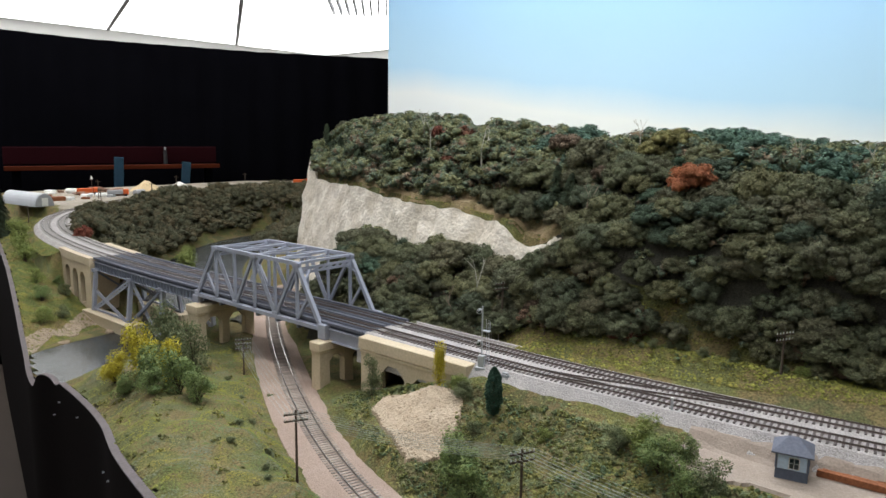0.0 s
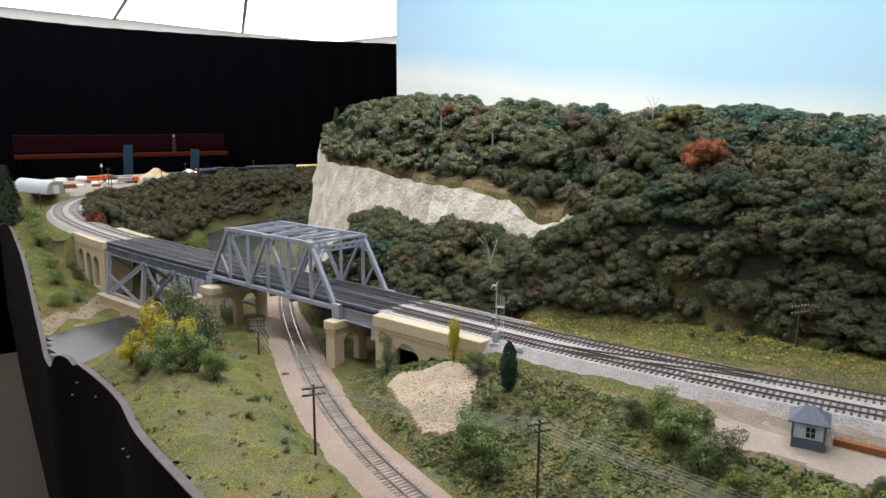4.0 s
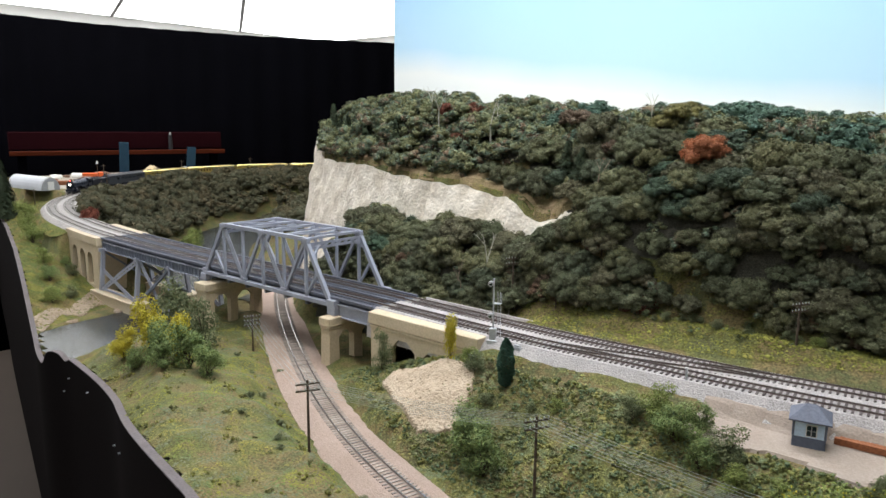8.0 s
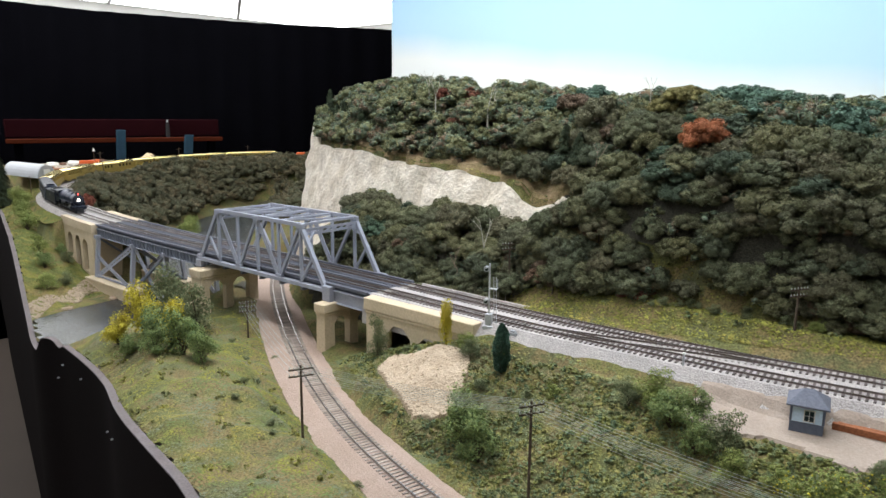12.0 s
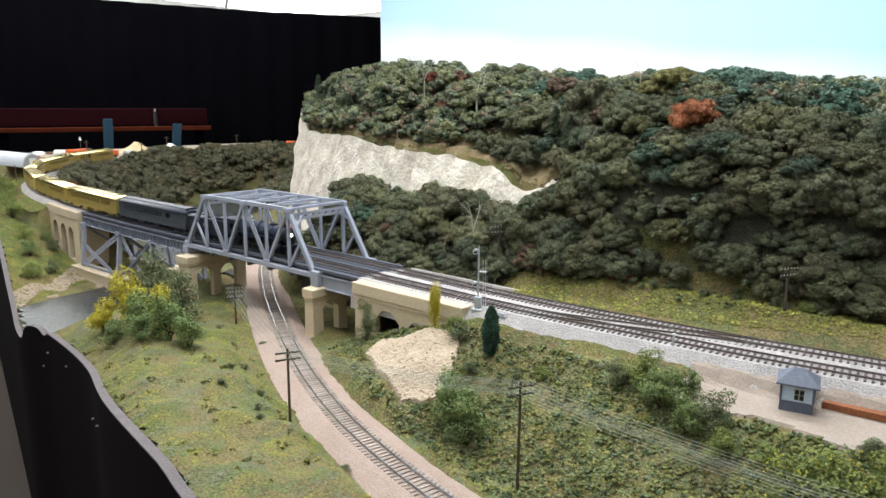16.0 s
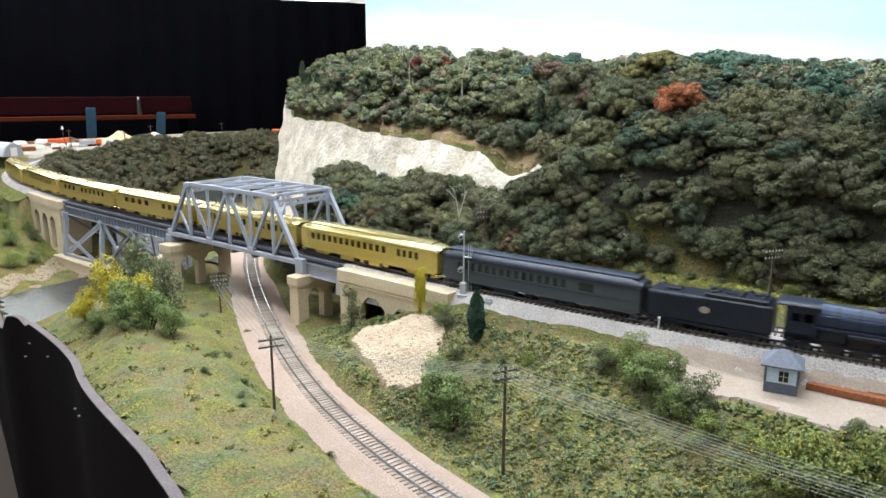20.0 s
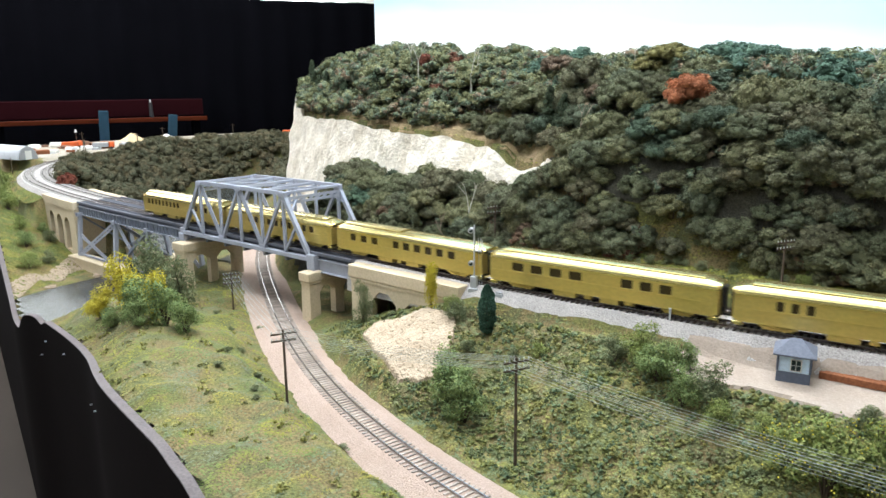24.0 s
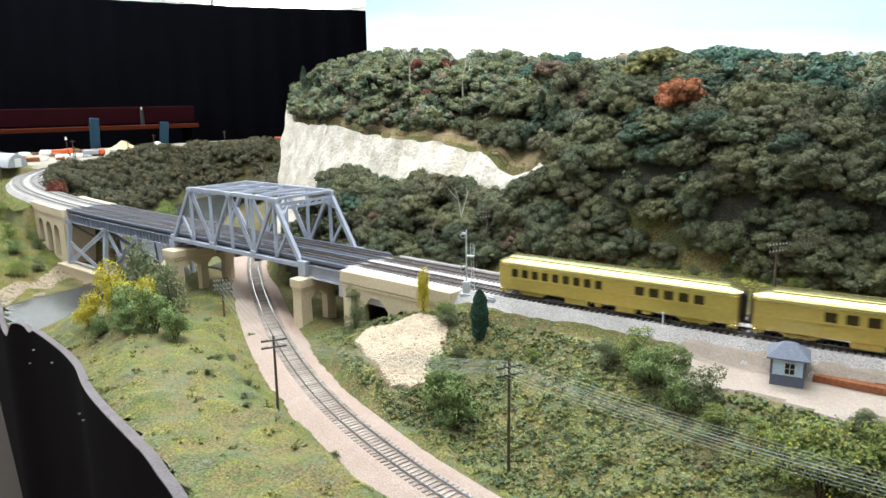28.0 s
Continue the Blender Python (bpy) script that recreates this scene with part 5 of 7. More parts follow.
def coach(label, length, skin, roof_mat, under, windows, raised=None, group=""):
    """A heavyweight coach: sides with real window openings, moulded roof, bogies, boxes under the floor."""
    c = thing("passenger_car", label, "train car", group=group)
    h, w, zf, zs = length / 2, 0.0172, 0.0105, 0.0372
    w0, w1 = 0.0238, 0.0338
    part("core", box(-h + 0.003, h - 0.003, -w + 0.0026, w - 0.0026, zf + 0.001, zs), M_DARK, c, "dark interior")
    for sg in (-1, 1):
        bm = bmesh.new()
        ya, yb = sg * (w - 0.0014), sg * w
        bx(bm, -h, h, ya, yb, zf, w0)
        bx(bm, -h, h, ya, yb, w1, zs)
        edge = -h
        for a, b in windows:
            bx(bm, edge, a, ya, yb, w0, w1)
            edge = b
        bx(bm, edge, h, ya, yb, w0, w1)
        part("side", bm, skin, c)
        part("belt_rail", box(-h, h, yb, yb + sg * 0.0005, w0 - 0.0016, w0 - 0.0008), skin, c)
        part("letterboard", box(-h, h, yb, yb + sg * 0.0004, zs - 0.0012, zs - 0.0004), skin, c)
        part("sill_beam", box(-h + 0.004, h - 0.004, yb - sg * 0.001, yb + sg * 0.0003, zf - 0.0018, zf), skin, c)
        for a, b in windows:
            part("window_pane", box(a, b, ya - sg * 0.0004, ya, w0, w1), M_COACH_PANE if skin is M_BRASS else M_GLASS, c)
        for x in (-h + 0.012, h - 0.012):
            part("door", box(x - 0.0045, x + 0.0045, yb, yb + sg * 0.0004, zf + 0.001, w1 + 0.001), skin, c)
    for sg in (-1, 1):
        part("end_wall", box(sg * (h - 0.002), sg * h, -w + 0.0014, w - 0.0014, zf, zs + 0.004), skin, c)
        part("diaphragm", box(sg * h, sg * (h + 0.0045), -0.006, 0.006, zf + 0.001, zs + 0.002, 0.001), M_DARK, c)
        part("coupler", box(sg * h, sg * (h + 0.0065), -0.0015, 0.0015, 0.0075, 0.0100), M_WHEEL, c)
        part("end_step", box(sg * (h - 0.010), sg * h, -w, w, 0.0045, zf - 0.0018, 0.0006), roof_mat, c)
    s1, s2 = roof_section(w + 0.0010, zs, zs + 0.0096), roof_section(w - 0.002, zs, zs + 0.0056)
    part("roof", loft([(-h - 0.001, s2), (-h + 0.012, s1), (h - 0.012, s1), (h + 0.001, s2)]), roof_mat, c, smooth=True).data.set_sharp_from_angle(angle=0.8)
    a, b = raised or (-h + 0.016, h - 0.016)
    deck = [(-0.0098, zs + 0.002), (0.0098, zs + 0.002), (0.0098, zs + 0.0090), (0.0104, zs + 0.0092), (0.0100, zs + 0.0100), (0.0052, zs + 0.0110), (-0.0052, zs + 0.0110), (-0.0100, zs + 0.0100), (-0.0104, zs + 0.0092), (-0.0098, zs + 0.0090)]
    part("clerestory", loft([(a, deck), (b, deck)]), roof_mat, c)
    part("roof_edge", box(-h, h, -w - 0.0012, -w + 0.0002, zs - 0.0002, zs + 0.0008), roof_mat, c)
    for k in range(0 if skin is M_BRASS else 7):
        x = -h * 0.8 + 1.6 * h * k / 6
        part("roof_vent", box(x - 0.002, x + 0.002, -0.0015, 0.0015, zs + 0.0104, zs + 0.0118, 0.0004), roof_mat, c)
    for x in (-h * 0.69, h * 0.69):
        bogie(c, x, under)
    rnd = random.Random(len(windows) * 7 + 1)
    for a, b, dz in ((-0.050, -0.022, 0.0052), (-0.012, -0.004, 0.0040), (0.008, 0.030, 0.0050), (0.040, 0.050, 0.0036)):
        for sg in (-1, 1):
            j = rnd.uniform(-0.004, 0.004)
            part("equipment_box", box(a + j, b + j, sg * 0.006, sg * 0.0166, zf - 0.0018 - dz * 1.25, zf - 0.0019, 0.0006), under, c)
    part("centre_sill", box(-h + 0.01, h - 0.01, -0.003, 0.003, zf - 0.004, zf - 0.0002), under, c)
    return c


def row(a, b, n, share=0.70):
    p = (b - a) / n
    return [(a + p * (k + (1 - share) / 2), a + p * (k + (1 + share) / 2)) for k in range(n)]


PITCH, BLACK_PITCH, TENDER_PITCH, ENGINE_LEN = 0.285, 0.270, 0.126, 0.166
GOLD = "brass-yellow heavyweight passenger car with dark windows"
cars = []
patterns = [(row(-0.115, 0.045, 13, 0.66) + row(0.062, 0.105, 4, 0.6), None), (row(-0.10, -0.06, 3, 0.5) + row(-0.005, 0.11, 7, 0.55), (-0.12, 0.0)),
            (row(-0.110, -0.010, 4, 0.62) + row(0.028, 0.092, 3, 0.62), None), (row(-0.112, -0.045, 3, 0.55) + row(-0.024, 0.096, 6, 0.58), (-0.125, -0.01)),
            (row(-0.078, 0.098, 10, 0.60), None), (row(-0.122, -0.004, 9, 0.62) + row(0.028, 0.106, 5, 0.66), (-0.125, 0.125))]
for wins, up in patterns:
    cars.append(coach(GOLD, 0.272, M_BRASS, M_BRASS_ROOF, M_BRASS_DIM, wins, up, "brass coaches"))
dark_car = coach("dark green-black combine car with blue-black roof", 0.260, M_COACH, M_COACH_ROOF, M_ENGINE, row(-0.110, 0.045, 15, 0.55) + row(0.058, 0.078, 1, 0.9), (-0.125, 0.125))


def tender():
    t = thing("tender", "black locomotive tender with a pale round emblem", "tender")
    h = 0.0615
    part("tank", box(-h, h, -0.0165, 0.0165, 0.0105, 0.0395, 0.0015), M_ENGINE, t)
    part("coal_bunker", box(-0.004, h - 0.004, -0.0150, 0.0150, 0.0392, 0.0440, 0.001), M_ENGINE, t)
    bm = bmesh.new()
    r = random.Random(3)
    for _ in range(60):
        bmesh.ops.create_icosphere(bm, subdivisions=1, radius=r.uniform(0.0012, 0.0025), matrix=Matrix.Translation((r.uniform(0.0, h - 0.008), r.uniform(-0.011, 0.011), 0.044 + r.uniform(0, 0.0016))))
    part("coal", bm, M_DARK, t)
    part("deck_hatch", box(-0.045, -0.030, -0.006, 0.006, 0.0395, 0.0420, 0.0006), M_ENGINE, t)
    for sg in (-1, 1):
        bm = bmesh.new()
        bmesh.ops.create_cone(bm, cap_ends=True, segments=20, radius1=0.0042, radius2=0.0042, depth=0.0005, matrix=Matrix.Translation((-0.002, sg * 0.0167, 0.0262)) @ Matrix.Rotation(math.pi / 2, 4, "X") @ Matrix.Diagonal((1.25, 0.85, 1, 1)))
        part("emblem", bm, M_EMBLEM, t, "pale oval emblem")
        part("frame_beam", box(-h, h, sg * 0.0135, sg * 0.0160, 0.0080, 0.0104), M_ENGINE, t)
        part("handrail", rod(bmesh.new(), (-h + 0.003, sg * 0.0174, 0.037), (-0.006, sg * 0.0174, 0.037), 0.0003, 5), M_BOILER, t)
    for x in (-0.036, 0.034):
        bogie(t, x, M_ENGINE, 2, 0.017)
    return t


def engine():
    """A steam locomotive: boiler, cab, domes, cylinders and rods, driving wheels, a lit headlight."""
    e = thing("steam_locomotive", "black steam locomotive with grey boiler and lit headlight", "locomotive")
    f = ENGINE_LEN / 2
    bm = bmesh.new()
    rod(bm, (-0.046, 0, 0.0325), (0.018, 0, 0.0320), 0.0152, 24, 0.0140)
    rod(bm, (0.018, 0, 0.0320), (0.056, 0, 0.0318), 0.0140, 24, 0.0134)
    boiler = part("boiler", bm, M_BOILER, e, "blue-grey boiler barrel with bands", smooth=False)
    for x in (-0.03, -0.012, 0.006, 0.024, 0.042):
        part("boiler_band", rod(bmesh.new(), (x - 0.0008, 0, 0.0321), (x + 0.0008, 0, 0.0321), 0.0153 if x < 0.02 else 0.0145, 24), M_ENGINE, boiler)
    bm = bmesh.new()
    rod(bm, (0.056, 0, 0.0316), (0.074, 0, 0.0316), 0.0136, 24)
    rod(bm, (0.074, 0, 0.0316), (0.0765, 0, 0.0316), 0.0115, 24, 0.0085)
    part("smokebox", bm, M_ENGINE, e)
    part("stack", rod(rod(bmesh.new(), (0.065, 0, 0.043), (0.065, 0, 0.0505), 0.0042, 16, 0.0048), (0.065, 0, 0.0500), (0.065, 0, 0.0512), 0.0056, 16), M_ENGINE, e)
    for x, r in ((0.034, 0.0062), (0.004, 0.0058)):
        bm = bmesh.new()
        bmesh.ops.create_uvsphere(bm, u_segments=16, v_segments=8, radius=r, matrix=Matrix.Translation((x, 0, 0.0445)) @ Matrix.Diagonal((1.25, 0.95, 0.9, 1)))
        part("dome", bm, M_ENGINE, e, smooth=True)
    part("bell", rod(bmesh.new(), (0.050, 0, 0.045), (0.050, 0, 0.0490), 0.0024, 12, 0.0012), M_BRASS, e, "brass bell")
    # cab with open window
    c = part("cab", box(-0.074, -0.046, -0.0150, 0.0150, 0.0175, 0.0205), M_ENGINE, e)
    for sg in (-1, 1):
        bm = box(-0.074, -0.046, sg * 0.0150, sg * 0.0164, 0.0175, 0.0290)
        bx(bm, -0.074, -0.046, sg * 0.0150, sg * 0.0164, 0.0380, 0.0440)
        for a, b in ((-0.074, -0.069), (-0.0605, -0.0585), (-0.050, -0.046)):
            bx(bm, a, b, sg * 0.0150, sg * 0.0164, 0.0290, 0.0380)
        part("cab_side", bm, M_ENGINE, c)
    part("cab_front", box(-0.0475, -0.0460, -0.0150, 0.0150, 0.0205, 0.0440), M_ENGINE, c)
    part("cab_roof", loft([(-0.082, roof_section(0.0172, 0.0440, 0.0480)), (-0.044, roof_section(0.0172, 0.0440, 0.0480))]), M_COACH_ROOF, c)
    for sg in (-1, 1):
        part("running_board", box(-0.048, 0.072, sg * 0.0128, sg * 0.0172, 0.0255, 0.0268), M_BOILER, e)
        part("handrail", rod(bmesh.new(), (-0.044, sg * 0.0158, 0.0385), (0.070, sg * 0.0148, 0.0375), 0.0004, 5), M_BOILER, e)
        part("air_tank", rod(bmesh.new(), (-0.020, sg * 0.0148, 0.0222), (0.020, sg * 0.0148, 0.0222), 0.0030, 12), M_ENGINE, e)
        part("cylinder", rod(rod(bmesh.new(), (0.052, sg * 0.0142, 0.0130), (0.070, sg * 0.0142, 0.0130), 0.0056, 16), (0.053, sg * 0.0135, 0.0215), (0.069, sg * 0.0135, 0.0215), 0.0036, 12), M_ENGINE, e)
        part("side_rod", bar(bmesh.new(), (-0.032, sg * 0.0118, 0.0085), (0.040, sg * 0.0118, 0.0085), 0.0022, 0.0010), M_BOILER, e)
        part("main_rod", bar(bmesh.new(), (0.004, sg * 0.0130, 0.0085), (0.052, sg * 0.0130, 0.0130), 0.0020, 0.0010), M_BOILER, e)
        part("valve_gear", bar(bmesh.new(), (0.010, sg * 0.0128, 0.0185), (0.052, sg * 0.0128, 0.0205), 0.0016, 0.0010), M_BOILER, e)
        part("frame_side", box(-0.075, 0.080, sg * 0.0035, sg * 0.0060, 0.0070, 0.0180), M_ENGINE, e)
        for x in (-0.032, -0.008, 0.016, 0.040):
            share("driving_wheel", DRIVER, e, Matrix.Translation((x, sg * 0.0083, 0.0104)) @ (FLIP if sg > 0 else Matrix.Identity(4)))
        for x in (0.062, 0.076, -0.056, -0.068):
            share("wheel", WHEEL, e, Matrix.Translation((x, sg * 0.0083, 0.005)) @ (FLIP if sg > 0 else Matrix.Identity(4)))
        part("side_frame", box(-0.074, -0.050, sg * 0.0116, sg * 0.0134, 0.0045, 0.0085, 0.0006), M_ENGINE, e)
    part("firebox", box(-0.046, -0.020, -0.0115, 0.0115, 0.0110, 0.0300, 0.002), M_ENGINE, e)
    part("pilot_deck", box(0.070, 0.086, -0.0150, 0.0150, 0.0150, 0.0168), M_ENGINE, e)
    bm = bmesh.new()
    for k in range(9):
        y = -0.012 + 0.003 * k
        bar(bm, (0.084, y, 0.0150), (0.0905 - abs(y) * 0.25, y * 0.92, 0.0022), 0.0009, 0.0012)
    bx(bm, 0.083, 0.0870, -0.0130, 0.0130, 0.0130, 0.0155)
    part("pilot", bm, M_ENGINE, e, "slatted black pilot")
    part("coupler", box(0.0865, 0.0930, -0.0015, 0.0015, 0.0085, 0.0110), M_WHEEL, e)
    part("headlight", rod(bmesh.new(), (0.0765, 0, 0.0325), (0.0800, 0, 0.0325), 0.0026, 16), M_HEADLIGHT, e, "glowing warm headlight")
    part("marker_lamp", rod(bmesh.new(), (0.0730, 0, 0.0465), (0.0760, 0, 0.0465), 0.0016, 12), M_REDLAMP, e, "small red warning light")
    part("number_board", box(0.0740, 0.0752, -0.005, 0.005, 0.0440, 0.0470), M_ENGINE, e)
    return e


loco, coal_tender = engine(), tender()
# way of the leading yellow car's front buffer, in metres along the front track, by seconds
CLOCK = [(0.0, 4.01), (5.0, 5.078), (8.0, 5.725), (11.0, 6.40), (12.0, 6.63), (17.0, 7.787), (19.0, 8.240), (20.0, 8.468), (25.0, 9.603), (28.0, 10.263)]
FITTED = np.polyfit([a for a, _ in CLOCK], [b for _, b in CLOCK], 4)


def stand(s, reach):
    """The pose of a vehicle whose middle is s along the track and whose bogies are reach before and behind it."""
    a, b = FRONT.at(s - reach), FRONT.at(s + reach)
    return pose((a[0] + b[0]) / 2, (a[1] + b[1]) / 2, RAIL_Z, 0, 0, math.degrees(math.atan2(b[1] - a[1], b[0] - a[0])))


def motions():
    lead = [(k * 0.5, float(np.polyval(FITTED, k * 0.5))) for k in range(57)]
    back = 0.0
    for c in cars:
        walk(c, [(t, stand(s - back - PITCH / 2, 0.094)) for t, s in lead])
        back += PITCH
    walk(dark_car, [(t, stand(s + BLACK_PITCH / 2, 0.090)) for t, s in lead])
    walk(coal_tender, [(t, stand(s + BLACK_PITCH + TENDER_PITCH / 2, 0.035)) for t, s in lead])
    walk(loco, [(t, stand(s + BLACK_PITCH + TENDER_PITCH + ENGINE_LEN / 2, 0.040)) for t, s in lead])


# ---- ground cover ----
def slip(x, y, grow=0.0):
    """The bare slip below the arches: broad at its head, a blunt tip at its foot."""
    t = np.clip((-0.036 - y) / 0.104, -0.3, 1)
    left, right = np.interp(t, [-0.3, 0, 0.2, 0.36, 0.7, 1], [0.225, 0.205, 0.183, 0.188, 0.232, 0.312]), np.interp(t, [-0.3, 0, 0.2, 0.5, 0.7, 1], [0.300, 0.318, 0.332, 0.349, 0.343, 0.344])
    edge = wobble(x, y, 95, 0.0035) + grow
    return (x > left - edge) & (x < right + edge) & (y < -0.034 - 0.25 * np.maximum(0, 0.27 - x)) & (y > -0.140 - edge)


def wobble(x, y, k=60, a=0.006):
    return a * (np.sin(x * k + 2 * np.cos(y * k * 0.7)) + np.cos(y * k * 1.3 + x * 20))


def free_ground(x, y, margin=0.0):
    """Where ground foam may lie: off the tracks, the water, the pad and the piers."""
    du, side, su = MIDDLE.near(x, y)
    dl, ls, _ = LOWER.near(x, y)
    dr, _, _ = RIVER.near(x, y)
    de, es, _ = EDGE.near(x, y)
    wide = np.where((side < 0) & (x > 0.32), 0.058, 0.060)
    if np.min(x) < -0.5:
        dr = np.where((y < 0.1) & (x < -0.5), np.maximum(dr, 0.126 * (ground(x, y) > -0.136)), dr)
    ok = (dl > np.where(ls > 0, 0.036, 0.044) + margin) & (dr > 0.125) & (es > 0) & (de > 0.008)
    ok &= (du > wide + margin) | ((su > S_L) & (su < S_R) & (du < 0.2))
    pad = (x > 0.60) & (y > -0.055 - 0.3 * np.maximum(0, 0.66 - x)) & (y < 0.05 + 0.1 * (x - 0.6))
    return ok & ~pad & ~slip(x, y, -0.004)


def tufts(name, n, x0, x1, y0, y1, sizes, material, label, keep=None, seed=1, flat=0.6):
    """Crumbs of ground foam in one mesh: each a rough little eight-sided lump."""
    rng = np.random.default_rng(seed)
    x, y = rng.uniform(x0, x1, n), rng.uniform(y0, y1, n)
    ok = free_ground(x, y)
    if keep is not None:
        ok &= keep(x, y)
    x, y = x[ok], y[ok]
    n = len(x)
    z = ground(x, y)
    r = sizes[0] + (sizes[1] - sizes[0]) * rng.random(n) ** 3
    base = np.array([(1, 0, 0), (0, 1, 0), (-1, 0, 0), (0, -1, 0), (0, 0, 1)], float)
    v = base[None] * (1 + rng.uniform(-0.7, 0.7, (n, 5, 1))) * r[:, None, None]
    a = rng.uniform(0, 6.28, n)
    c, s = np.cos(a)[:, None], np.sin(a)[:, None]
    v = np.stack([v[..., 0] * c - v[..., 1] * s, v[..., 0] * s + v[..., 1] * c, v[..., 2] * flat], -1)
    v += np.stack([x, y, z], 1)[:, None, :]
    f = np.array([(0, 1, 4), (1, 2, 4), (2, 3, 4), (3, 0, 4)])
    f = (f[None] + 5 * np.arange(n)[:, None, None]).reshape(-1, 3)
    me = bpy.data.meshes.new(name)
    me.vertices.add(n * 5), me.loops.add(f.size), me.polygons.add(len(f))
    me.vertices.foreach_set("co", v.ravel()), me.loops.foreach_set("vertex_index", f.ravel())
    me.polygons.foreach_set("loop_start", np.arange(0, f.size, 3))
    me.materials.append(material)
    me.update()
    return tagged(new(name, me), label, "grass", kind="stuff")


def patch(name, x0, x1, y0, y1, keep, material, label, lift=0.002, step=0.006, category="ground", rough=0.0):
    """A skin of other material that follows the ground."""
    X, Y = np.meshgrid(np.arange(x0, x1, step), np.arange(y0, y1, step))
    K = keep(X, Y)
    rng = np.random.default_rng(4)
    Z = ground(X, Y) + lift + rng.uniform(-rough, rough, X.shape)
    core = K.copy()
    for d in (-1, 1):
        core &= np.roll(K, d, 0) & np.roll(K, d, 1)
    Z = np.where(core, Z, Z - lift - 0.006)
    idx = np.full(X.shape, -1)
    idx[K] = np.arange(K.sum())
    cell = K[:-1, :-1] & K[1:, :-1] & K[:-1, 1:] & K[1:, 1:]
    r, c = np.nonzero(cell)
    ob = mesh_part(name, np.stack([X[K], Y[K], Z[K]], 1), np.stack([idx[r, c], idx[r, c + 1], idx[r + 1, c + 1], idx[r + 1, c]], 1), material, smooth=False)
    return tagged(ob, label, category, kind="structure")


patch("scree", 0.14, 0.36, -0.16, -0.012, lambda x, y: slip(x, y), M_SCREE, "slope of crumbled tan rock below the arches", 0.004, 0.003, rough=0.0007)
patch("dirt_pad", 0.585, 1.3, -0.10, 0.06, lambda x, y: (y > -0.055 - 0.3 * np.maximum(0, 0.66 - x) + wobble(x, y)) & (y < 0.045 + 0.1 * (x - 0.6)), M_SAND, "smooth pale sandy ground round the hut", 0.003, 0.006)
patch("river_bank", -1.0, -0.56, -0.30, 0.10, lambda x, y: (np.abs(ground(x, y) + 0.140 - 0.4 * wobble(x, y)) < 0.007) & (x > -0.90) & (EDGE.near(x, y)[1] > 0), M_GRAVEL, "strip of tan gravel along the river", 0.002, 0.003, rough=0.001)
patch("cliff_ledge", -0.62, 0.30, 0.24, 0.58, lambda x, y: (y > cliff_y(x) - 0.002) & (y < cliff_y(x) + 0.045 + wobble(x, y)), mat("ledge_mat", (0.40, 0.29, 0.17), 0.95, second=(0.20, 0.17, 0.075), amount=0.8, vary=0.3, scale=45, fine=400, bump=0.8), "brown grassy ledge on top of the bluff", 0.007, 0.006, rough=0.0015)
patch("yard_ground", -2.94, -1.95, 0.38, 2.4, lambda x, y: (MIDDLE.near(x, y)[1] < 0) & (MIDDLE.near(x, y)[0] > 0.058) & (y > 0.42 + 0.12 * (-2.2 - x) + wobble(x, y, 20, 0.02)) & ((x + 2.93) * 1.6 > (y - 1.9) * 1.3), mat("yard_mat", (0.36, 0.32, 0.27), 0.95, second=(0.22, 0.19, 0.14), amount=0.8, vary=0.3, scale=9, fine=200, bump=0.4), "grey-tan dirt of the far yard", 0.002, 0.02)
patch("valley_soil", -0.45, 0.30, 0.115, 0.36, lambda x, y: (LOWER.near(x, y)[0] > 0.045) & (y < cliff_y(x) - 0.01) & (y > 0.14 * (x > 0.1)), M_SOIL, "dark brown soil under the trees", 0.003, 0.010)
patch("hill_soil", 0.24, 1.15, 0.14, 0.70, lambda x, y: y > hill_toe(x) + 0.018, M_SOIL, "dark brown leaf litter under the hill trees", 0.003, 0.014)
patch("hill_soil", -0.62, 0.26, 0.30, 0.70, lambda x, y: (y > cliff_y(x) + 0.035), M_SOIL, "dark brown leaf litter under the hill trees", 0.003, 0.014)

tufts("ground_foam", 130000, 0.05, 1.0, -0.36, -0.005, (0.0006, 0.0022), M_FLOCK, "coarse olive and yellow ground foam on the slope", keep=lambda x, y: LOWER.near(x, y)[1] > 0, seed=1)
tufts("ground_foam", 100000, -0.45, 0.55, -0.47, 0.02, (0.0006, 0.0018), M_FIELD, "pale green and yellow ground foam on the field", keep=lambda x, y: LOWER.near(x, y)[1] < 0, seed=8, flat=0.45)
tufts("ground_foam", 50000, 0.08, 1.1, 0.085, 0.30, (0.0008, 0.0032), M_FLOCK_FAR, "olive and rust ground foam beside the tracks", keep=lambda x, y: y < hill_toe(x) + 0.032, seed=2)
tufts("ground_foam", 26000, -2.3, -1.2, -0.05, 0.42, (0.0020, 0.0055), M_MOSS, "green ground foam on the bank below the curve", keep=lambda x, y: MIDDLE.near(x, y)[1] < 0, seed=3)
tufts("ground_foam", 70000, -1.25, -0.62, -0.25, 0.12, (0.0012, 0.0042), M_MOSS, "bright green and yellow ground foam on the river bank", keep=lambda x, y: MIDDLE.near(x, y)[1] < 0, seed=31)
tufts("ground_foam", 12000, -0.6, 0.29, 0.25, 0.55, (0.0008, 0.003), M_FLOCK_FAR, "dry brown ground foam on the bluff", keep=lambda x, y: (y > cliff_y(x) - 0.004) & (y < cliff_y(x) + 0.06), seed=4)


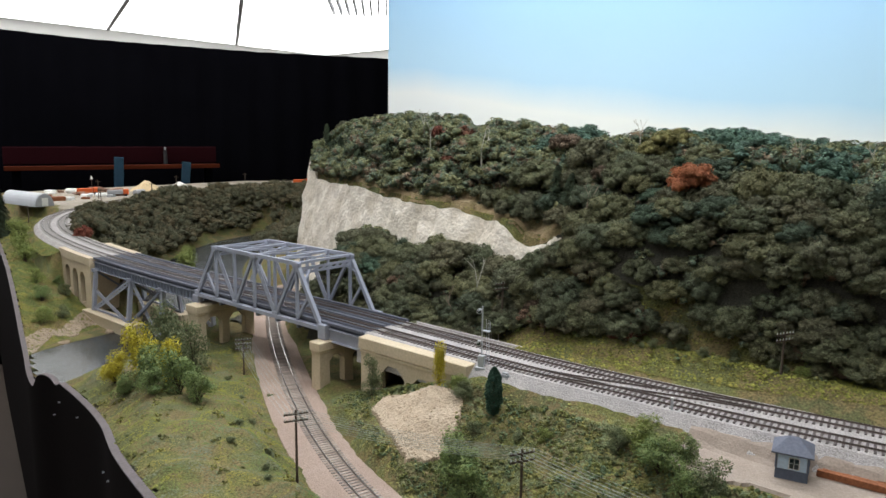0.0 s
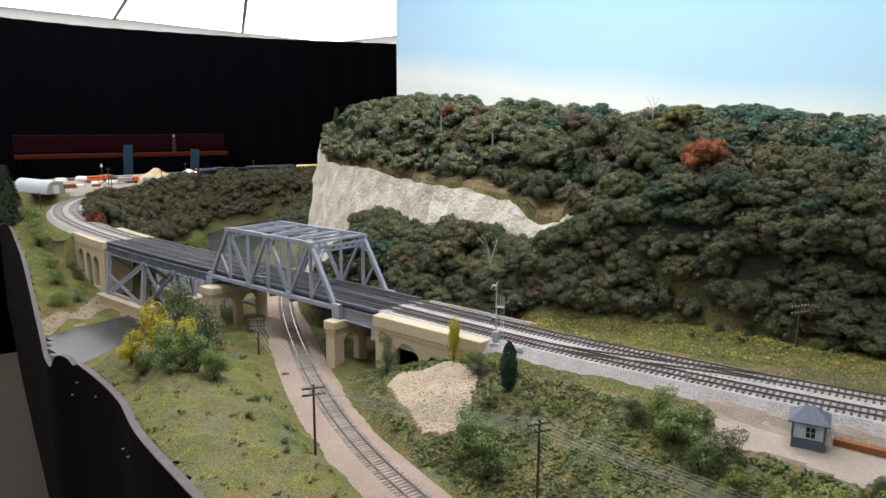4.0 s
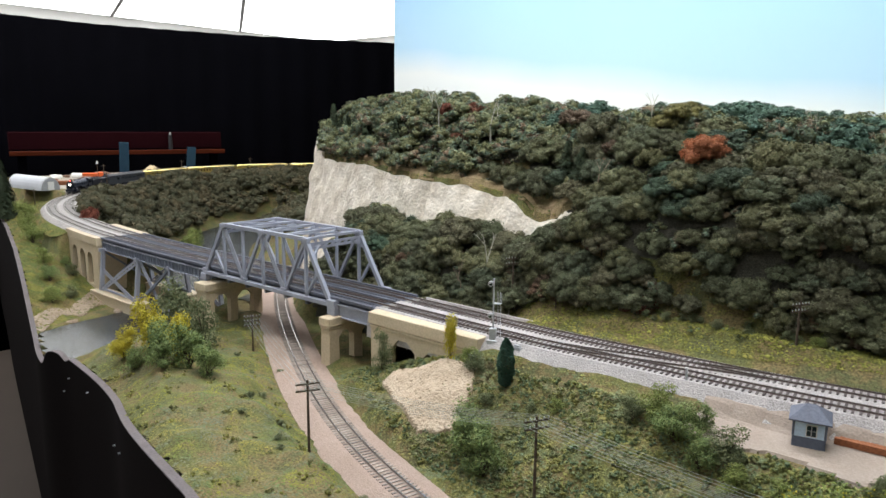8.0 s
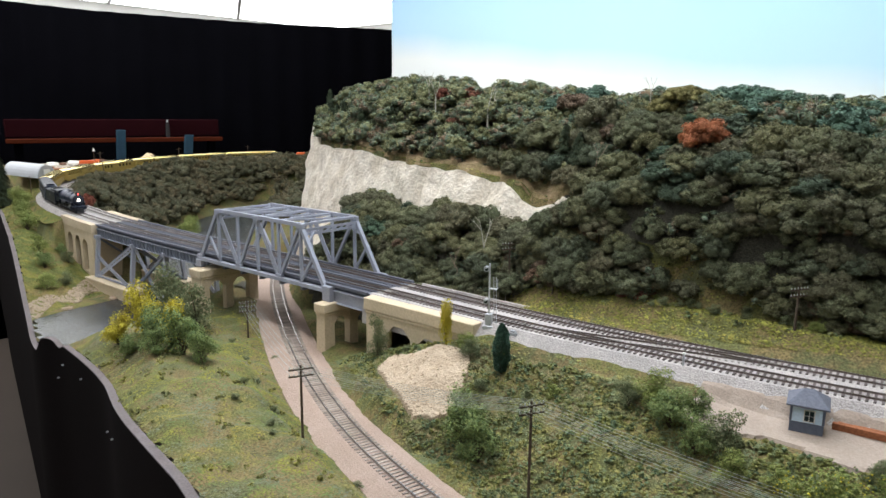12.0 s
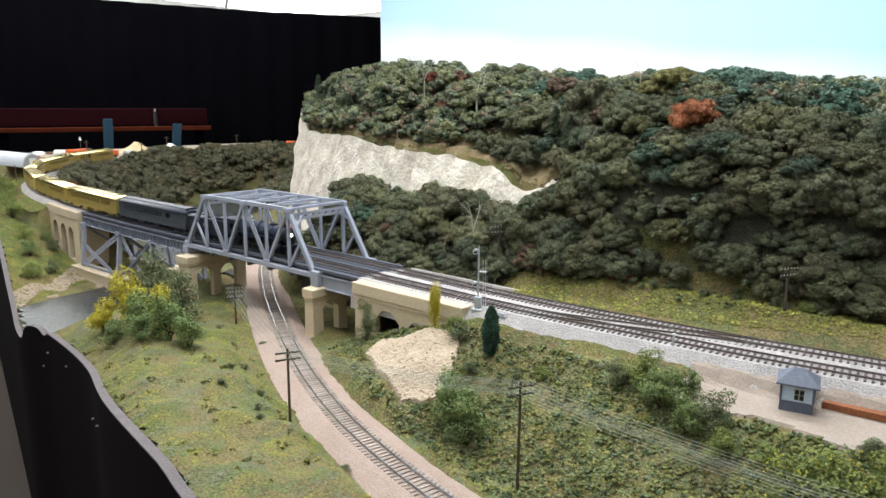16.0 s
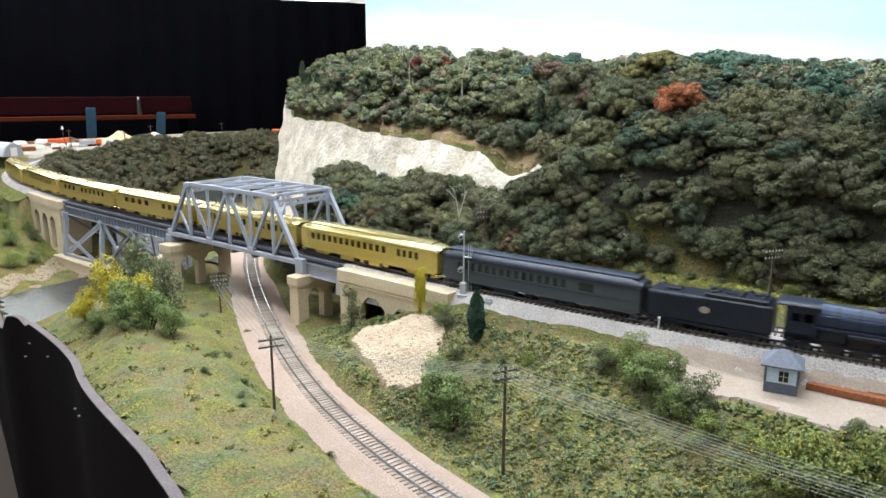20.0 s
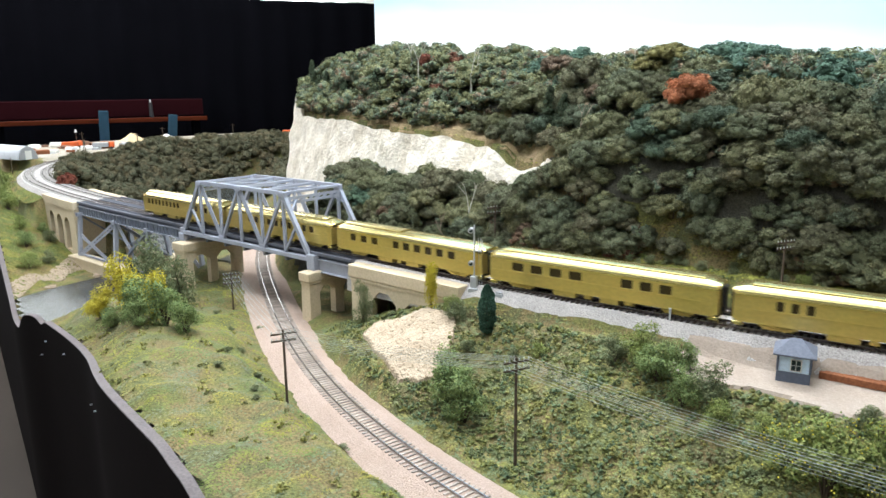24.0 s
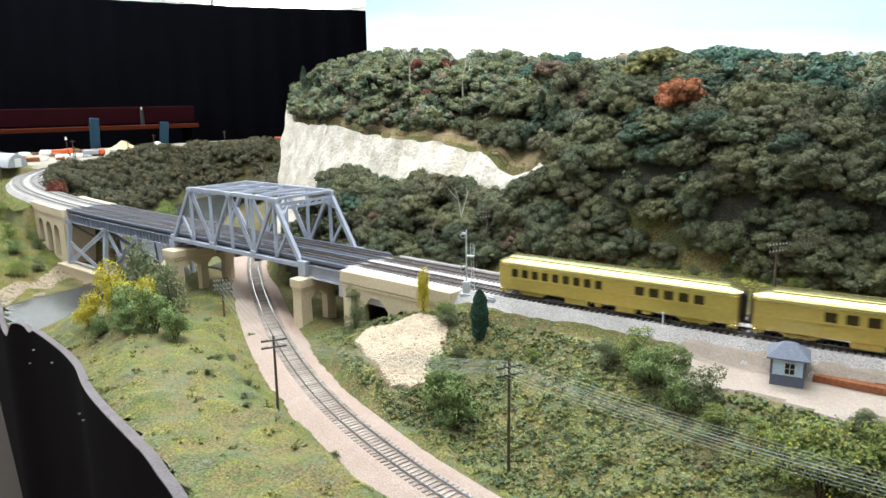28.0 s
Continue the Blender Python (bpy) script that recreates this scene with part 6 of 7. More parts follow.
def low_growth(name, n, x0, x1, y0, y1, sizes, material, label, keep, seed, lift=0.0):
    """Low clumps of foam, as one object."""
    rng = np.random.default_rng(seed)
    x, y = rng.uniform(x0, x1, n), rng.uniform(y0, y1, n)
    ok = free_ground(x, y, 0.012) & keep(x, y)
    spots = [(float(a), float(b), sizes[0] + (sizes[1] - sizes[0]) * rng.random() ** 2, 1.0) for a, b in zip(x[ok], y[ok])]
    joined_bushes(name, spots, material, label, lift, "bushes", lumps=4, leaves=85, leaf=0.20)


low_growth("low_bushes", 6500, 0.08, 0.95, -0.30, -0.02, (0.0026, 0.0070), M_SLOPE_BUSH, "low olive, rust and blue-green foam bushes on the slope", lambda x, y: (LOWER.near(x, y)[1] > 0) & (MIDDLE.near(x, y)[0] > 0.064), 12)
low_growth("low_bushes", 260, -0.35, 0.5, -0.40, 0.0, (0.003, 0.008), M_FIELD_BUSH, "low dark green tufts in the field", lambda x, y: LOWER.near(x, y)[1] < 0, 13)
low_growth("low_bushes", 260, 0.12, 1.1, 0.09, 0.26, (0.003, 0.009), M_SLOPE_BUSH, "low olive and rust tufts at the foot of the woods", lambda x, y: (y > hill_toe(x) - 0.015) & (y < hill_toe(x) + 0.03), 14)


low_growth("low_bushes", 1100, -0.60, 0.29, 0.25, 0.53, (0.003, 0.008), M_SLOPE_BUSH, "dry brown and olive tufts on the bluff's ledge", lambda x, y: (y > cliff_y(x) + 0.006) & (y < cliff_y(x) + 0.04), 15)


def rubble():
    """Broken stones on the slip below the arches."""
    rng = random.Random(21)
    bm = bmesh.new()
    for _ in range(700):
        x, y = rng.uniform(0.16, 0.36), rng.uniform(-0.145, -0.02)
        if not slip(x, y):
            continue
        r = 0.0004 + 0.0012 * rng.random() ** 3
        bmesh.ops.create_cube(bm, size=r * 2, matrix=Matrix.Translation((x, y, float(ground(x, y)) + 0.004)) @ Euler((rng.uniform(0, 3), rng.uniform(0, 3), rng.uniform(0, 3))).to_matrix().to_4x4() @ Matrix.Diagonal((1, rng.uniform(0.5, 1), rng.uniform(0.4, 0.8), 1)))
    tagged(part("rubble", bm, M_SCREE), "broken tan stones on the slip below the arches", "stones", kind="stuff")


rubble()


# ---- shrubs and trees of the foreground ----
def leafy_mesh(name, material, seed, n=3000, leaf=0.046, lumps=13, tall=1.0):
    """An airy bush: leaves gathered round several lumps."""
    rnd = random.Random(seed)
    bm = bmesh.new()
    cs = []
    for _ in range(lumps):
        a, h = rnd.uniform(0, 6.28), rnd.random()
        d = rnd.uniform(0.1, 0.72) * (1 - 0.5 * h)
        cs.append((Vector((d * math.cos(a), d * math.sin(a), (0.25 + 1.15 * h) * tall)), rnd.uniform(0.26, 0.44)))
    for k in range(n):
        c, r = cs[k % lumps]
        d = Vector((rnd.gauss(0, 1), rnd.gauss(0, 1), rnd.gauss(0, 1))).normalized()
        p = c + d * r * rnd.uniform(0.55, 1.05)
        a = Vector((rnd.gauss(0, 1), rnd.gauss(0, 1), rnd.gauss(0, 0.6))).normalized() * leaf * rnd.uniform(0.6, 1.2)
        b = a.cross(d).normalized() * leaf * rnd.uniform(0.4, 0.8)
        bm.faces.new([bm.verts.new(p - a), bm.verts.new(p + b), bm.verts.new(p + a), bm.verts.new(p - b)])
    me = bpy.data.meshes.new(name)
    bm.to_mesh(me)
    bm.free()
    me.materials.append(material)
    tw = bmesh.new()
    for c, r in cs:
        m = Vector((c.x * 0.35, c.y * 0.35, c.z * 0.5))
        rod(tw, (0, 0, -0.15), m, 0.028, 5, 0.018)
        rod(tw, m, c, 0.018, 5, 0.008)
    te = bpy.data.meshes.new("branchwork")
    tw.to_mesh(te)
    tw.free()
    te.materials.append(M_BARK)
    return me, te


LEAFY = {}
for key, material in (("green", M_LEAF_GREEN), ("yellow", M_LEAF_YELLOW), ("bush", M_LEAF_BUSH), ("dull", M_DULL), ("teal", M_LEAF_TEAL)):
    LEAFY[key] = [leafy_mesh("leaves", material, 70 + k + len(key) * 5) for k in range(3)]


def column_mesh(seed):
    """A dense spindle of leaves round a short stem."""
    rnd = random.Random(seed)
    bm = bmesh.new()
    for _ in range(3800):
        u, a = rnd.random(), rnd.uniform(0, math.tau)
        q = (0.62 * math.sin(math.pi * min(1, 0.12 + 0.88 * u)) ** 0.7 + 0.05) * (0.80 + 0.28 * noise.noise(Vector((math.cos(a) * 1.4, math.sin(a) * 1.4, u * 5)))) * rnd.uniform(0.8, 1.05)
        p = Vector((q * math.cos(a), q * math.sin(a), 0.15 + 3.0 * u))
        d = Vector((rnd.gauss(0, 1), rnd.gauss(0, 1), rnd.gauss(0, 1))).normalized() * 0.075
        e = d.cross(Vector((rnd.gauss(0, 1), rnd.gauss(0, 1), rnd.gauss(0, 1)))).normalized() * 0.055
        bm.faces.new([bm.verts.new(p - d), bm.verts.new(p + e), bm.verts.new(p + d), bm.verts.new(p - e)])
    me = bpy.data.meshes.new("leaves")
    bm.to_mesh(me)
    bm.free()
    me.materials.append(M_LEAF_COLUMN)
    bm = rod(bmesh.new(), (0, 0, -0.15), (0, 0, 2.8), 0.10, 6, 0.03)
    te = bpy.data.meshes.new("branchwork")
    bm.to_mesh(te)
    bm.free()
    te.materials.append(M_BARK)
    return me, te


LEAFY["column"] = [column_mesh(171)]


def shrub(x, y, r, kind, label, tall=1.0, name="shrub", sink=0.0, group=""):
    me, te = RND.choice(LEAFY[kind])
    z = float(ground(x, y)) - sink
    t = thing(name, label, "bush" if name == "shrub" else "tree", pose(x, y, z, 0, 0, RND.uniform(0, 360)), group)
    m = Matrix.Diagonal((r, r, r * tall, 1))
    share("leaves", me, t, m)
    share("branchwork", te, t, m)
    return t


# thicket by the river: green and yellow bushes and a taller airy tree behind
for x, y, r, k, h in ((-0.110, -0.228, 0.042, "green", 0.85), (-0.055, -0.215, 0.043, "green", 0.95), (-0.160, -0.215, 0.042, "yellow", 1.2), (-0.005, -0.215, 0.030, "green", 0.9),
                      (-0.195, -0.238, 0.034, "yellow", 0.85), (-0.10, -0.205, 0.036, "yellow", 1.4), (-0.13, -0.255, 0.026, "green", 0.8), (-0.06, -0.250, 0.028, "green", 0.8)):
    shrub(x, y, r, k, "leafy green bush in the riverside thicket" if k == "green" else "bright yellow flowering bush in the riverside thicket", h, group="riverside thicket")
for x, y, r, h in ((-0.245, -0.125, 0.042, 1.55), (-0.20, -0.105, 0.040, 1.35), (-0.30, -0.13, 0.036, 1.1), (-0.185, -0.15, 0.036, 1.1)):
    shrub(x, y, r, "dull", "tall airy grey-green tree beside the river pier", h, "tree")
shrub(0.155, -0.042, 0.021, "dull", "airy grey-green sapling against the abutment arches", 1.75, "tree")
shrub(0.274, -0.036, 0.0165, "yellow", "slim bright yellow tree by the abutment", 2.3, "tree")
shrub(0.368, -0.046, 0.0190, "column", "dense blue-green columnar tree beside the ballast", 1.0, "tree")
for x, y, r, k, h in ((0.205, -0.036, 0.008, "dull", 0.5), (0.305, -0.034, 0.018, "bush", 0.7), (0.315, -0.040, 0.020, "dull", 0.7), (0.378, -0.135, 0.040, "green", 0.95), (0.412, -0.148, 0.036, "green", 0.9),
                      (0.372, -0.110, 0.016, "bush", 0.7), (0.445, -0.055, 0.013, "bush", 0.7), (0.415, -0.06, 0.010, "dull", 0.6), (0.36, -0.075, 0.012, "dull", 0.6),
                      (0.535, -0.055, 0.022, "dull", 0.8), (0.560, -0.048, 0.026, "bush", 0.9), (0.585, -0.070, 0.028, "green", 0.9), (0.615, -0.085, 0.028, "green", 0.9), (0.64, -0.078, 0.026, "dull", 0.9), (0.60, -0.045, 0.022, "green", 0.9),
                      (0.655, -0.100, 0.022, "bush", 0.7), (0.69, -0.095, 0.018, "bush", 0.6), (0.745, -0.125, 0.040, "bush", 0.95), (0.775, -0.10, 0.036, "bush", 0.95), (0.715, -0.115, 0.028, "bush", 0.8), (0.76, -0.06, 0.016, "dull", 0.8)):
    shrub(x, y, r, k, "leafy shrub on the foam-covered slope", h, group="slope shrubs")
for x, y, r in ((0.745, -0.125, 0.040), (0.775, -0.10, 0.036), (0.715, -0.115, 0.028)):
    b = thing("blossoms", "scattered small yellow blossoms on the leafy bush", "flowers", pose(x, y, float(ground(x, y))))
    bm = bmesh.new()
    for _ in range(70):
        d = Vector((RND.gauss(0, 1), RND.gauss(0, 1), abs(RND.gauss(0, 1)))).normalized()
        p = Vector((d.x * r * 0.95, d.y * r * 0.95, r * 0.25 + d.z * r * 1.22)) * RND.uniform(0.85, 1.05)
        bmesh.ops.create_cube(bm, size=0.0009, matrix=Matrix.Translation(p) @ Euler((RND.random() * 3, RND.random() * 3, 0)).to_matrix().to_4x4())
    tagged(part("petals", bm, M_LEAF_YELLOW, b), kind="stuff")
for x, y, r in ((0.03, -0.33, 0.006), (0.245, -0.285, 0.010), (0.27, -0.30, 0.008), (0.352, -0.262, 0.010), (-0.11, -0.10, 0.012), (-0.03, -0.13, 0.010), (0.07, -0.18, 0.010), (0.10, -0.22, 0.012), (-0.02, -0.085, 0.012), (0.16, -0.27, 0.012), (0.19, -0.24, 0.012)):
    shrub(x, y, r * 0.8, "dull", "small dark shrub in the grass field", 0.5, group="field shrubs")
for x, y, r, k in ((-1.42, 0.065, 0.050, "bush"), (-0.98, -0.06, 0.030, "bush"), (-0.88, -0.085, 0.030, "green"), (-0.78, -0.12, 0.028, "bush"), (-1.15, -0.02, 0.040, "bush"), (-0.93, -0.015, 0.022, "dull"), (-0.80, -0.075, 0.022, "dull"), (-1.3, 0.02, 0.035, "bush"), (-1.0, 0.0, 0.02, "green")):
    shrub(x, y, r, k, "olive shrub on the grassy bank below the curve", 0.8, group="bank shrubs")
for k in range(40):
    x = 0.24 + 0.65 * RND.random()
    y = float(hill_toe(x)) + RND.uniform(-0.008, 0.026)
    shrub(x, y, RND.uniform(0.006, 0.012), RND.choice(("dull", "bush", "dull")), "low olive shrub at the foot of the woods", 0.7, group="woodside shrubs")


def conifer(x, y, h, r, material, label):
    """Tiers of drooping boughs round a stem."""
    z = float(ground(x, y))
    rnd = random.Random(int(h * 9999))
    t = thing("conifer", label, "tree", pose(x, y, z))
    part("trunk", rod(bmesh.new(), (0, 0, -0.006), (0, 0, h * 0.9), h * 0.03, 6, h * 0.008), M_BARK, t)
    bm = bmesh.new()
    for k in range(520):
        u = rnd.random() ** 0.8
        a, zz = rnd.uniform(0, 6.28), h * (0.10 + 0.9 * u)
        rr = r * (1 - u) ** 0.75 * rnd.uniform(0.5, 1.05) + h * 0.01
        p = Vector((rr * math.cos(a), rr * math.sin(a), zz - 0.12 * rr))
        d = Vector((math.cos(a), math.sin(a), -0.45)) * h * 0.05
        s = Vector((-math.sin(a), math.cos(a), 0)) * h * 0.026
        bm.faces.new([bm.verts.new(p - d + s * 0.3), bm.verts.new(p + s), bm.verts.new(p + d), bm.verts.new(p - s + Vector((0, 0, h * 0.012)))])
    bmesh.ops.create_cone(bm, cap_ends=True, segments=10, radius1=r * 0.7, radius2=0.001, depth=h * 0.85, matrix=Matrix.Translation((0, 0, h * 0.5)))
    part("foliage", bm, material, t)
    return t


conifer(-0.572, 0.506, 0.088, 0.017, M_PINE, "thin dark spruce on the cliff's corner")
for x, y, h in ((-1.72, 0.10, 0.19), (-1.83, 0.13, 0.20), (-1.64, 0.085, 0.14)):
    conifer(x, y, h, 0.045, M_PINE, "tall dark pine on the outer bank")
for x, y, h in ((-0.535, 0.478, 0.085), (-0.50, 0.465, 0.070), (-0.458, 0.450, 0.075), (-0.40, 0.424, 0.080), (-0.343, 0.400, 0.070), (-0.236, 0.386, 0.06), (0.225, 0.318, 0.08), (0.262, 0.300, 0.07)):
    conifer(x, y, h, 0.022, M_PINE, "dark spruce among the cliff-top trees")


def bare_tree(x, y, h, material, label, spread=0.4, seed=1, lift=0.0):
    rnd = random.Random(seed)
    t = thing("bare_tree", label, "tree", pose(x, y, float(ground(x, y)) + lift))
    bm = rod(bmesh.new(), (0, 0, -0.006), (0, 0, h * 0.45), h * 0.022, 6, h * 0.016)
    ends = [(Vector((0, 0, h * 0.45)), Vector((0, 0, 1)), h * 0.30, h * 0.015)]
    for _ in range(3):
        nxt = []
        for p, d, ln, r in ends:
            for _k in range(2):
                e = (d + Vector((rnd.gauss(0, spread), rnd.gauss(0, spread), rnd.uniform(-0.05, 0.3)))).normalized()
                q = p + e * ln * rnd.uniform(0.7, 1.1)
                rod(bm, p, q, r, 5, r * 0.6)
                nxt.append((q, e, ln * 0.68, r * 0.6))
        ends = nxt
    part("branchwork", bm, material, t)
    return t


for k, (x, y, h, m, li) in enumerate(((0.169, 0.178, 0.080, M_PALE_TWIG, 0.02), (0.120, 0.166, 0.046, M_TWIG, 0.02), (0.128, 0.163, 0.042, M_TWIG, 0.02), (-0.12, 0.391, 0.065, M_PALE_TWIG, 0.03), (-0.157, 0.413, 0.065, M_PALE_TWIG, 0.03),
                                  (0.036, 0.357, 0.080, M_PALE_TWIG, 0.02), (0.335, 0.385, 0.045, M_PALE_TWIG, 0.03), (0.575, 0.385, 0.060, M_PALE_TWIG, 0.0), (0.672, 0.370, 0.060, M_PALE_TWIG, 0.0), (0.225, 0.142, 0.035, M_PALE_TWIG, 0.01), (0.24, 0.140, 0.035, M_PALE_TWIG, 0.01), (0.305, 0.275, 0.06, M_TWIG, 0.02))):
    bare_tree(x, y, h, m, "bare branching dead tree among the foam trees", seed=k + 3, lift=li)
# marked autumn trees of the hill
tree(0.470, 0.272, 0.027, CROWNS_RUST, "bright rust-orange foam tree standing out on the hill", 1.9)
tree(0.180, 0.415, 0.028, CROWNS_BROWN, "pale rust foam tree on the skyline", 1.5)
tree(0.389, 0.389, 0.030, CROWNS_OLIVE, "pale olive foam tree on the skyline", 1.25)
tree(0.360, 0.375, 0.022, CROWNS_OLIVE, "pale olive foam tree on the skyline", 1.2)
for x, y, r in ((-0.049, 0.365, 0.016), (-0.124, 0.421, 0.022), (-0.050, 0.420, 0.020), (0.085, 0.385, 0.015), (0.620, 0.300, 0.020)):
    tree(x, y, r, CROWNS_RED, "small rust-red foam tree among the hilltop trees", 1.5)
tree(0.075, 0.152, 0.014, CROWNS_RED, "small crimson bush behind the bridge end", 0.5)
tree(0.04, 0.160, 0.013, CROWNS_RED, "small crimson bush behind the bridge end", 0.5)


def outcrop(x, y, z, r):
    """A small knob of the cliff's pale rock among the trees."""
    bm = bmesh.new()
    bmesh.ops.create_icosphere(bm, subdivisions=4, radius=1)
    for v in bm.verts:
        v.co *= 1 + 0.35 * noise.noise(v.co * 1.7) + 0.12 * noise.noise(v.co * 6)
    tagged(part("rock_outcrop", bm, M_ROCK, m=Matrix.Translation((x, y, z)) @ Matrix.Diagonal((r, r, r * 1.2, 1))), "pale cream rock outcrop among the hill trees", "rock")


outcrop(0.268, 0.250, 0.117, 0.0125)
outcrop(0.238, 0.262, 0.104, 0.0090)


def bank_woods():
    rnd = random.Random(31)
    cand_x, cand_y = np.array([rnd.uniform(-2.25, -0.58) for _ in range(17000)]), np.array([rnd.uniform(0.09, 1.9) for _ in range(17000)])
    du, side, su = MIDDLE.near(cand_x, cand_y)
    dr, rs, _ = RIVER.near(cand_x, cand_y)
    ok = (side > 0) & (du > 0.075) & ((dr > 0.185) | (cand_y > 1.2)) & (cand_x > -2.3)
    ok &= ~((rs < 0) & (cand_y < 0.62)) & ((cand_y < 1.6) | (cand_x < -1.35))
    ok &= (cand_x < -0.80) | (cand_y > 0.5)
    spots, cells = [], {}
    for x, y in zip(cand_x[ok], cand_y[ok]):
        i, j = int(x / 0.06), int(y / 0.06)
        if any(math.hypot(x - a, y - b) < 0.046 for di in (-1, 0, 1) for dj in (-1, 0, 1) for a, b in cells.get((i + di, j + dj), ())):
            continue
        cells.setdefault((i, j), []).append((x, y))
        spots.append((float(x), float(y), rnd.uniform(0.032, 0.058), rnd.uniform(0.8, 1.3)))
    joined_bushes("bank_brush", spots, M_BANK, "dull olive brush covering the river bank inside the curve", 0.35, lumps=14, leaves=820, leaf=0.066)
    return len(spots)


print("bank", bank_woods())
tree(-1.20, 0.15, 0.030, CROWNS_RED, "rust-red bush beside the curve", 0.4)
shrub(-1.28, 0.50, 0.055, "bush", "bright green bush on the river island", 0.9)


# ---- poles, wires, signal ----
def pole(x, y, top, label, arms=2, foot=None, half=0.013):
    z = float(ground(x, y)) if foot is None else foot
    h = top - z
    p = thing("telegraph_pole", label, "pole", pose(x, y, z, 0, 0, 62), "telegraph poles")
    part("post", rod(bmesh.new(), (0, 0, -0.01), (0, 0, h), 0.0016, 8, 0.0012), M_POLE, p)
    for k in range(arms):
        a = part("crossarm", box(-half, half, -0.0016, -0.0004, h - 0.005 - 0.0075 * k, h - 0.0032 - 0.0075 * k), M_POLE, p)
        for q in range(6):
            u = -half + 0.001 + (2 * half - 0.002) * q / 5
            part("insulator", rod(bmesh.new(), (u, -0.001, h - 0.0032 - 0.0075 * k), (u, -0.001, h - 0.0010 - 0.0075 * k), 0.0006, 6), M_WIRE, a)
    return p


POLES = [(-0.144, -0.048, -0.047), (0.256, -0.252, -0.004), (0.500, -0.182, 0.003), (0.86, -0.185, -0.005)]
for x, y, t in POLES:
    pole(x, y, t, "dark wooden telegraph pole with crossarms", 3 if x < 0 else 2)
for x, y, t in ((0.633, 0.152, 0.072), (0.235, 0.155, 0.072)):
    pole(x, y, t, "tall dark telegraph pole behind the tracks", 2)
for x, y in ((0.320, 0.140), (0.345, 0.150)):
    p = thing("lineside_post", "thin weathered wooden post by the track", "post", pose(x, y, float(ground(x, y))))
    part("post", rod(bmesh.new(), (0, 0, -0.005), (0, 0, 0.026), 0.0010, 6), M_POLE, p)


def wires():
    for (a, b) in zip(POLES, POLES[1:]):
        d = Vector((b[0] - a[0], b[1] - a[1], 0)).normalized()
        n = Vector((math.cos(math.radians(62)), math.sin(math.radians(62)), 0))
        for k in range(2):
            for q in range(5):
                u = -0.012 + 0.006 * q
                p, e = Vector((a[0], a[1], a[2] - 0.001 - 0.0075 * k)) + n * u, Vector((b[0], b[1], b[2] - 0.001 - 0.0075 * k)) + n * u
                bm = bmesh.new()
                pts = [p.lerp(e, i / 10) - Vector((0, 0, 0.006 * (1 - (2 * i / 10 - 1) ** 2))) for i in range(11)]
                rings = [[bm.verts.new(g + v) for v in (Vector((0, 0, 0.00016)), n * 0.00016, Vector((0, 0, -0.00016)), n * -0.00016)] for g in pts]
                for g, h in zip(rings, rings[1:]):
                    for i in range(4):
                        bm.faces.new((g[i], g[(i + 1) % 4], h[(i + 1) % 4], h[i]))
                tagged(part("telegraph_wire", bm, M_WIRE), "thin pale telegraph wire between poles", "wire", "telegraph wires")


wires()


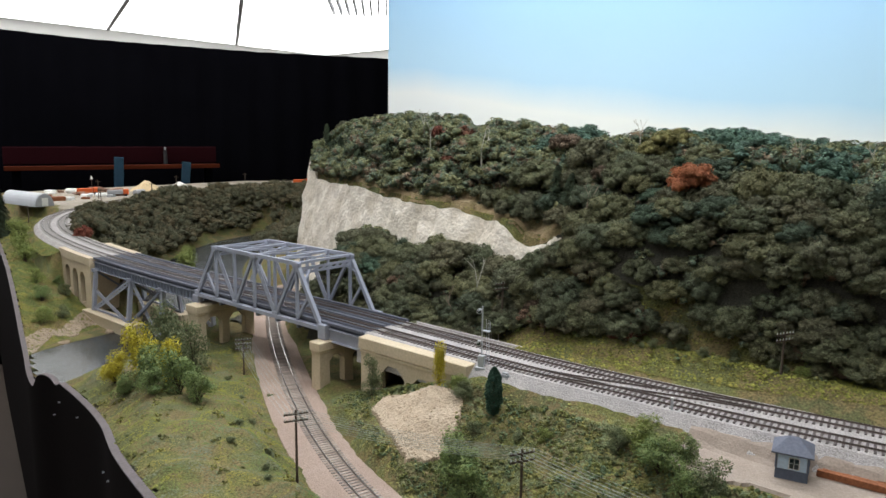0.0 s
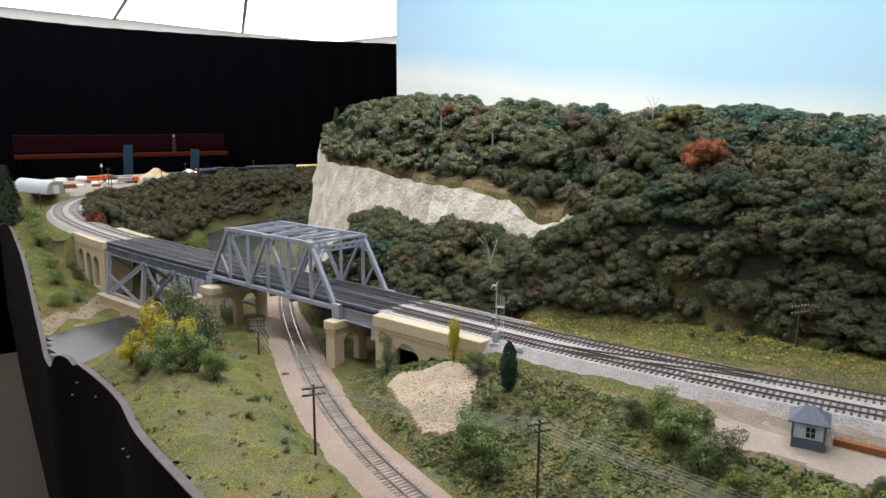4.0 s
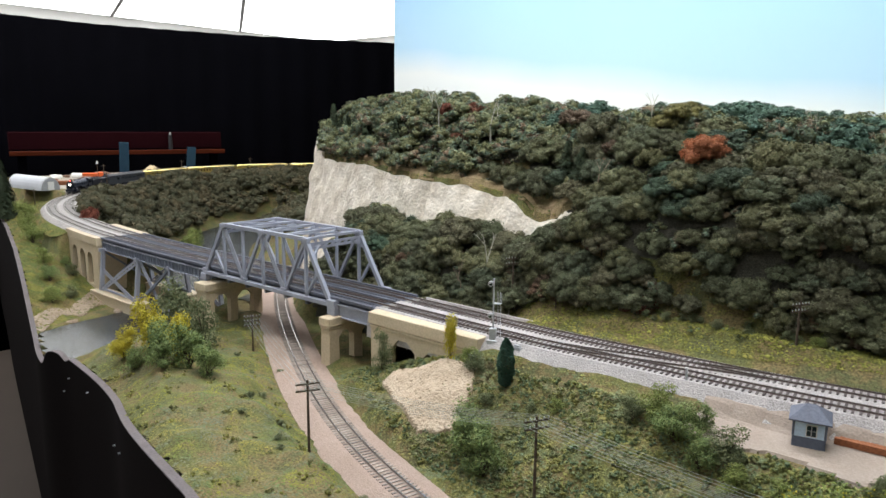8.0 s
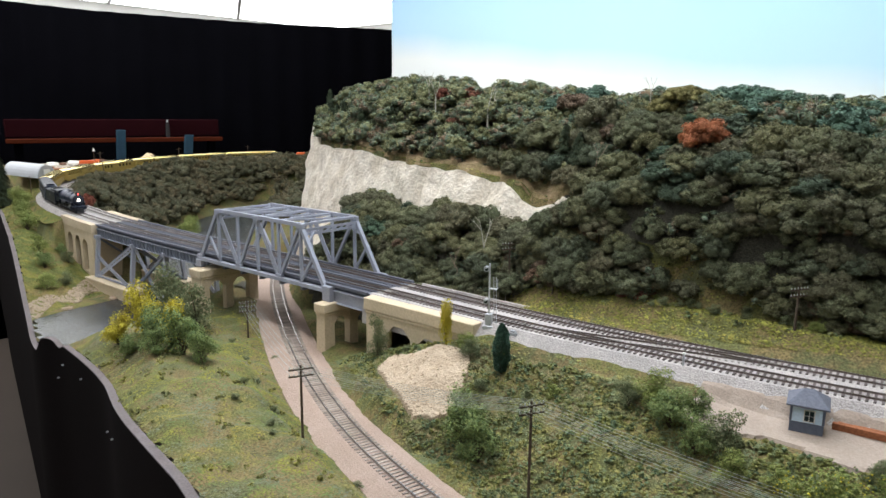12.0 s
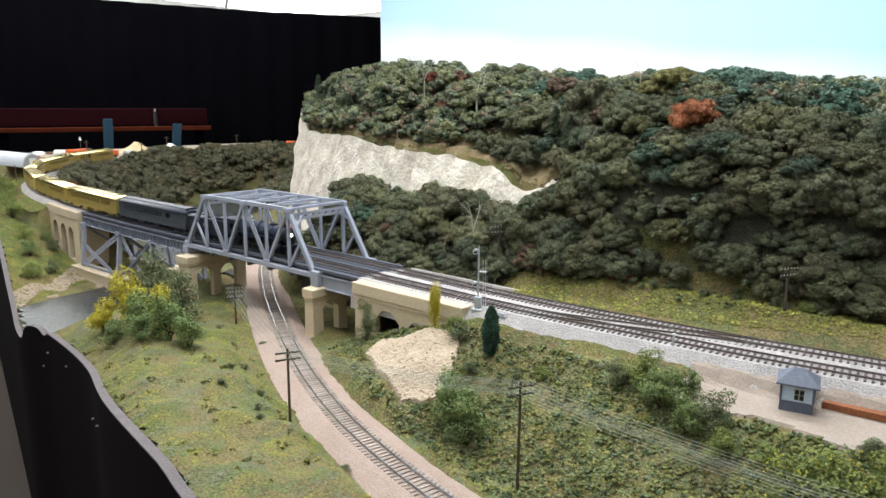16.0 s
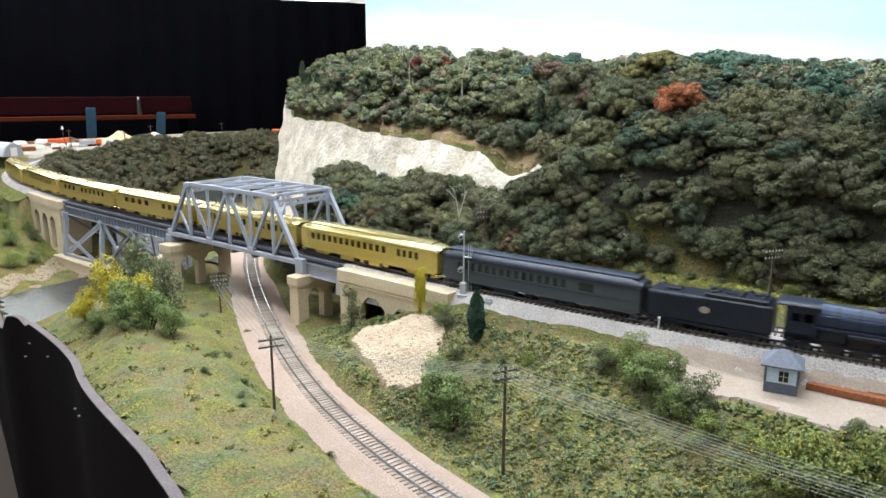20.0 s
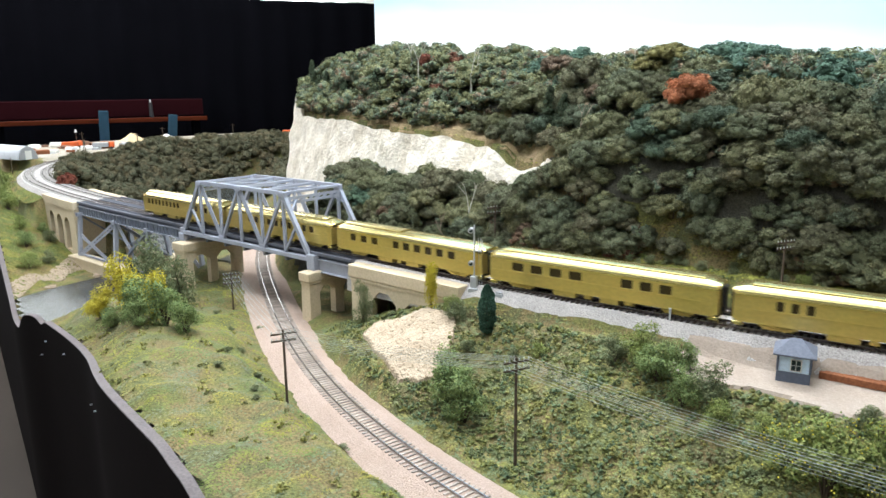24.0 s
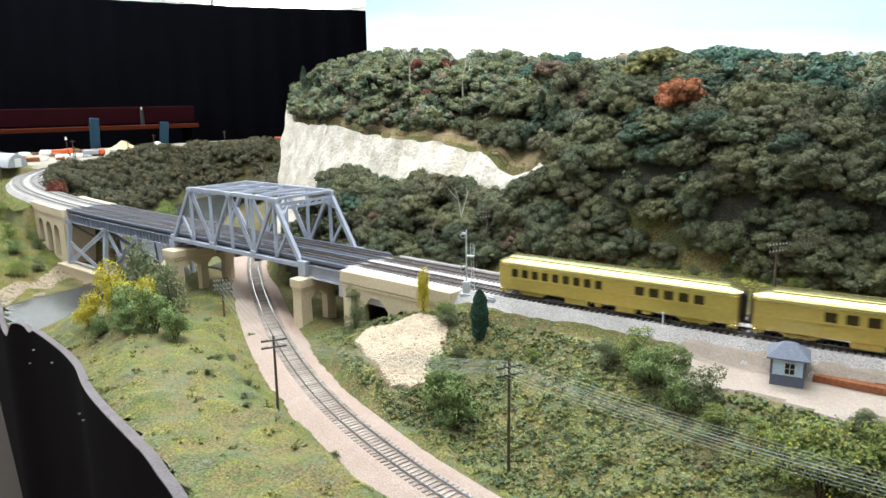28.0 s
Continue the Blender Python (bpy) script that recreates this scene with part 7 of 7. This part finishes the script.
def signal():
    x, y, z = 0.312, 0.003, -0.009
    s = thing("signal_mast", "silver railway signal mast with ladder and two round heads", "signal", pose(x, y, z, 0, 0, 20))
    part("base", box(-0.007, 0.007, -0.006, 0.006, -0.002, 0.003, 0.0006), M_SILVER, s)
    part("relay_case", box(-0.0042, 0.0042, -0.004, 0.004, 0.003, 0.018, 0.0006), M_SILVER, s)
    part("mast", rod(bmesh.new(), (0, 0, 0.016), (0, 0, 0.083), 0.0011, 8), M_SILVER, s)
    for zz in (0.076, 0.034):
        h = part("signal_head", rod(rod(bmesh.new(), (-0.0038, 0.0016, zz), (-0.0038, -0.0022, zz), 0.0036, 16), (-0.0038, 0, zz), (0, 0, zz), 0.0010, 6), M_SILVER, s)
        part("lens", rod(bmesh.new(), (-0.0038, -0.0022, zz), (-0.0038, -0.0028, zz), 0.0024, 14), M_LENS, h, "dark lens")
        part("hood", rod(bmesh.new(), (-0.0038, -0.0022, zz + 0.0022), (-0.0038, -0.0050, zz + 0.0022), 0.0016, 8), M_SILVER, h)
    for u in (0.0062, 0.0094):
        part("ladder_rail", rod(bmesh.new(), (u, 0.003, 0.0), (u - 0.001, 0.001, 0.066), 0.0004, 5), M_SILVER, s)
    for k in range(10):
        zz = 0.006 + 0.006 * k
        part("rung", rod(bmesh.new(), (0.0060, 0.0026, zz), (0.0093, 0.0026, zz), 0.0003, 5), M_SILVER, s)
    part("platform", box(0.0, 0.010, -0.002, 0.005, 0.0500, 0.0508), M_SILVER, s)
    part("platform_rail", rod(bmesh.new(), (0.0095, 0.004, 0.0505), (0.0095, 0.004, 0.063), 0.0004, 5), M_SILVER, s)
    m = thing("switch_machine", "small grey switch machine beside the turnout", "switch", pose(0.352, 0.000, -0.0065))
    part("case", box(-0.004, 0.004, -0.002, 0.002, 0, 0.0025, 0.0005), M_GREY_PAINT, m)
    part("plate", box(-0.006, 0.006, -0.003, 0.003, -0.004, 0.0, 0.0003), M_GREY_PAINT, m)
    p = thing("marker_post", "thin pale concrete marker post in the ballast", "post", pose(0.559, 0.020, float(ground(0.559, 0.020)) - 0.001))
    part("post", box(-0.0010, 0.0010, -0.0010, 0.0010, -0.004, 0.0235), M_SILVER, p)
    part("cap", box(-0.0015, 0.0015, -0.0015, 0.0015, 0.0235, 0.0250), M_WHITE, p)
    w = thing("trackside_marker", "small white rounded trackside marker post", "post", pose(0.545, 0.143, -0.0200, 6, 0, 30) @ Matrix.Scale(1.15, 4))
    part("body", rod(bmesh.new(), (0, 0, -0.008), (0, 0, 0.0195), 0.0032, 10, 0.0028), M_WHITE, w)
    part("head", rod(bmesh.new(), (0, 0, 0.0195), (0, 0, 0.0240), 0.0022, 10, 0.0012), M_WHITE, w)
    part("foot", box(-0.0050, 0.0050, -0.0025, 0.0025, -0.004, 0.0020), M_WHITE, w)


signal()


# ---- hut and timber ----
def hut():
    x, y = 0.688, -0.003
    z = -0.0275
    h = thing("trackside_hut", "pale blue and slate trackside hut with hipped roof", "hut", pose(x, y, z, 0, 0, 12))
    a, b = 0.0135, 0.0125
    for nm, box6 in (("wall", (-a, a, -b, -b + 0.0015)), ("wall", (-a, a, b - 0.0015, b)), ("wall", (-a, -a + 0.0015, -b + 0.0015, b - 0.0015)), ("wall", (a - 0.0015, a, -b + 0.0015, b - 0.0015))):
        w = part(nm, box(*box6, 0.0, 0.027), M_SHED, h)
    part("skirt", box(-a - 0.0006, a + 0.0006, -b - 0.0006, b + 0.0006, -0.003, 0.0105), M_SHED_LOW, h, "dark slate lower boarding")
    for k in range(8):
        u = -a + 0.002 + k * (2 * a - 0.004) / 7
        part("batten", box(u - 0.0003, u + 0.0003, -b - 0.0004, -b, 0.0105, 0.0265), M_SHED, h)
    for sx in (-1, 1):
        for sy in (-1, 1):
            part("corner_board", box(sx * a - 0.001, sx * a + 0.001, sy * b - 0.001, sy * b + 0.001, 0.011, 0.0268), M_SHED_LOW, h)
    bm = bmesh.new()
    e = 0.0180
    low = [bm.verts.new((sx * e, sy * e, 0.0265)) for sx, sy in ((-1, -1), (1, -1), (1, 1), (-1, 1))]
    mid = [bm.verts.new((sx * e, sy * e, 0.0280)) for sx, sy in ((-1, -1), (1, -1), (1, 1), (-1, 1))]
    r0, r1 = bm.verts.new((-0.004, 0, 0.0395)), bm.verts.new((0.004, 0, 0.0395))
    bm.faces.new(low)
    for i in range(4):
        bm.faces.new((low[i], low[(i + 1) % 4], mid[(i + 1) % 4], mid[i]))
    bm.faces.new((mid[0], mid[1], r1, r0)), bm.faces.new((mid[2], mid[3], r0, r1)), bm.faces.new((mid[1], mid[2], r1)), bm.faces.new((mid[3], mid[0], r0))
    bmesh.ops.recalc_face_normals(bm, faces=bm.faces)
    part("roof", bm, M_SHED_ROOF, h)
    for ry, ang in ((-b - 0.001, 0), ):
        w = part("window", box(-0.0030, 0.0065, ry, ry + 0.0008, 0.0118, 0.0235), M_WHITE, h, "white four-pane window")
        for i in range(2):
            for j in range(2):
                part("pane", box(-0.0022 + i * 0.0042, 0.0014 + i * 0.0042, ry - 0.0006, ry, 0.0128 + j * 0.0053, 0.0174 + j * 0.0051), M_GLASS, w)
    w = part("window", box(a, a + 0.0010, -0.005, 0.005, 0.0125, 0.0235), M_WHITE, h)
    part("pane", box(a + 0.0010, a + 0.0014, -0.0038, 0.0038, 0.0138, 0.0222), M_GLASS, w)


hut()


def planks():
    for x0, x1, y, w, n in ((0.612, 0.672, 0.020, 0.009, 2), (0.708, 0.86, 0.029, 0.030, 6)):
        d = thing("timber_crossing", "rust-brown planks laid along the ballast", "planks", pose((x0 + x1) / 2, y, -0.0225, 0, 0, 4))
        h = (x1 - x0) / 2
        for k in range(n):
            v = -w / 2 + w * (k + 0.5) / n
            j = RND.uniform(-0.003, 0.003)
            part("plank", box(-h + j, h + j, v - w / n * 0.46, v + w / n * 0.46, -0.004, 0.0022 + RND.uniform(0, 0.0006), 0.0004), M_RUST, d)


planks()


# ---- yard beyond the curve ----
def quonset():
    q = thing("arched_shed", "white arched metal shed in the far yard", "shed", pose(-2.18, 0.42, -0.014, 0, 0, 186))
    out = [(0.038 * math.cos(math.pi * k / 12), 0.052 * math.sin(math.pi * k / 12)) for k in range(13)]
    bm = loft([(0.0, out), (0.27, out)])
    part("roof", bm, M_SHED_PALE, q)
    inn = [(0.036 * math.cos(math.pi * k / 12), 0.049 * math.sin(math.pi * k / 12)) for k in range(13)]
    part("end_wall", loft([(-0.004, inn), (0.0, inn)]), M_GREY_PAINT, q, "grey metal end wall")
    part("door", box(-0.006, -0.004, -0.012, 0.012, 0.0, 0.034), M_WHITE, q)


quonset()


def pile(x, y, r, h, material, label):
    bm = bmesh.new()
    bmesh.ops.create_cone(bm, cap_ends=True, segments=28, radius1=r, radius2=r * 0.12, depth=h, matrix=Matrix.Translation((0, 0, h / 2)))
    bmesh.ops.subdivide_edges(bm, edges=bm.edges[:], cuts=3, use_grid_fill=True)
    for v in bm.verts:
        if v.co.z > 0.001:
            v.co += Vector((0, 0, h * 0.18)) * noise.noise(v.co * 60 + Vector((x, y, 0)))
            v.co.xy *= 1 + 0.12 * noise.noise(v.co * 40)
    tagged(part("stockpile", bm, material, m=pose(x, y, float(ground(x, y)) - 0.002)), label, "pile")


pile(-2.62, 1.07, 0.085, 0.052, M_PILE_TAN, "heap of tan sand in the far yard")
pile(-2.62, 1.25, 0.075, 0.038, M_PILE_WHITE, "heap of white stone in the far yard")


def truck(x, y, yaw, cab, bed, label):
    t = thing("model_truck", label, "truck", pose(x, y, float(ground(x, y)), 0, 0, yaw))
    part("cab", box(0.022, 0.045, -0.013, 0.013, 0.008, 0.034, 0.004), cab, t)
    part("bed", box(-0.045, 0.020, -0.014, 0.014, 0.010, 0.030, 0.002), bed, t)
    part("windscreen", box(0.0445, 0.0455, -0.010, 0.010, 0.021, 0.031), M_GLASS, t)
    for u in (-0.033, -0.018, 0.032):
        for sg in (-1, 1):
            part("wheel", rod(bmesh.new(), (u, sg * 0.010, 0.006), (u, sg * 0.014, 0.006), 0.006, 14), M_DARK, t)


truck(-2.60, 0.77, 70, M_ORANGE, M_ORANGE, "orange tipper truck in the far yard")
truck(-2.42, 0.83, 60, M_ORANGE, M_GREY_PAINT, "grey and orange truck in the far yard")
truck(-2.47, 1.93, 40, M_ORANGE, M_ORANGE, "orange truck far along the yard")


def yard_clutter():
    rnd = random.Random(17)
    for k in range(30):
        u = rnd.random()
        x, y = -2.36 - 0.4 * rnd.random(), 0.50 + 0.45 * u
        if MIDDLE.near(np.array(x), np.array(y))[0] < 0.09:
            continue
        s = rnd.uniform(0.008, 0.020)
        m = rnd.choice((M_BROWN, M_GREY_PAINT, M_WHITE, M_BROWN, M_RUST))
        if k % 3 == 0:
            bm = rod(bmesh.new(), (-s * 1.4, 0, s * 0.7), (s * 1.4, 0, s * 0.7), s * 0.7, 12)
        else:
            bm = box(-s * rnd.uniform(0.8, 2.0), s * 1.2, -s, s, 0, s * rnd.uniform(0.7, 1.5), s * 0.12)
        c = part("yard_crate" if k % 3 else "yard_tank", bm, m, m=pose(x, y, float(ground(x, y)) - 0.001, 0, 0, rnd.uniform(0, 180)))
        tagged(c, "small weathered crate in the far yard" if k % 3 else "small weathered tank in the far yard", "crate" if k % 3 else "tank", "yard clutter")
    g = part("far_shed", box(-0.045, 0.045, -0.03, 0.03, 0, 0.045, 0.004), M_GREY_PAINT, m=pose(-2.42, 2.02, -0.016, 0, 0, 35))
    tagged(g, "small grey box shed far along the yard", "shed")
    for x, y in ((-1.86, 0.50), (-2.10, 0.33), (-2.33, 0.70), (-2.42, 1.12), (-2.40, 1.5), (-2.05, 0.80)):
        z = float(ground(x, y))
        p = thing("yard_pole", "thin dark pole beside the curve", "pole", pose(x, y, z, 0, 0, 40), "yard poles")
        part("post", rod(bmesh.new(), (0, 0, -0.01), (0, 0, 0.085), 0.0016, 6), M_POLE, p)
        part("crossarm", box(-0.012, 0.012, -0.001, 0.001, 0.077, 0.079), M_POLE, p)
    for x, y in ((-2.58, 0.42), (-2.62, 0.80)):
        p = thing("yard_lamp", "small yard lamp on a thin post", "lamp post", pose(x, y, float(ground(x, y))))
        part("post", rod(bmesh.new(), (0, 0, -0.01), (0, 0, 0.075), 0.0015, 6), M_POLE, p)
        part("lamp_head", rod(bmesh.new(), (0, 0, 0.070), (0, 0, 0.085), 0.006, 10, 0.002), M_WHITE, p)


yard_clutter()


def bench():
    """Maroon bench in the dark beyond the yard, two teal cloths hung over it."""
    a, b = Vector((-3.34, 0.665, 0)), Vector((-3.02, 1.72, 0))
    m = Matrix.Translation((a + b) / 2) @ Matrix.Rotation(math.atan2(b.y - a.y, b.x - a.x), 4, "Z")
    n = (b - a).length / 2
    t = thing("bench", "long maroon bench with an orange front edge in the dark", "bench", m)
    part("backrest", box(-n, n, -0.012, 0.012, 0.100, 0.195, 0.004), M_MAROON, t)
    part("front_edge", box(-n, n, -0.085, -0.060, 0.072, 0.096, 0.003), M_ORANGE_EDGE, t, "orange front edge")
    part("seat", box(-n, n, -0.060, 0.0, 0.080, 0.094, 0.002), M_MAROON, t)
    for u in (-0.9, 0.0, 0.9):
        part("leg", box(u * n - 0.02, u * n + 0.02, -0.05, -0.01, FLOOR_Z, 0.080), M_DRAPE, t)
    for k, u in enumerate((-0.02, 0.63)):
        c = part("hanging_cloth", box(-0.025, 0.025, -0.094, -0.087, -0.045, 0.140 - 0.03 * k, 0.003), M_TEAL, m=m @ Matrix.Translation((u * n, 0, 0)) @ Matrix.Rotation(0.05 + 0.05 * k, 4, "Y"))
        tagged(c, "teal cloth hanging over the bench", "cloth", "cloths")
    j = thing("bottle", "small dark bottle with a white cap on the bench", "bottle", m @ Matrix.Translation((0.46 * n, -0.035, 0.094)))
    part("body", rod(bmesh.new(), (0, 0, 0), (0, 0, 0.085), 0.012, 12, 0.009), M_DARK, j)
    part("cap", rod(bmesh.new(), (0, 0, 0.085), (0, 0, 0.100), 0.0045, 10), M_SILVER, j)


bench()

motions()
